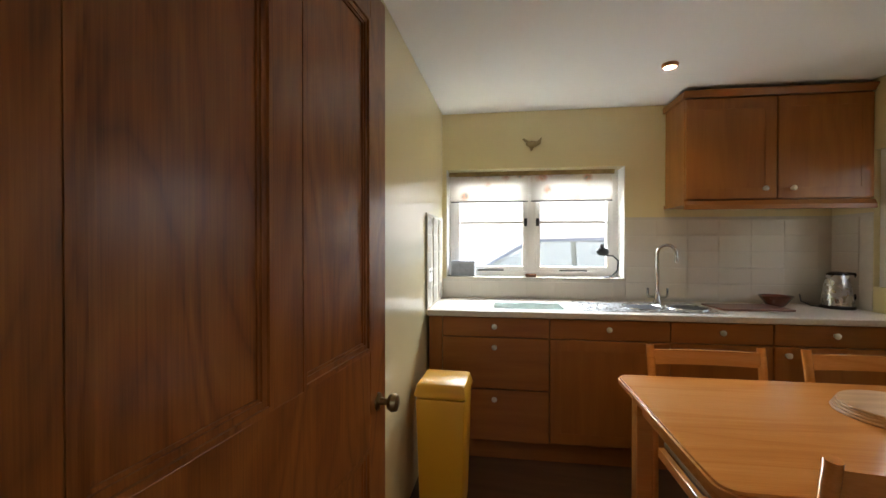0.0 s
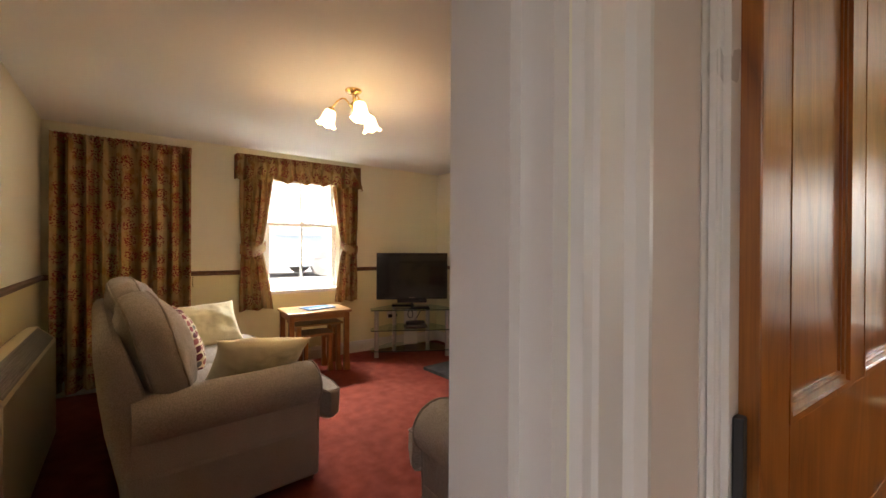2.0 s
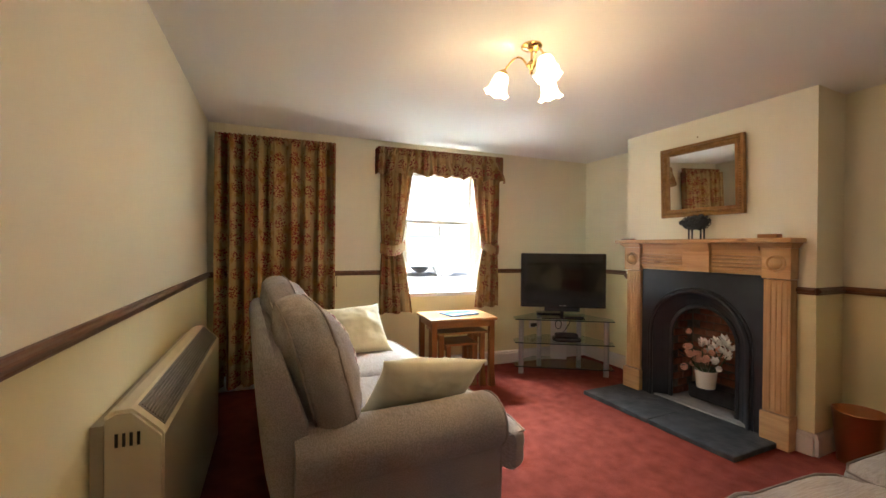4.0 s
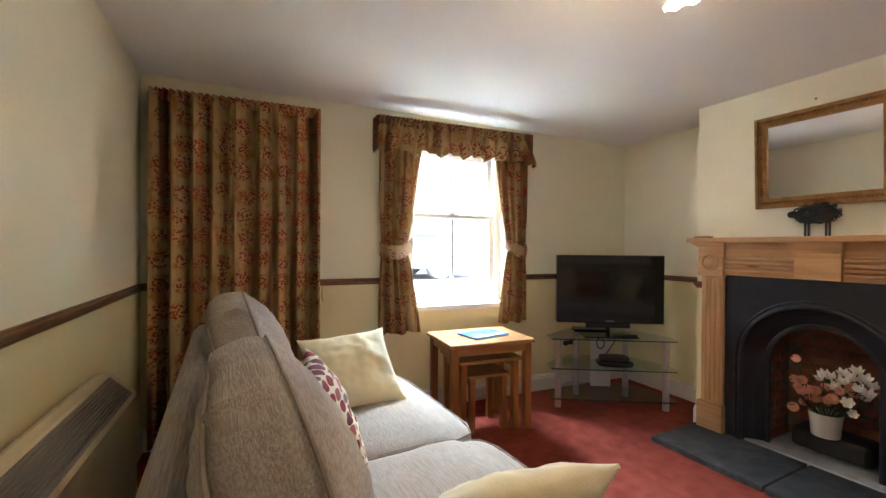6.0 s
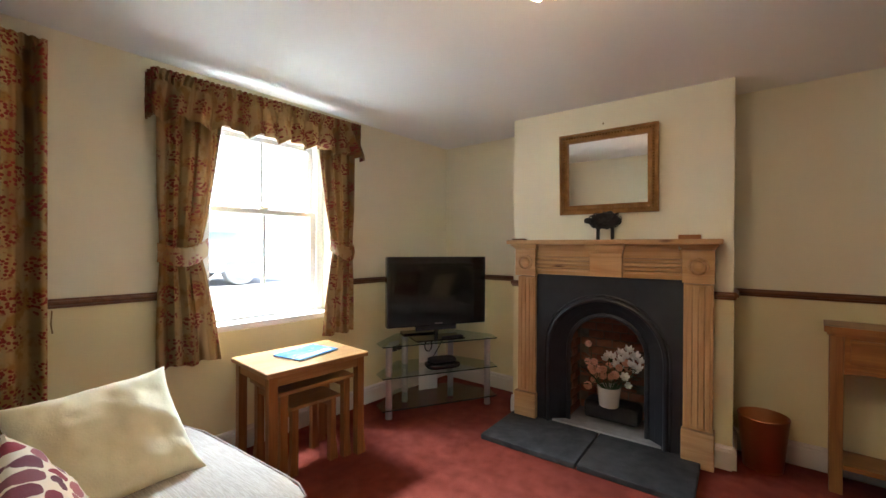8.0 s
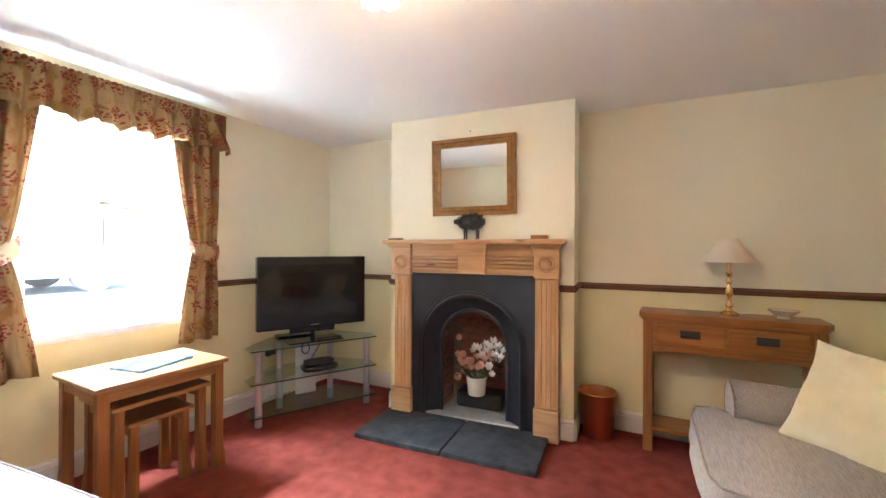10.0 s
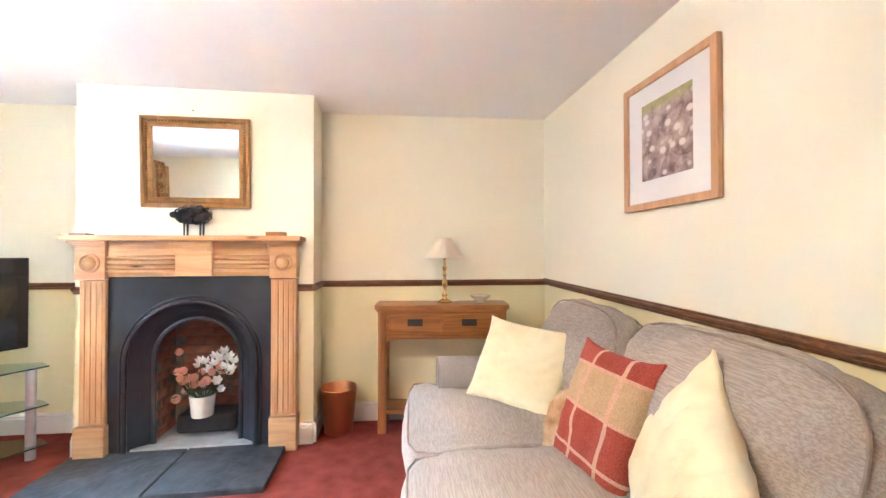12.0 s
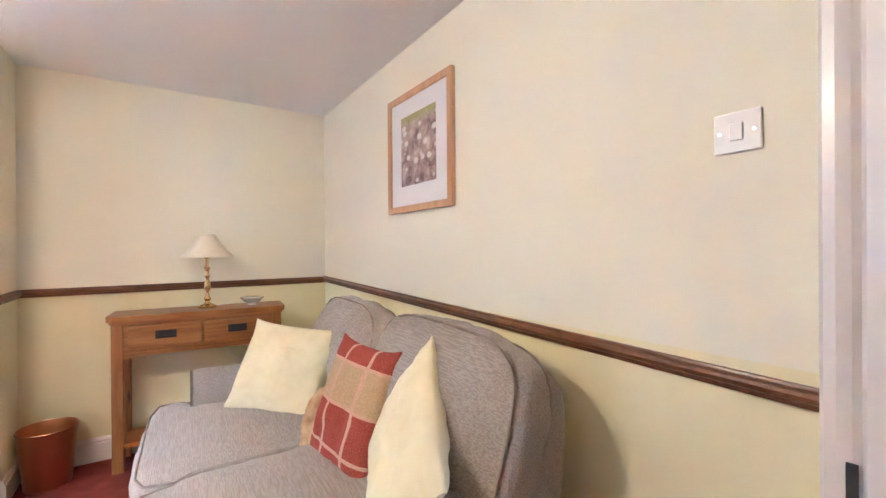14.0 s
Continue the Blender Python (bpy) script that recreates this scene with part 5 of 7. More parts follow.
bm = lathe(bmesh.new(), [(0.150, 0.312), (0.141, 0.318), (0.098, 0.366), (0.064, 0.412), (0.050, 0.440), (0.046, 0.452)], (0, 0, 0), 48, "z", False)
lathe(bm, [(0.148, 0.313), (0.139, 0.319), (0.096, 0.366), (0.062, 0.412), (0.048, 0.440), (0.044, 0.451)], (0, 0, 0), 48, "z", False)
part("shade", bm, SHADE_CLOTH, lamp, "cream cloth empire shade", True)
part("flex", tube(bmesh.new(), [(0.05, 0.06, 0.004), (0.12, 0.11, 0.004), (0.16, 0.125, -0.05), (0.12, 0.128, -0.30), (0.22, 0.128, -0.45)], 0.003, 6), PLASTIC_W, lamp, "thin pale flex", True)
bowl = thing("bowl", "small cream footed bowl with a gilt rim on the console", "bowl", CM @ pose(0.27, 0.02, TH))
part("dish", lathe(bmesh.new(), [(0.001, 0), (0.03, 0), (0.028, 0.012), (0.045, 0.022), (0.072, 0.045), (0.069, 0.046), (0.043, 0.026), (0.001, 0.018)], (0, 0, 0), 28, "z", False), CERAMIC, bowl, "", True)
part("rim", tube(bmesh.new(), [(0.0715 * math.cos(a * math.pi / 16), 0.0715 * math.sin(a * math.pi / 16), 0.046) for a in range(32)], 0.0018, 5, True), BRASS, bowl, "gilt rim", True)
solo("waste_bin", lathe(bmesh.new(), [(0.001, 0.004), (0.085, 0.004), (0.088, 0.0), (0.112, 0.285), (0.115, 0.292), (0.112, 0.297), (0.108, 0.288), (0.084, 0.012), (0.001, 0.012)], (0, 0, 0), 36, "z", False), COPPER, "brushed copper waste bin on the red carpet beside the fireplace", "waste bin", True, pose(-1.89, 2.835, 0) @ Matrix.Diagonal((1.06, 1.06, 1.0, 1)))

# ---- framed print and light switch ----
pic = thing("picture", "light oak framed sheep print in a wide white mount", "picture", pose(-0.392, 1.578, 1.682, 0, 0, -90))
PW, PH = 0.283, 0.295
bm = bmesh.new()
box(bm, -PW, -0.024, -PH, -PW + 0.032, -0.001, PH, 0.002)
box(bm, PW - 0.032, -0.024, -PH, PW, -0.001, PH, 0.002)
box(bm, -PW + 0.032, -0.0235, -PH, PW - 0.032, -0.001, -PH + 0.032, 0.002)
box(bm, -PW + 0.032, -0.0235, PH - 0.032, PW - 0.032, -0.001, PH, 0.002)
part("frame", bm, FRAME_OAK, pic, "light oak frame")
part("mount", one(-PW + 0.032, -0.012, -PH + 0.032, PW - 0.032, -0.006, PH - 0.032), MOUNT, pic, "white card mount")
part("print", one(-0.155, -0.0135, -0.165, 0.155, -0.0122, 0.18), PRINT, pic, "muted print of a flock of sheep")
switch = thing("light_switch", "white single rocker light switch by the doorway", "light switch", pose(-0.391, 0.283, 1.455, 0, 0, -90))
part("plate", one(-0.044, -0.009, -0.044, 0.044, 0, 0.044, 0.003), PLASTIC_W, switch)
part("rocker", one(-0.0125, -0.0145, -0.019, 0.0125, -0.009, 0.019, 0.002), PLASTIC_W, switch, "white rocker")
for x in (-0.032, 0.032):
    part("screw", lathe(bmesh.new(), [(0.004, 0), (0.003, -0.0015)], (x, -0.009, 0), 10, "y"), CHROME, switch, "small chrome screw", True)

# ---- storage heater ----
hx0, hx1 = -3.65, -2.27
HM = Matrix.Translation((hx1, ly(hx1) + 0.004, 0)) @ Matrix.Rotation(math.atan2(ly(hx0) - ly(hx1), hx0 - hx1), 4, "Z")
heater = thing("storage_heater", "ivory storage heater with a sloping grey grille on the cream wall", "storage heater", HM)
hl = 1.38
sec = [(0.035, 0.05), (0.035, 0.715), (0.06, 0.73), (0.097, 0.732), (0.106, 0.728), (0.177, 0.655), (0.184, 0.64), (0.185, 0.05)]
part("body", prism(bmesh.new(), [(-y, z) for y, z in sec], 0.0, hl, "x"), HEATER, heater)
bm = bmesh.new()
n_ = Vector((0, -0.085, 0.08)).normalized()
for k in range(9):
    a = 0.10 + k * 0.80 / 8
    y = -(0.107 + 0.069 * a)
    z = 0.7275 - 0.0715 * a
    box(bm, 0.05, y - 0.003, z - 0.002, hl - 0.05, y + 0.003, z + 0.005)
part("grille", bm, GRILLE, heater, "brown grey outlet grille")
part("grille_recess", prism(bmesh.new(), [(-0.1065, 0.7278), (-0.1765, 0.6558), (-0.1775, 0.6568), (-0.1075, 0.7288)], 0.04, hl - 0.04, "x"), GRILLE, heater, "grey grille backing")
part("side_panel", prism(bmesh.new(), [(-0.04, 0.06), (-0.178, 0.06), (-0.178, 0.642), (-0.103, 0.722), (-0.065, 0.722), (-0.04, 0.708)], -0.012, -0.0005, "x"), HEATER, heater, "ivory end panel")
bm = bmesh.new()
for k in range(4):
    box(bm, -0.0135, -0.125 + k * 0.018, 0.625, -0.0122, -0.117 + k * 0.018, 0.665)
part("vent_slots", bm, BLACK_MATT, heater, "dark vent slots")
part("wall_bracket", one(-0.002, -0.034, 0.06, hl, -0.001, 0.69), HEATER_DARK, heater, "darker ivory back casing")

# ---- sash window ----
window = thing("window_living", "white painted sash window with two large panes to each sash", "window", Matrix.Translation((wx(1.37) - 0.16, 1.37, 0)) @ Matrix.Rotation(math.atan2(NW[1] - SW[1], NW[0] - SW[0]), 4, "Z"))
window["kind"] = "structure"
WL = (WIN_Y1 - WIN_Y0) / 2 + 0.002
zs_, zm_, zt_ = WIN_Z0, 1.475, WIN_Z1
for a, b in ((-WL, -WL + 0.05), (WL - 0.05, WL)):
    part("box_frame", one(a, -0.06, zs_ + 0.03, b, 0.06, zt_, 0.003), GLOSS, window)
part("head", one(-WL + 0.05, -0.06, zt_ - 0.04, WL - 0.05, 0.06, zt_, 0.003), GLOSS, window)
part("sill", one(-WL - 0.03, -0.19, zs_ - 0.012, WL + 0.03, 0.06, zs_ + 0.028, 0.006), GLOSS, window, "white gloss window board")


def sash(y, z0, z1, bottom):
    g = part("sash", bmesh.new(), GLOSS, window)
    bm = bmesh.new()
    xi = WL - 0.05
    box(bm, -xi, y, z0, -xi + 0.045, y + 0.035, z1, 0.003)
    box(bm, xi - 0.045, y, z0, xi, y + 0.035, z1, 0.003)
    box(bm, -xi + 0.045, y, z0, xi - 0.045, y + 0.035, z0 + bottom, 0.003)
    box(bm, -xi + 0.045, y, z1 - 0.035, xi - 0.045, y + 0.035, z1, 0.003)
    box(bm, -0.009, y + 0.004, z0 + bottom, 0.009, y + 0.031, z1 - 0.035)
    bm.to_mesh(g.data)
    bm.free()
    for a, b in ((-xi + 0.045, -0.009), (0.009, xi - 0.045)):
        p = part("pane", one(a, y + 0.015, z0 + bottom, b, y + 0.019, z1 - 0.035), GLASS, g, "clear window pane")
        p.visible_shadow = False


sash(-0.045, zs_ + 0.03, zm_ + 0.02, 0.075)
sash(0.0, zm_ - 0.02, zt_ - 0.04, 0.04)
part("sash_catch", one(-0.03, -0.06, zm_ + 0.021, 0.03, -0.02, zm_ + 0.034, 0.003), OLD_BRASS, window, "small brass sash catch")


# ---- curtains ----
def pleated(w_fn, x_mid, amp, folds, z0, z1, cy, nz=30, nu=150, seed=0.0, gather=None, hem=0.0):
    """Hanging cloth in folds: w_fn(v) gives its (from, to) along y at height share v; two skins 3 mm apart."""
    bm = bmesh.new()
    skins = []
    for skin in (0.0, -0.003):
        g = []
        for j in range(nz + 1):
            v = j / nz
            a, b = w_fn(v)
            row = []
            for i in range(nu + 1):
                u = i / nu
                ph = 2 * math.pi * folds * (u + 0.018 * math.sin(7 * u + seed) + 0.006 * math.sin(3 * v + 11 * u))
                s = math.sin(ph)
                k = amp * (0.75 + 0.25 * math.sin(5 * u + seed)) * (gather(v) if gather else 1)
                x = x_mid + k * (math.copysign(abs(s) ** 0.7, s) * 0.95 + 0.3 * math.sin(2 * ph + 1.0)) + 0.004 * noise.noise(Vector((u * 9, v * 5, seed)))
                y = a + (b - a) * u
                z = z0 + (z1 - z0) * v + (hem * math.sin(ph * 0.5 + seed) if j == 0 else 0)
                row.append(bm.verts.new((x + skin, y, z)))
            g.append(row)
        for j in range(nz):
            for i in range(nu):
                bm.faces.new((g[j][i], g[j][i + 1], g[j + 1][i + 1], g[j + 1][i]))
        skins.append(g)
    a, b = skins
    ring = [(0, i) for i in range(nu)] + [(j, nu) for j in range(nz)] + [(nz, i) for i in range(nu, 0, -1)] + [(j, 0) for j in range(nz, 0, -1)]
    for k in range(len(ring)):
        p, q = ring[k], ring[(k + 1) % len(ring)]
        bm.faces.new((a[p[0]][p[1]], a[q[0]][q[1]], b[q[0]][q[1]], b[p[0]][p[1]]))
    return bm


CR = math.degrees(math.atan2(NW[1] - SW[1], NW[0] - SW[0])) - 90


def on_wall(y):
    return pose(wx(y), y, 0, 0, 0, CR)


cur = thing("curtain", "full length tan and red floral curtains, drawn closed", "curtains", on_wall(-0.17))
part("drape", pleated(lambda v: (-0.475 + 0.0 * v, -0.02 + 0.0 * v), 0.085, 0.062, 4.4, 0.05, 2.10, 0, seed=1.0, hem=0.006), FLORAL, cur, "", True)
part("drape", pleated(lambda v: (-0.035, 0.47 - 0.0 * v), 0.092, 0.062, 4.2, 0.05, 2.10, 0, seed=2.3, hem=0.006), FLORAL, cur, "", True)
part("heading_tape", pleated(lambda v: (-0.48, 0.475), 0.082, 0.018, 26, 2.08, 2.145, 0, 8, 300, seed=0.4, hem=0.0), FLORAL, cur, "gathered pencil pleat heading", True)
part("track", one(0.03, -0.47, 2.10, 0.055, 0.47, 2.12), PLASTIC_W, cur, "white curtain track")
part("cord", tube(bmesh.new(), [(0.12, 0.485, 0.96), (0.12, 0.482, 0.90), (0.118, 0.487, 0.86)], 0.003, 5), OLD_BRASS, cur, "short pull cord", True)

win_c = thing("window_curtains", "floral tied-back curtains and frilled pelmet at the sash window", "curtains", on_wall(1.30))


def tied(side):
    """Width of a tied curtain at a height share: full at the top, drawn outward to the tie, hanging loose below."""
    def f(v):
        k = math.exp(-((v - 0.42) / 0.16) ** 2)
        outer = (0.60 if side < 0 else 0.63) - 0.015 * k
        inner_top, inner_tie, inner_low = (0.27, 0.40, 0.28) if side < 0 else (0.31, 0.45, 0.36)
        if v > 0.42:
            s = (v - 0.42) / 0.58
            inner = inner_tie + (inner_top - inner_tie) * (s ** 0.75)
        else:
            s = (0.42 - v) / 0.42
            inner = inner_tie + (inner_low - inner_tie) * (s ** 0.7)
        return (-outer, -inner) if side < 0 else (inner, outer)
    return f


for side, low in ((-1, 0.60), (1, 0.62)):
    dr = part("drape", pleated(tied(side), 0.085, 0.026, 4.0, low, 2.06, 0, 36, 90, seed=side * 1.7, hem=0.008), FLORAL_THIN, win_c, "", True)
    zc = low + 0.42 * (2.06 - low)
    y0, y1 = (-0.60, -0.36) if side < 0 else (0.42, 0.63)
    bm = bmesh.new()
    pts_in, tb = [], []
    for k in range(13):
        t = k / 12
        y = y0 + (y1 - y0) * t
        dip = -0.05 * math.sin(math.pi * t * 0.9) + (0.045 * (t if side < 0 else 1 - t))
        bulge = 0.05 * math.sin(math.pi * t)
        tb.append((0.085 + 0.012 + bulge, y, zc + dip))
    va = [bm.verts.new((x, y, z + 0.05)) for x, y, z in tb]
    vb = [bm.verts.new((x + 0.012, y, z)) for x, y, z in tb]
    vc = [bm.verts.new((x, y, z - 0.05)) for x, y, z in tb]
    for A, B in ((va, vb), (vb, vc)):
        for i in range(12):
            bm.faces.new((A[i], A[i + 1], B[i + 1], B[i]))
    ob = part("tieback", bm, FLORAL_THIN, dr, "floral tie-back band", True)

frill = pleated(lambda v: (-0.63 - 0.03 * (1 - v), 0.63 + 0.055 * (1 - v)), 0.168, 0.024, 13, 1.90, 2.075, 0, 14, 420, seed=3.1, gather=lambda v: 0.5 + 2.1 * (1 - v), hem=0.024)
part("pelmet_frill", frill, FLORAL_THIN, win_c, "gathered floral pelmet frill", True)
part("pelmet_heading", pleated(lambda v: (-0.632, 0.632), 0.168, 0.010, 46, 2.065, 2.135, 0, 6, 500, seed=0.7), FLORAL_THIN, win_c, "pencil pleated pelmet heading", True)
for side in (-1, 1):
    bm = pleated(lambda v: (0.03, 0.165), 0.0, 0.010, 3, 1.90, 2.13, 0, 10, 40, seed=side)
    bmesh.ops.transform(bm, matrix=Matrix.Translation((0, side * 0.632, 0)) @ Matrix(((0, 1, 0, 0), (1, 0, 0, 0), (0, 0, 1, 0), (0, 0, 0, 1))), verts=bm.verts)
    part("pelmet_return", bm, FLORAL_THIN, win_c, "gathered floral pelmet end", True)
part("pelmet_board", one(0.135, -0.62, 2.115, 0.155, 0.62, 2.13), PLASTIC_W, win_c, "white pelmet board")

# ---- ceiling light ----
light = thing("ceiling_light", "brass three-arm ceiling light with lit frosted tulip shades", "ceiling light", pose(-2.42, 0.893, H - 0.028 + 0.025))
part("ceiling_plate", lathe(bmesh.new(), [(0.001, 0.0275), (0.050, 0.0275), (0.052, 0.021), (0.046, 0.013), (0.030, 0.008), (0.014, 0.004), (0.009, -0.002), (0.001, -0.003)], (0, 0, 0), 32, "z", False), BRASS, light, "polished brass ceiling plate", True)
part("stem", lathe(bmesh.new(), [(0.006, 0.004), (0.006, -0.045), (0.012, -0.050), (0.020, -0.062), (0.022, -0.074), (0.012, -0.088), (0.008, -0.098), (0.011, -0.106), (0.006, -0.114), (0.001, -0.116)], (0, 0, 0), 28, "z", False), BRASS, light, "turned brass stem", True)
for k, ang in enumerate((228, 348, 108)):
    a = radians(ang)
    c, s = math.cos(a), math.sin(a)
    pts = []
    for i in range(13):
        t = i / 12
        r = 0.02 + 0.115 * t
        z = -0.075 + 0.055 * math.sin(math.pi * t ** 0.8) - 0.006 * t
        pts.append((c * r, s * r, z))
    pts.append((c * 0.137, s * 0.137, -0.098))
    part("arm", tube(bmesh.new(), pts, 0.005, 8), BRASS, light, "curved brass arm", True)
    lean = Matrix.Translation((c * 0.137, s * 0.137, -0.085)) @ Matrix.Rotation(radians(-20), 4, Vector((-s, c, 0))) @ Matrix.Translation((-c * 0.137, -s * 0.137, 0.085))
    part("shade_holder", lathe(bmesh.new(), [(0.012, -0.078), (0.022, -0.088), (0.023, -0.11), (0.020, -0.11)], (c * 0.137, s * 0.137, 0), 18, "z", False), BRASS, light, "brass shade cup", True, lean)
    bm = bmesh.new()
    prof = [(0.022, -0.098), (0.034, -0.108), (0.040, -0.130), (0.042, -0.158), (0.048, -0.182), (0.060, -0.200)]
    rings = []
    for r, z in prof:
        ring = []
        for i in range(36):
            b = 2 * math.pi * i / 36
            f = 1 + (0.10 * max(0, (r - 0.040) / 0.020) * math.cos(6 * b)) + 0.02 * math.cos(12 * b)
            ring.append(bm.verts.new((c * 0.137 + r * f * math.cos(b), s * 0.137 + r * f * math.sin(b), z + 0.006 * max(0, (r - 0.045) / 0.015) * math.cos(6 * b))))
        rings.append(ring)
    for A, B in zip(rings, rings[1:]):
        for i in range(36):
            bm.faces.new((A[i], A[(i + 1) % 36], B[(i + 1) % 36], B[i]))
    part("shade", bm, LIT_GLASS, light, "lit frosted tulip shade", True, lean)
    part("bulb", lathe(bmesh.new(), [(0.001, -0.19), (0.014, -0.182), (0.018, -0.165), (0.014, -0.145), (0.010, -0.125), (0.010, -0.11)], (c * 0.137, s * 0.137, 0), 14, "z", False), BULB_MAT, light, "glowing bulb", True, lean)
    lp = new("bulb_light", bpy.data.lights.new("bulb_light", "POINT"))
    lp.data.energy, lp.data.color, lp.data.shadow_soft_size = BULB, (1.0, 0.66, 0.38), 0.03
    lp.matrix_world = pose(-2.42 + c * 0.19, 0.893 + s * 0.19, H - 0.235)

# ---- kitchen units and worktop ----
KY = 3.087
FRONT = KY - 0.585
KX0, KX1 = -0.222, 2.36
structure("worktop", one(KX0, KY - 0.602, 0.855, KX1 - 0.002, KY - 0.002, 0.89, 0.005), WORKTOP, "pale stone-effect laminate worktop")


def knob(parent, x, y, z):
    part("knob", lathe(bmesh.new(), [(0.009, 0), (0.007, -0.010), (0.010, -0.014), (0.016, -0.018), (0.016, -0.024), (0.010, -0.030), (0.001, -0.031)], (x, y, z), 18, "y", False), CERAMIC, parent, "cream ceramic knob", True)


def base_unit(x0, x1, fronts, label):
    u = thing("base_unit", label, "kitchen unit", pose(x0, FRONT, 0), "fitted base units")
    w = x1 - x0
    part("body", one(0.001, 0.021, 0.125, w - 0.001, 0.56, 0.853), CABWOOD, u)
    for kind, z0, z1, kx, kz in fronts:
        fr = part(kind, one(0.002, 0, z0, w - 0.002, 0.019, z1, 0.002), CABWOOD_X if kind == "drawer" else CABWOOD, u)
        if kind == "door":
            bm = bmesh.new()
            s = 0.065
            for a in ((0.006, z0 + 0.004, w - 0.006, z0 + s), (0.006, z1 - s, w - 0.006, z1 - 0.004), (0.006, z0 + s, s, z1 - s), (w - s, z0 + s, w - 0.006, z1 - s)):
                box(bm, a[0], -0.003, a[1], a[2], -0.0002, a[3], 0.001)
            part("frame", bm, CABWOOD, fr)
        knob(fr, kx, -0.0055 if kind == "door" else 0, kz)
    part("plinth", one(0, 0.05, 0, w, 0.066, 0.124), CABWOOD_X, u)
    return u


part("panel", one(-0.004, 0.0, 0, 0.074, 0.02, 0.853), CABWOOD, thing("filler_panel", "orange cherry filler panel beside the kitchen wall", "panel", pose(-0.21, FRONT, 0)))
base_unit(-0.135, 0.49, [("drawer", 0.738, 0.85, 0.31, 0.80), ("drawer", 0.432, 0.732, 0.31, 0.68), ("drawer", 0.128, 0.426, 0.31, 0.375)], "orange cherry base unit of three drawers with cream knobs")
base_unit(0.49, 1.143, [("drawer", 0.738, 0.85, 0.325, 0.80), ("door", 0.128, 0.732, 0.58, 0.66)], "orange cherry base unit with a drawer over a door")
base_unit(1.143, 1.662, [("drawer", 0.738, 0.85, 0.26, 0.80), ("door", 0.128, 0.732, 0.05, 0.66)], "orange cherry base unit with a drawer over a door")
base_unit(1.662, 2.355, [("drawer", 0.738, 0.85, 0.29, 0.80), ("door", 0.128, 0.732, 0.06, 0.69)], "orange cherry base unit with a drawer over a door")

WC = thing("wall_cupboard", "orange cherry two-door wall cupboard with cornice and pelmet", "wall cupboard", pose(1.333, KY - 0.31, 1.515))
ww = 2.352 - 1.333
part("body", one(0, 0.021, 0.03, ww, 0.305, 0.66), CABWOOD, WC)
for i in range(2):
    x0, x1 = i * ww / 2 + 0.002, (i + 1) * ww / 2 - 0.002
    d = part("door", one(x0, 0.0, 0.04, x1, 0.02, 0.65, 0.002), CABWOOD, WC)
    bm = bmesh.new()
    s = 0.065
    for a in ((x0 + 0.003, 0.043, x1 - 0.003, 0.04 + s), (x0 + 0.003, 0.65 - s, x1 - 0.003, 0.647), (x0 + 0.003, 0.04 + s, x0 + s, 0.65 - s), (x1 - s, 0.04 + s, x1 - 0.003, 0.65 - s)):
        box(bm, a[0], -0.003, a[1], a[2], -0.0002, a[3], 0.001)
    part("frame", bm, CABWOOD, d)
    knob(d, ww / 2 - 0.075 if i == 0 else ww / 2 + 0.075, -0.0055, 0.10)
part("pelmet", prism(bmesh.new(), [(-0.022, -0.022), (-0.022, 0.004), (-0.006, 0.03), (0.3, 0.03), (0.3, 0.008), (0.0, 0.008), (0.0, -0.022)], -0.012, ww, "x"), CABWOOD_X, WC)
part("cornice", prism(bmesh.new(), [(-0.004, 0.66), (-0.028, 0.69), (-0.028, 0.698), (0.3, 0.698), (0.3, 0.66)], -0.02, ww, "x"), CABWOOD_X, WC)

# sink, drainer, mixer tap
sink = thing("sink", "stainless steel inset sink with draining grooves in the worktop", "sink", pose(1.02, KY - 0.32, 0.89))
bm = box(bmesh.new(), -0.33, -0.2, 0.0005, 0.45, 0.2, 0.004, 0.001)
part("drainer", bm, STEEL, sink, "steel surround")
bm = bmesh.new()
for k in range(9):
    box(bm, -0.29 + k * 0.028, -0.16, 0.0042, -0.275 + k * 0.028, 0.16, 0.0075, 0.001)
part("drain_ridges", bm, STEEL, sink)
bm = bmesh.new()
for k in range(2):
    cx = 0.06 + 0.26 * k
    tube(bm, [(cx + (0.115 - 0.0 * k) * math.cos(a * math.pi / 16), 0.14 * math.sin(a * math.pi / 16) - 0.01, 0.006) for a in range(32)], 0.005, 6, True)
part("bowl_rim", bm, CHROME, sink, "polished bowl rims", True)
# no hollow bowls: black discs carry the shade of their depth
bm = bmesh.new()
for k in range(2):
    lathe(bm, [(0.108, 0.0046), (0.001, 0.0046)], (0.06 + 0.26 * k, -0.01, 0), 32, "z", False)
part("bowl", bm, BLACK_MATT, sink, "flat black discs painted as the shade in the steel bowls")
tap = thing("mixer_tap", "tall chrome swan neck mixer tap with two levers behind the sink", "tap", pose(1.24, KY - 0.125, 0.894))
part("body", lathe(bmesh.new(), [(0.026, 0), (0.026, 0.01), (0.018, 0.02), (0.018, 0.06), (0.014, 0.07), (0.001, 0.071)], (0, 0, 0), 20, "z", False), CHROME, tap, "", True)
part("spout", tube(bmesh.new(), [(0, 0, 0.05), (0, 0, 0.33)] + [(0.052 - 0.052 * math.cos(a * math.pi / 12), -0.03 * (a / 12), 0.33 + 0.052 * math.sin(a * math.pi / 12)) for a in range(1, 12)] + [(0.106, -0.03, 0.325), (0.108, -0.03, 0.27)], 0.012, 12), CHROME, tap, "", True)
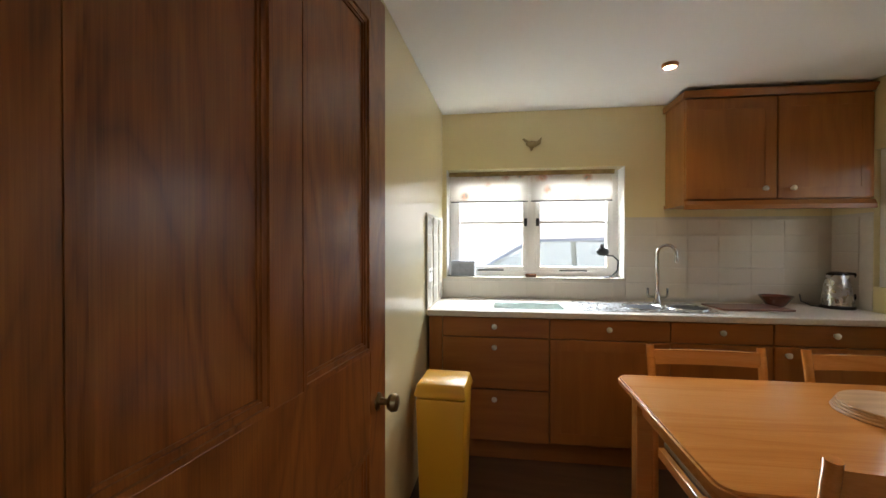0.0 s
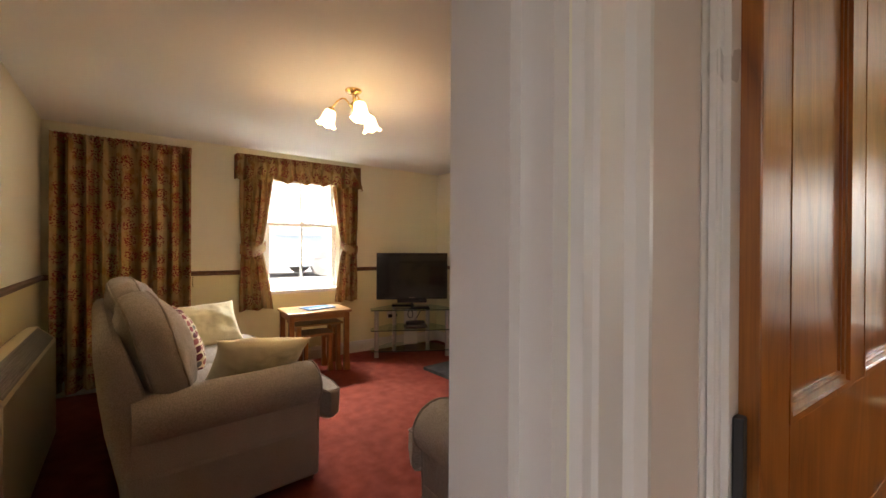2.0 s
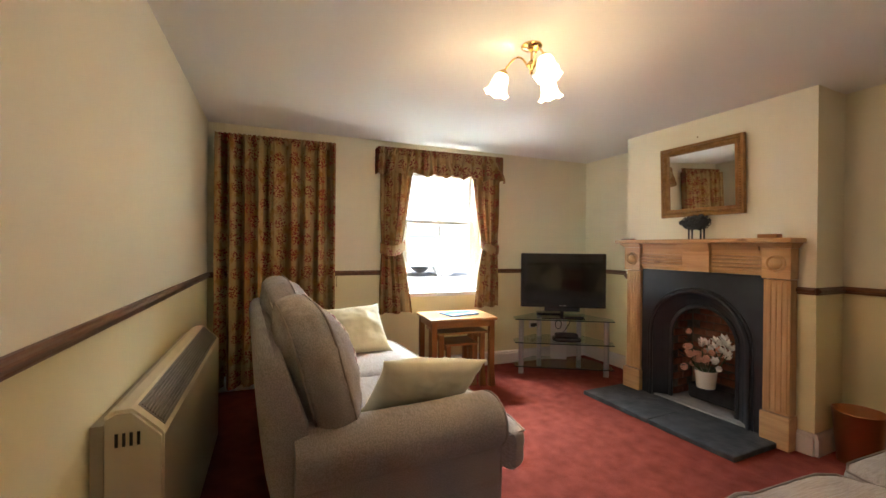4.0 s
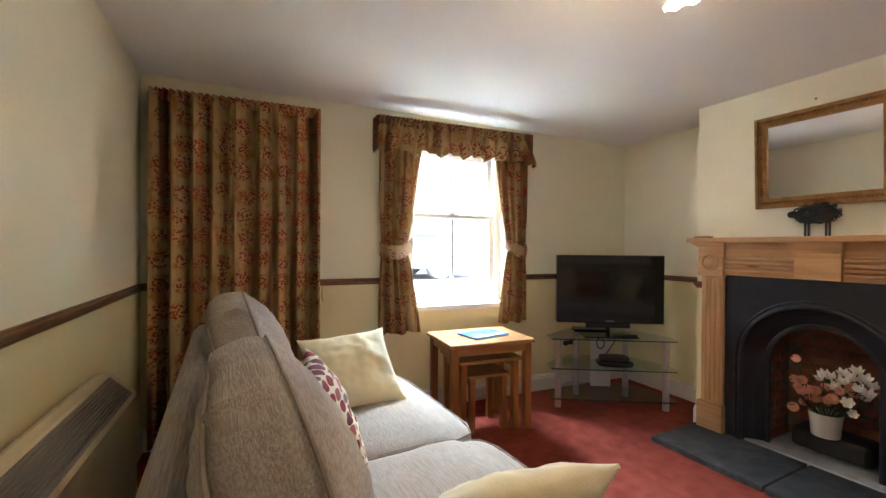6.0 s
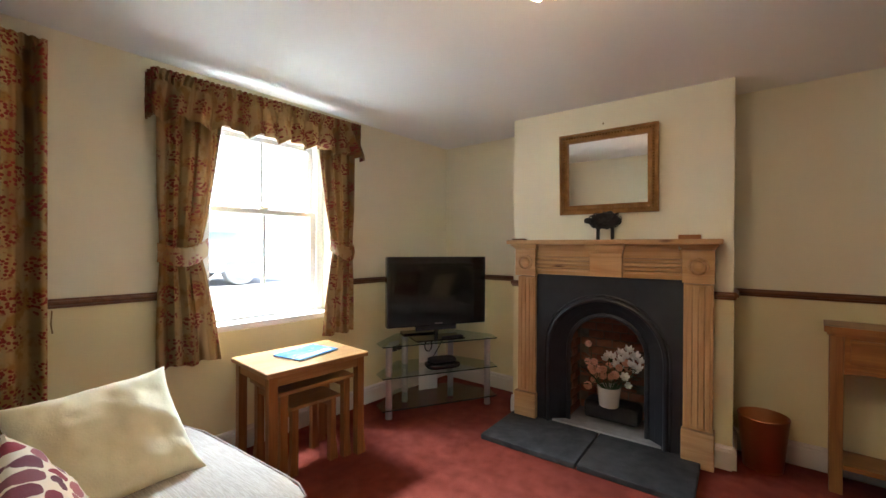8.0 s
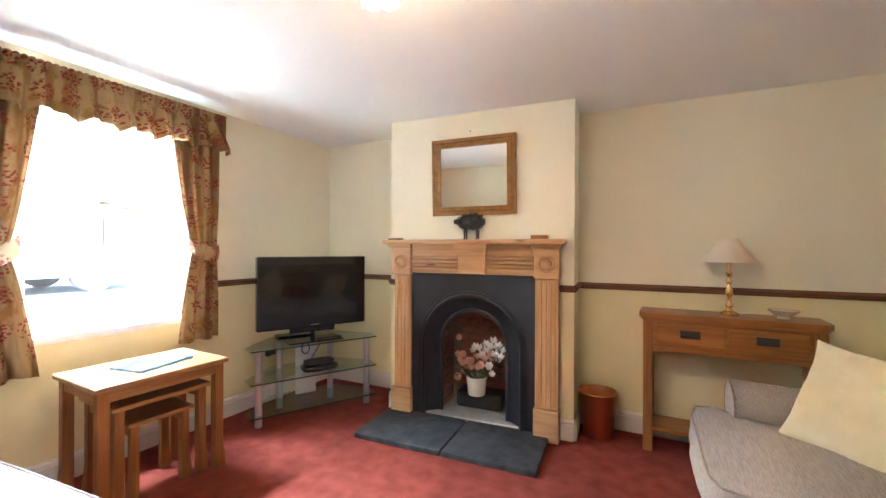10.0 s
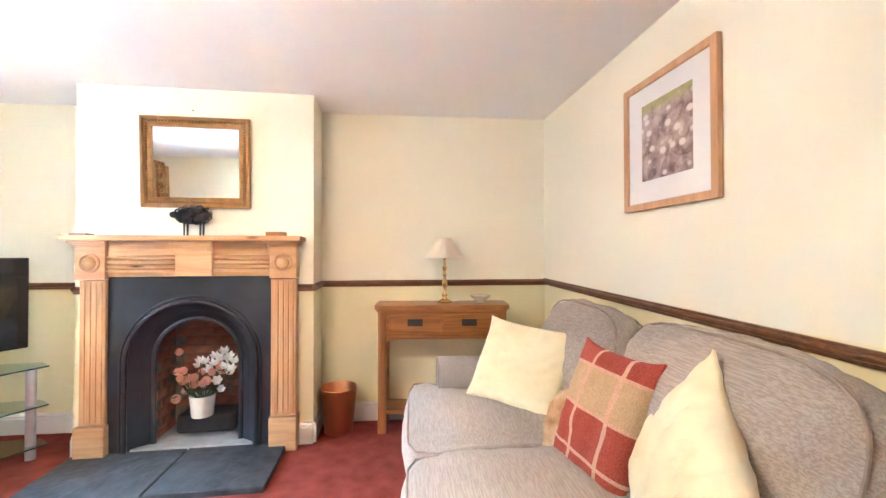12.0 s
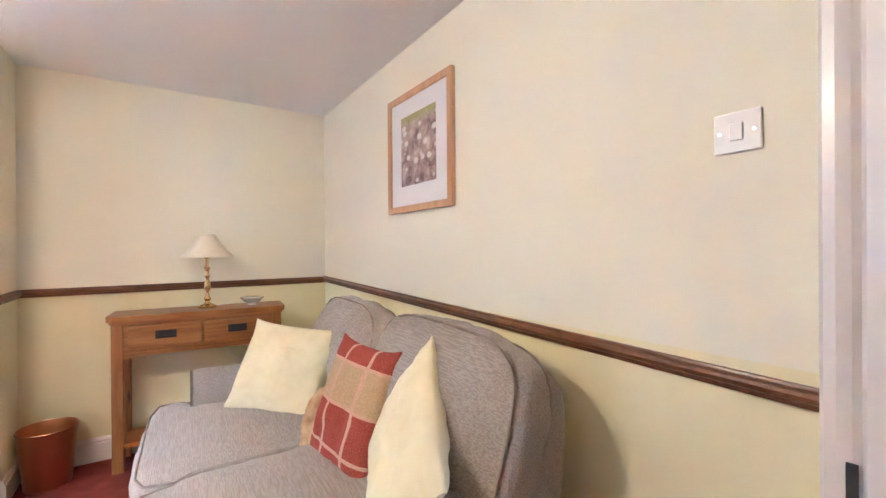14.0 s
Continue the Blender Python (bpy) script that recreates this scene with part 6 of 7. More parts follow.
for sx in (-1, 1):
    part("lever", tube(bmesh.new(), [(sx * 0.015, 0, 0.04), (sx * 0.055, 0, 0.04), (sx * 0.06, -0.005, 0.05), (sx * 0.062, -0.01, 0.10)], 0.009, 8), CHROME, tap, "chrome lever", True)
solo("chopping_board", one(-0.20, -0.12, 0, 0.20, 0.12, 0.012, 0.004), wood("reddish_board", (0.10, 0.035, 0.022), (0.18, 0.07, 0.045), (0.24, 0.1, 0.07), "x", 0.35, 8, 0.2, False), "reddish brown wooden chopping board on the worktop", "chopping board", m=pose(1.70, KY - 0.27, 0.8902, 0, 0, 3))
solo("worktop_saver", one(-0.21, -0.13, 0, 0.21, 0.13, 0.006, 0.003), glass_material("frosted_board_glass", (0.85, 0.93, 0.93), 0.3), "clear glass worktop saver on the pale worktop", "worktop saver", m=pose(0.38, KY - 0.36, 0.8902))
solo("brown_bowl", lathe(bmesh.new(), [(0.001, 0), (0.045, 0), (0.062, 0.02), (0.088, 0.06), (0.092, 0.066), (0.086, 0.064), (0.058, 0.024), (0.001, 0.012)], (0, 0, 0), 30, "z", False), surf("brown_glazed_pot", (0.10, 0.03, 0.015), (0.16, 0.05, 0.03), 8, 0.25, 0.1, 60, coat=0.4), "dark reddish brown glazed bowl on the worktop", "bowl", True, pose(1.95, KY - 0.13, 0.8902))
ket = thing("kettle", "brushed steel jug kettle with a black base and lid", "kettle", pose(2.262, KY - 0.18, 0.8902) @ Matrix.Scale(0.95, 4))
part("power_base", lathe(bmesh.new(), [(0.09, 0), (0.09, 0.014), (0.08, 0.02), (0.001, 0.02)], (0, 0, 0), 28, "z", False), BLACK, ket, "black power base", True)
part("jug", lathe(bmesh.new(), [(0.082, 0.021), (0.080, 0.05), (0.066, 0.15), (0.056, 0.205), (0.05, 0.22)], (0, 0, 0), 32, "z"), STEEL, ket, "brushed steel jug", True)
part("lid", lathe(bmesh.new(), [(0.055, 0.215), (0.052, 0.226), (0.03, 0.236), (0.001, 0.238)], (0, 0, 0), 28, "z", False), BLACK, ket, "black lid", True)
part("handle", tube(bmesh.new(), [(0.045, -0.01, 0.225), (0.095, -0.01, 0.222), (0.112, -0.01, 0.18), (0.108, -0.01, 0.10), (0.085, -0.01, 0.055)], 0.010, 8), BLACK, ket, "black loop handle", True)
part("flex", tube(bmesh.new(), [(-0.08, 0.0, 0.008), (-0.13, 0.03, 0.01), (-0.15, 0.09, 0.03), (-0.12, 0.15, 0.07)], 0.004, 6), BLACK_MATT, ket, "black flex", True)

# yellow bin
ybin = thing("pedal_bin", "tall yellow plastic kitchen bin against the yellow wall", "kitchen bin", pose(-0.062, 2.075, 0, 0, 0, -3))
bm = one(-0.118, -0.125, 0, 0.118, 0.125, 0.56, 0.015)
for v in bm.verts:
    k = 0.86 + 0.14 * v.co.z / 0.56
    v.co.x *= k
    v.co.y *= k
part("body", bm, YELLOW, ybin, "", True)
bm = one(-0.125, -0.132, 0.561, 0.125, 0.132, 0.625, 0.018)
for v in bm.verts:
    if v.co.z > 0.59:
        v.co.x *= 0.93
        v.co.y *= 0.93
        v.co.z += 0.012 * (1 - (v.co.y / 0.13) ** 2)
part("lid", bm, YELLOW, ybin, "yellow domed lid", True)

# ---- dining table and chairs ----
dt = thing("dining_table", "lacquered beech dining table with rounded corners", "dining table", pose(1.38, 1.445, 0))
cor = []
for cx, cy, a0 in ((0.66, 0.35, 0), (-0.66, 0.35, 90), (-0.66, -0.35, 180), (0.66, -0.35, 270)):
    for k in range(5):
        a = radians(a0 + k * 22.5)
        cor.append((cx + 0.05 * math.cos(a), cy + 0.05 * math.sin(a)))
bm = prism(bmesh.new(), cor, 0.722, 0.75)
bmesh.ops.bevel(bm, geom=[e for e in bm.edges if abs(e.verts[0].co.z - e.verts[1].co.z) < 1e-5], offset=0.007, segments=2, affect="EDGES")
tt = part("tabletop", bm, BEECH, dt, "glossy jointed beech top", True)
for sx in (-1, 1):
    for sy in (-1, 1):
        a, b = sorted((sx * 0.60, sx * 0.66))
        c, d = sorted((sy * 0.29, sy * 0.35))
        part("leg", one(a, c, 0, b, d, 0.721, 0.005), BEECH, dt)
for sy in (-1, 1):
    part("apron", one(-0.599, sy * 0.32 - 0.01, 0.63, 0.599, sy * 0.32 + 0.01, 0.7205), BEECH, dt)
for sx in (-1, 1):
    part("apron", one(sx * 0.63 - 0.01, -0.289, 0.63, sx * 0.63 + 0.01, 0.289, 0.7205), BEECH, dt)
SEAT_STRAW = surf("woven_seat_cord", (0.22, 0.15, 0.07), (0.34, 0.24, 0.12), 40, 0.9, 0.9, 90, stretch=(1, 0.1, 1))


def dining_chair(m):
    c = thing("dining_chair", "lacquered beech dining chair tucked in at the beech table", "dining chair", m, "chairs round the table")
    for sx in (-1, 1):
        part("back_post", tube(bmesh.new(), [(sx * 0.215, -0.19, 0), (sx * 0.215, -0.19, 0.44), (sx * 0.217, -0.205, 0.66), (sx * 0.22, -0.235, 0.845)], 0.017, 10), BEECH, c, "", True)
        part("front_leg", tube(bmesh.new(), [(sx * 0.2, 0.19, 0), (sx * 0.2, 0.19, 0.44)], 0.017, 10), BEECH, c, "", True)
        part("side_stretcher", tube(bmesh.new(), [(sx * 0.195, -0.18, 0.2), (sx * 0.2, 0.18, 0.2)], 0.010, 8), BEECH, c, "", True)
        part("side_rail", one(min(sx * 0.185, sx * 0.21), -0.17, 0.39, max(sx * 0.185, sx * 0.21), 0.17, 0.43, 0.003), BEECH, c)
    bm = bmesh.new()
    for z0, z1 in ((0.765, 0.825),):
        n = 10
        rows = []
        for i in range(n + 1):
            x = -0.215 + 0.43 * i / n
            y = -0.222 - 0.02 * (1 - (x / 0.215) ** 2)
            rows.append([bm.verts.new(p) for p in ((x, y - 0.009, z0), (x, y + 0.009, z0), (x, y + 0.003, z1), (x, y - 0.013, z1))])
        for a, b in zip(rows, rows[1:]):
            for k in range(4):
                bm.faces.new((a[k], a[(k + 1) % 4], b[(k + 1) % 4], b[k]))
        bm.faces.new(rows[0])
        bm.faces.new(rows[-1])
    part("top_rail", bm, BEECH, c, "curved beech top rail", True)
    part("lower_rail", one(-0.18, -0.212, 0.58, 0.18, -0.196, 0.62, 0.003), BEECH, c)
    part("seat", one(-0.185, -0.175, 0.432, 0.185, 0.19, 0.452, 0.006), SEAT_STRAW, c, "woven cord seat")
    part("front_rail", one(-0.18, 0.18, 0.39, 0.18, 0.2, 0.43, 0.003), BEECH, c)
    return c


ch = dining_chair(pose(1.07, 1.74, 0, 0, 0, 180))
for m in (pose(1.68, 1.74, 0, 0, 0, 180), pose(1.085, 1.26, 0, 0, 0, 0)):
    copy_thing(ch, m)
mats = thing("place_mats", "stack of round wooden table mats on the beech table", "table mats", pose(1.41, 1.53, 0.7505))
for k in range(4):
    part("mat", lathe(bmesh.new(), [(0.001, k * 0.0085), (0.15, k * 0.0085), (0.152, k * 0.0085 + 0.004), (0.15, k * 0.0085 + 0.0078), (0.001, k * 0.0085 + 0.0078)], (0.004 * k, -0.003 * k, 0), 36, "z", False), PINE_LIGHT_X, mats, "", True)

# ---- kitchen window ----


def casement_window(name, m, width, z0, z1):
    w = thing(name, "white painted double casement window with glazing bars", "window", m)
    w["kind"] = "structure"
    h = width / 2
    bm = bmesh.new()
    box(bm, -h, 0, z0, -h + 0.045, 0.06, z1)
    box(bm, h - 0.045, 0, z0, h, 0.06, z1)
    box(bm, -h + 0.045, 0, z1 - 0.04, h - 0.045, 0.06, z1)
    box(bm, -h + 0.045, 0, z0, h - 0.045, 0.06, z0 + 0.04)
    box(bm, -0.025, 0, z0 + 0.04, 0.025, 0.06, z1 - 0.04)
    part("window_frame", bm, GLOSS, w)
    for a, b in ((-h + 0.046, -0.026), (0.026, h - 0.046)):
        c, e = z0 + 0.041, z1 - 0.041
        s = 0.038
        bm = bmesh.new()
        box(bm, a, -0.008, c, a + s, 0.04, e, 0.003)
        box(bm, b - s, -0.008, c, b, 0.04, e, 0.003)
        box(bm, a + s, -0.008, c, b - s, 0.04, c + s, 0.003)
        box(bm, a + s, -0.008, e - s, b - s, 0.04, e, 0.003)
        zb = z0 + (z1 - z0) * 0.52
        box(bm, a + s, 0.004, zb - 0.008, b - s, 0.03, zb + 0.008)
        sh = part("casement", bm, GLOSS, w)
        for q, r in ((c + s, zb - 0.008), (zb + 0.008, e - s)):
            p = part("pane", one(a + s, 0.014, q, b - s, 0.018, r), GLASS, sh)
            p.visible_shadow = False
        cx = (a + b) / 2
        part("stay", one(cx - 0.10, -0.016, c + 0.004, cx + 0.10, -0.009, c + 0.014, 0.002), BLACK_MATT, sh, "black casement stay")
        fx = b - 0.018 if b < 0 else a + 0.018
        part("fastener", one(fx - 0.012, -0.022, zb - 0.03, fx + 0.012, -0.009, zb + 0.03, 0.004), BLACK_MATT, sh, "black casement fastener")
    return w


KWC = (KW[0] + KW[1]) / 2
casement_window("window_kitchen", pose(KWC, KY + 0.15, 0), KW[1] - KW[0] - 0.002, KW[2], KW[3])
casement_window("window_kitchen_side", pose(K_NE[0] + 0.03, KY - 0.725, 0, 0, 0, -90), 0.848, KW[2], KW[3])
structure("window_sill_board", one(KW[0] - 0.001, KY - 0.012, KW[2] - 0.004, KW[1] + 0.001, KY + 0.149, KW[2] + 0.008, 0.003), TILE, "tiled kitchen window sill")
for x0, x1 in ((KW[0] + 0.0005, KW[0] + 0.006), (KW[1] - 0.006, KW[1] - 0.0005)):
    structure("window_reveal", one(x0, KY + 0.001, KW[2] + 0.009, x1, KY + 0.149, KW[3] - 0.001), PLASTIC_W, "white painted side of the kitchen window recess")
blind = thing("roman_blind", "half raised roman blind of pale cotton with faded flowers", "blind", pose(KWC - 0.02, KY + 0.10, 0))


def flower_cotton():
    m, nt, b = material("faded_flower_cotton")
    v = coords(nt)
    vo = nt.nodes.new("ShaderNodeTexVoronoi")
    vo.inputs["Scale"].default_value = 9
    nt.links.new(coords(nt, (1, 0.2, 1)), vo.inputs["Vector"])
    f = ramp(nt, vo.outputs["Distance"], [(0.15, (1, 1, 1)), (0.38, (0, 0, 0))])
    tone = ramp(nt, noise_node(nt, v, 24, 3), [(0.35, (0.30, 0.32, 0.28)), (0.5, (0.62, 0.34, 0.24)), (0.65, (0.55, 0.50, 0.42))])
    nt.links.new(mixed(nt, f, (0.74, 0.71, 0.66), tone), b.inputs["Base Color"])
    b.inputs["Roughness"].default_value = 0.9
    tr = nt.nodes.new("ShaderNodeBsdfTranslucent")
    nt.links.new(mixed(nt, f, (0.74, 0.71, 0.66), tone), tr.inputs[0])
    mx = nt.nodes.new("ShaderNodeMixShader")
    mx.inputs[0].default_value = 0.5
    nt.links.new(b.outputs[0], mx.inputs[1])
    nt.links.new(tr.outputs[0], mx.inputs[2])
    nt.links.new(mx.outputs[0], nt.nodes["Material Output"].inputs[0])
    return m


FCOT = flower_cotton()
for side in (-1, 1):
    bm = bmesh.new()
    x0, x1 = (-0.585, -0.012) if side < 0 else (0.012, 0.585)
    prof = [(0.0, 1.80), (-0.004, 1.75), (-0.012, 1.70), (-0.022, 1.62), (-0.016, 1.603), (-0.004, 1.61), (0.004, 1.66), (0.006, 1.74), (0.004, 1.80)]
    prism(bm, prof, x0, x1, "x")
    part("fabric", bm, FCOT, blind, "pale flowered cotton", True)
    part("hem_bar", one(x0, -0.023, 1.598, x1, -0.008, 1.605), BLACK_MATT, blind, "dark hem bar")
part("headrail", one(-0.60, -0.02, 1.795, 0.60, 0.02, 1.825), OLD_BRASS, blind, "dull brass headrail")

# things on the sill and the wall
SZ = KW[2] + 0.0085
rad = thing("radio", "small silver grey radio on the kitchen window sill", "radio", pose(-0.065, KY + 0.07, SZ))
part("case", one(-0.09, -0.035, 0, 0.09, 0.035, 0.115, 0.006), GREY_BOX, rad)
part("speaker_grille", one(-0.08, -0.0375, 0.01, 0.08, -0.0352, 0.095, 0.001), surf("dark_mesh", (0.2, 0.21, 0.23), (0.27, 0.28, 0.3), 40, 0.6, 0.8, 300), rad, "fine grey speaker mesh")
solo("soap_dish", one(-0.04, -0.025, 0, 0.04, 0.025, 0.025, 0.005), RAILWOOD, "small dark brown dish on the window sill", "dish", m=pose(0.43, KY + 0.03, SZ))
orn = thing("garden_ornament", "black wire flower ornament standing on the window sill", "ornament", pose(0.95, KY + 0.06, SZ))
part("stem", tube(bmesh.new(), [(0.0, 0, 0.0), (0.05, 0, 0.01), (0.09, 0, 0.05), (0.095, 0, 0.12), (0.06, 0, 0.155), (0.0, 0, 0.16)], 0.006, 8), BLACK_MATT, orn, "", True)
part("head", cushion(bmesh.new(), 0.085, 0.06, 0.06, (-0.015, 0, 0.185), 2.2, cuts=8, wrinkle=0.01), BLACK_MATT, orn, "black wire head", True)
part("tip", cushion(bmesh.new(), 0.03, 0.03, 0.04, (-0.015, 0, 0.225), 2.2, cuts=4, wrinkle=0.0), BLACK_MATT, orn, "", True)
part("foot", lathe(bmesh.new(), [(0.035, 0), (0.035, 0.006), (0.001, 0.008)], (0.03, 0, 0), 16, "z", False), BLACK_MATT, orn, "", True)
hen = thing("wall_ornament", "small gilt bird ornament hung on the yellow wall above the window", "wall ornament", pose(0.43, KY - 0.002, 2.0))
part("body", cushion(bmesh.new(), 0.085, 0.022, 0.045, (0, -0.014, 0), 2.4, cuts=8, wrinkle=0.004), OLD_BRASS, hen, "", True)
part("tail", prism(bmesh.new(), [(0.02, 0.0), (0.07, 0.045), (0.065, 0.0), (0.03, -0.02)], -0.018, -0.008, "y"), OLD_BRASS, hen)
part("head", prism(bmesh.new(), [(-0.03, 0.0), (-0.065, 0.035), (-0.05, 0.04), (-0.02, 0.02)], -0.018, -0.008, "y"), OLD_BRASS, hen)
part("foot", prism(bmesh.new(), [(-0.02, -0.015), (0.02, -0.015), (0.004, -0.05), (-0.004, -0.05)], -0.016, -0.009, "y"), OLD_BRASS, hen)
socket("wall_socket", "white double wall socket on the tiled strip of the yellow wall", Matrix.Translation((-0.228, 2.60, 1.09)) @ Matrix.Rotation(radians(90), 4, "Z"))

# ceiling spot
sp = thing("ceiling_spot", "lit round ceiling spot with a copper coloured rim", "ceiling spot", pose(1.10, 2.42, HK))
part("rim", lathe(bmesh.new(), [(0.040, 0.0), (0.043, -0.005), (0.038, -0.018), (0.031, -0.020), (0.029, -0.010)], (0, 0, 0), 32, "z", False), COPPER, sp, "copper coloured rim", True)
part("lens", lathe(bmesh.new(), [(0.001, -0.017), (0.030, -0.017), (0.030, -0.013), (0.001, -0.013)], (0, 0, 0), 28, "z", False), SPOT_MAT, sp, "glowing lens", True)
# the second lamp has no fitting: fill added to brighten the table
for k, (x, y) in enumerate(((1.13, 2.42), (1.13, 0.95))):
    l_ = new("kitchen_spot_and_table_fill", bpy.data.lights.new("kitchen_spot_and_table_fill", "SPOT"))
    l_.data.energy, l_.data.color, l_.data.spot_size, l_.data.spot_blend, l_.data.shadow_soft_size = SPOT * (1 + 2.2 * k), (1.0, 0.74, 0.46), radians(120), 0.6, 0.04
    l_.matrix_world = pose(x, y, HK - 0.03)

# ---- the street outside ----
structure("ground", one(-60, -60, -0.6, 60, 60, -0.13), ASPHALT, "asphalt street outside the windows")
structure("pavement", one(-7.9, -20, -0.13, -5.6, 12, 0.62), PAVING, "pale concrete pavement above the sunken house front")
structure("kerb", one(-8.05, -20, -0.129, -7.9, 12, 0.622, 0.01), STONE, "grey stone kerb")
structure("road", one(-60, -20, -0.128, -8.05, 12, 0.52), PAVING, "pale sunlit concrete road")


# the sky's bright reflection is put into the panes' pale colour
PANE_PALE = plain("painted_sky_pane", (0.62, 0.66, 0.70), 0.1)


def terrace(name, m, length, label):
    t = thing(name, label, "house", m)
    part("wall", one(-length / 2, 0, -0.12, length / 2, 5.0, 5.4), RENDER, t, "white rendered wall")
    part("roof", prism(bmesh.new(), [(-0.3, 5.4), (2.5, 7.6), (5.3, 5.4)], -length / 2 - 0.2, length / 2 + 0.2, "x"), SLATE, t, "grey slate roof")
    n = int(length / 2.6)
    for i in range(n):
        x = -length / 2 + 1.3 + i * 2.6
        for z in (0.9, 3.3):
            w = part("window", one(x - 0.5, -0.02, z, x + 0.5, 0.03, z + 1.2), GLOSS, t, "white framed sash window")
            for a, b in ((x - 0.45, x - 0.02), (x + 0.02, x + 0.45)):
                part("pane", one(a, -0.03, z + 0.05, b, -0.021, z + 1.15), PANE_PALE, w, "pane painted pale for the sky's reflection")
    return t


terrace("terrace_house", pose(-17.0, 2.0, 0.6, 0, 0, 90), 26, "long white rendered terrace across the street")
yard = solo("yard_wall", one(-12, 12.0, -0.2, 14, 12.3, 3.4, 0.01), RENDER, "plain white rendered wall beyond the yard", "wall")


def car(label, m, paint):
    c = thing("car", label, "car", m)
    bm = bmesh.new()
    side = [(-2.1, 0.25), (-2.15, 0.6), (-2.0, 0.82), (-1.2, 0.95), (-0.45, 1.38), (0.9, 1.42), (1.6, 1.05), (2.05, 0.95), (2.12, 0.5), (2.0, 0.25)]
    ring = []
    for y, k, top in ((-0.86, 0.97, 0.9), (-0.80, 1.0, 1.0), (0.80, 1.0, 1.0), (0.86, 0.97, 0.9)):
        ring.append([bm.verts.new((x * k, y * (0.84 if z > 1.0 else 1.0), z if z < 1.0 else 0.95 + (z - 0.95) * top)) for x, z in side])
    n = len(side)
    for a, b in zip(ring, ring[1:]):
        for i in range(n):
            bm.faces.new((a[i], a[(i + 1) % n], b[(i + 1) % n], b[i]))
    bm.faces.new(ring[0])
    bm.faces.new(ring[-1])
    part("body", bm, paint, c, "", True)
    for sy in (-1, 1):
        y0, y1 = sorted((sy * 0.735, sy * 0.835))
        for poly in ([(-1.02, 0.97), (-0.42, 1.31), (0.08, 1.34), (0.08, 0.97)], [(0.15, 0.97), (0.15, 1.34), (0.85, 1.34), (1.25, 1.08), (1.2, 0.97)]):
            bm = bmesh.new()
            lo = [bm.verts.new((x, sy * (0.868 - (z - 0.95) * 0.36), z)) for x, z in poly]
            hi = [bm.verts.new((x, sy * (0.80 - (z - 0.95) * 0.36), z)) for x, z in poly]
            for i in range(len(poly)):
                bm.faces.new((lo[i], lo[(i + 1) % len(poly)], hi[(i + 1) % len(poly)], hi[i]))
            bm.faces.new(lo)
            bm.faces.new(hi)
            part("side_window", bm, CAR_GLASS, c, "dark side window")
        for x in (-1.35, 1.3):
            w = part("wheel", lathe(bmesh.new(), [(0.2, -0.1), (0.3, -0.1), (0.31, 0.0), (0.3, 0.1), (0.2, 0.1)], (x, sy * 0.80, 0.31), 24, "y"), RUBBER, c, "black tyre", True)
            part("rim", lathe(bmesh.new(), [(0.001, sy * 0.10), (0.05, sy * 0.105), (0.19, sy * 0.095), (0.2, sy * 0.105)], (x, sy * 0.80, 0.31), 24, "y", False), CHROME, w, "alloy wheel", True)
    return c


car("blue hatchback parked along the pavement", pose(-10.4, 2.45, 0.521, 0, 0, 90), CAR_BLUE)
car("silver grey hatchback parked outside the kitchen window", pose(1.1, 6.6, -0.02, 0, 0, 0), CAR_SILVER)

# ---- small repeated pieces, last ----
BRICK_L, BRICK_H, GAP = 0.105, 0.052, 0.007
brick_mesh = mesh_from("brick", one(-BRICK_L / 2, -0.010, -BRICK_H / 2, BRICK_L / 2, 0.0, BRICK_H / 2, 0.003), BRICK)
br = random.Random(2)


def brick_face(origin, ux, n_cols, n_rows, yaw):
    for r in range(n_rows):
        for c in range(n_cols + (r % 2)):
            u = (c + 0.5 - 0.5 * (r % 2)) * (BRICK_L + GAP)
            if u < BRICK_L * 0.4 or u > n_cols * (BRICK_L + GAP) - BRICK_L * 0.4:
                continue
            ob = new("brick", brick_mesh)
            ob.parent = firebox
            z = 0.075 + r * (BRICK_H + GAP)
            ob.matrix_basis = Matrix.Translation((origin[0] + ux[0] * u, origin[1] + ux[1] * u, z)) @ Matrix.Rotation(radians(yaw + br.uniform(-1.2, 1.2)), 4, "Z")


brick_face((OPEN_X0 + 0.11, 2.989), (1, 0), 4, 14, 0)
brick_face((OPEN_X0 + 0.101, 2.745), (0, 1), 2, 14, 90)
brick_face((OPEN_X1 - 0.121, 2.985), (0, -1), 2, 14, -90)

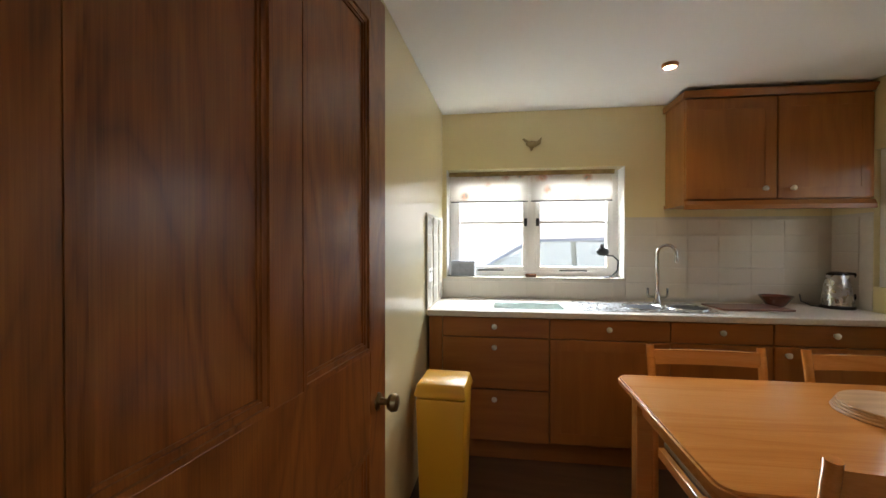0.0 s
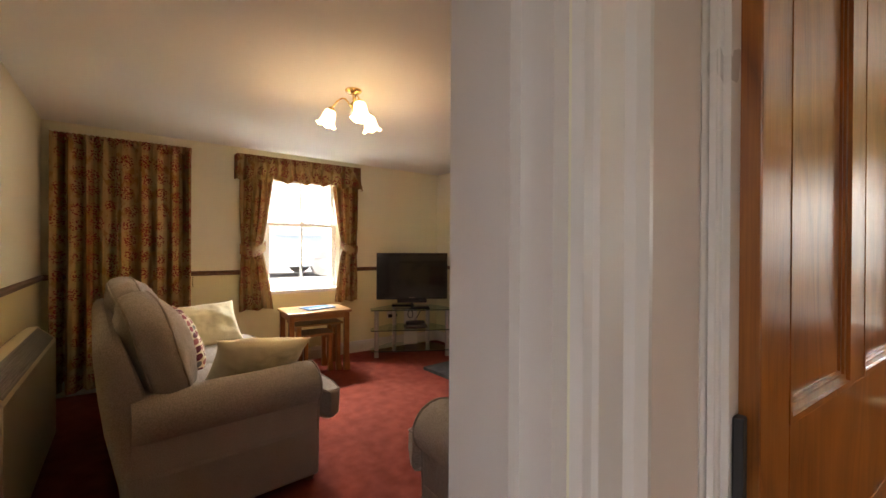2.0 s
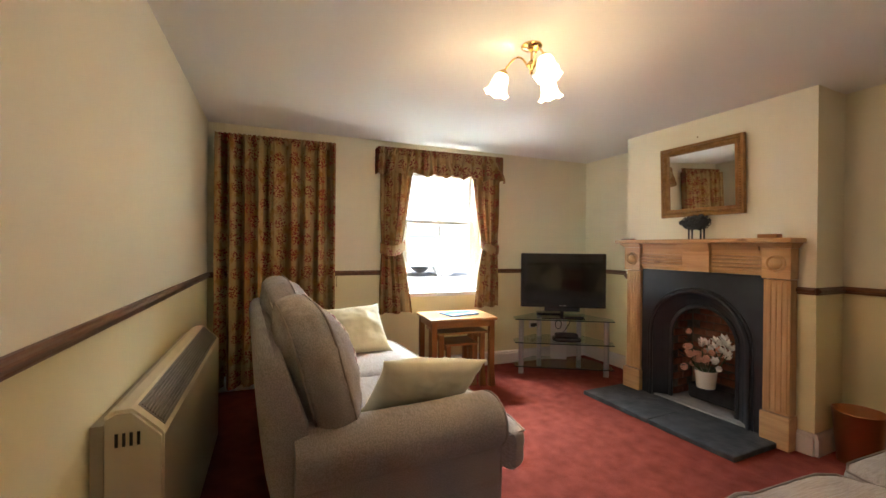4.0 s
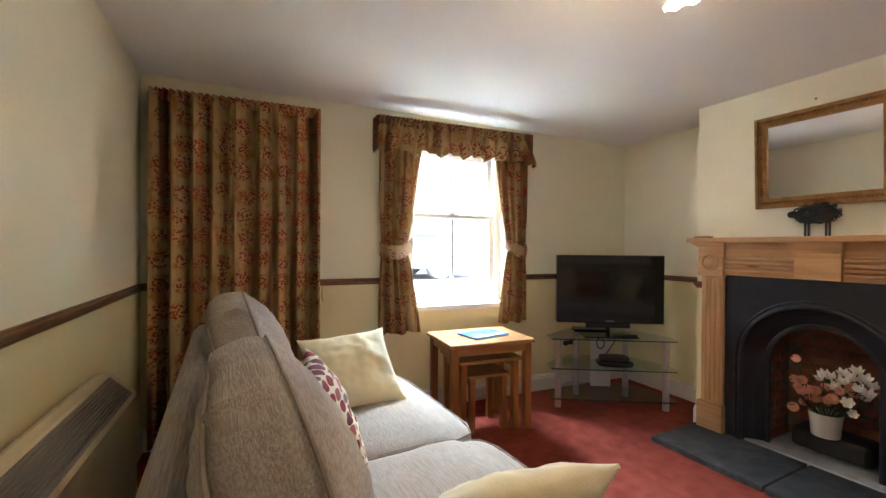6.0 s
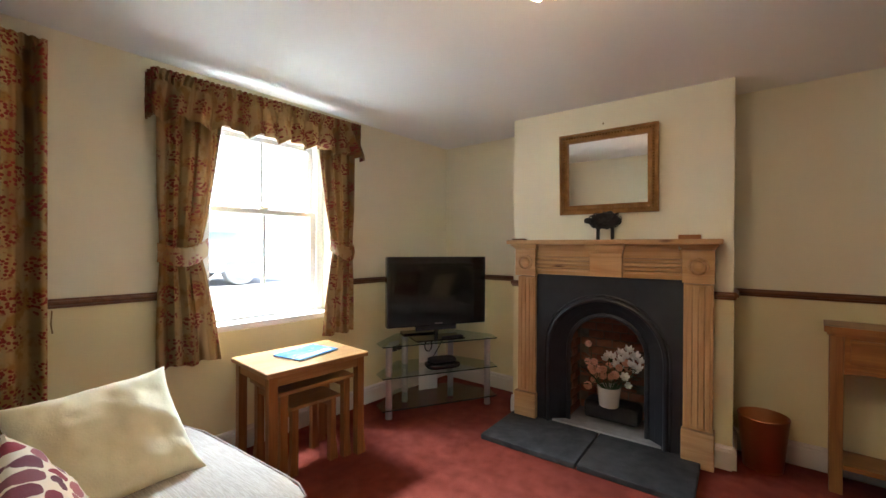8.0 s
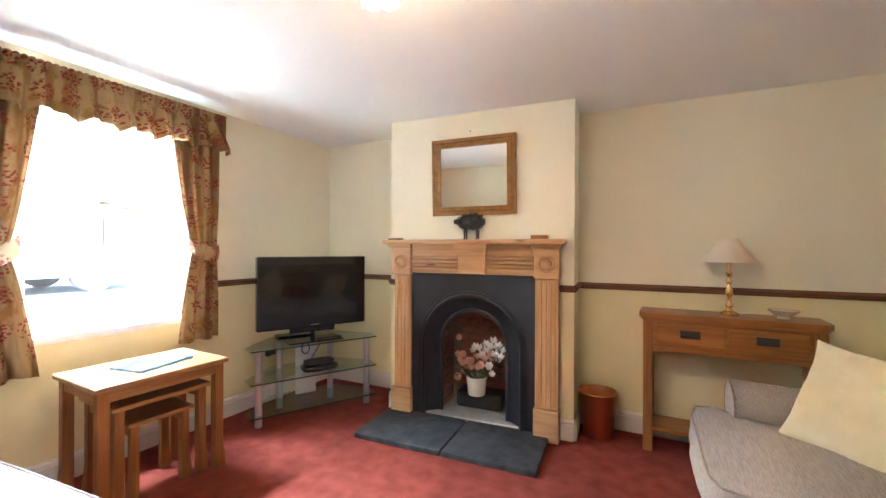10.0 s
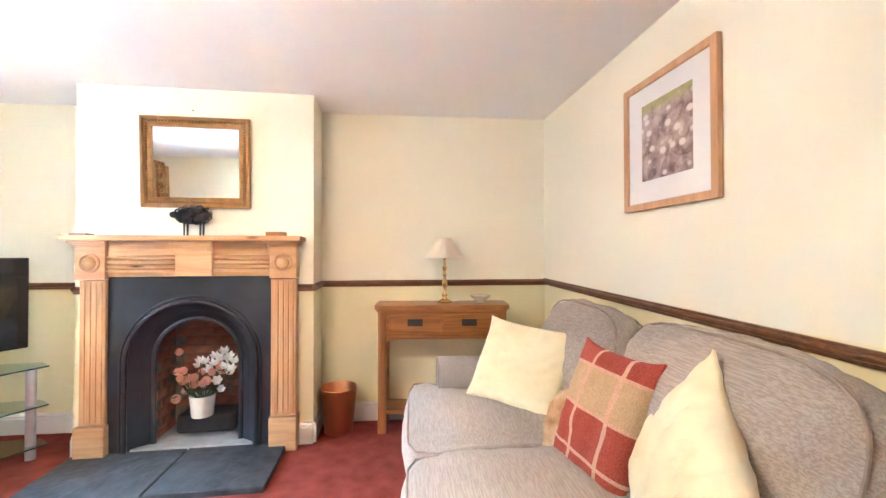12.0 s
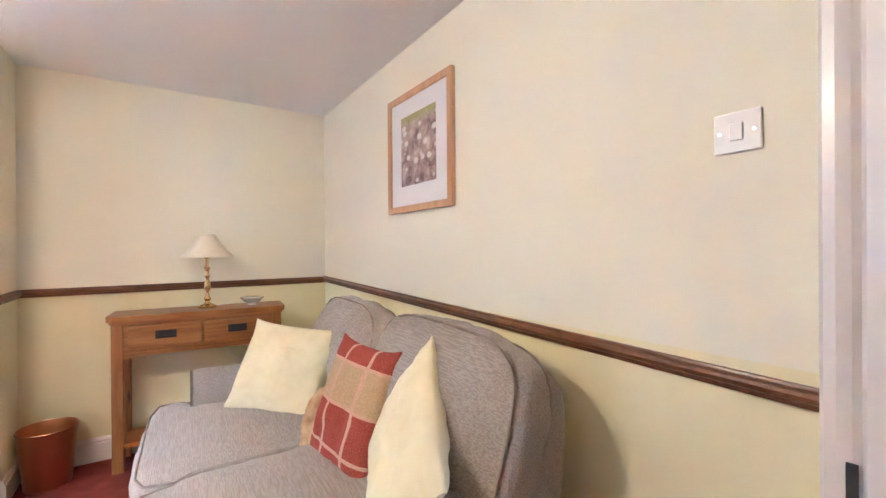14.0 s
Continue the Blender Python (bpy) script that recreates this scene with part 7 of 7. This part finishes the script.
TWD, THT = 0.198, 0.107
tile_mesh = mesh_from("tile", one(-TWD / 2 - 0.0004, -0.0035, 0.001, TWD / 2 + 0.0004, 0.0, THT - 0.001, 0.0015), TILE)
splash = structure("splashback", one(1.072, KY - 0.004, 0.891, KX1, KY - 0.0005, 1.47), GROUT, "cream tiled splashback with pale grout")
splash_low = structure("splashback", one(KX0 + 0.006, KY - 0.004, 0.891, 1.0715, KY - 0.0005, 1.03), GROUT, "cream tiled upstand below the window")
tr_ = random.Random(3)
for r in range(5):
    for c in range(7):
        x = 1.175 + c * (TWD + 0.002)
        if x > 2.36 - TWD / 2 + 0.02:
            continue
        ob = new("tile", tile_mesh)
        ob.parent = splash
        ob.matrix_basis = Matrix.Translation((x, KY - 0.0042, 0.905 + r * (THT + 0.003))) @ Matrix.Rotation(radians(tr_.uniform(-0.25, 0.25)), 4, "Z")
for c in range(6):
    ob = new("tile", tile_mesh)
    ob.parent = splash_low
    ob.matrix_basis = Matrix.Translation((-0.105 + c * (TWD + 0.002), KY - 0.0042, 0.905))
side_splash = structure("splashback", prism(bmesh.new(), [(-0.2155, KY - 0.003), (-0.2115, KY - 0.003), (-0.2255, KY - 0.60), (-0.2325, KY - 0.60)], 0.891, 1.47), GROUT, "cream tiled strip on the yellow side wall")
for r in range(5):
    for c in range(3):
        ob = new("tile", tile_mesh)
        ob.parent = side_splash
        y = KY - 0.11 - c * (TWD + 0.002)
        ob.matrix_basis = Matrix.Translation((-0.2125 - (KY - y) * 0.0235, y, 0.905 + r * (THT + 0.003))) @ Matrix.Rotation(radians(91.4), 4, "Z")
east_splash = structure("splashback", one(KX1 - 0.004, KY - 0.298, 0.891, KX1 - 0.0005, KY - 0.005, 1.47), GROUT, "cream tiled strip beside the side window")
for r in range(5):
    ob = new("tile", tile_mesh)
    ob.parent = east_splash
    ob.matrix_basis = Matrix.Translation((KX1 - 0.0042, KY - 0.11, 0.905 + r * (THT + 0.003))) @ Matrix.Rotation(radians(-90), 4, "Z")
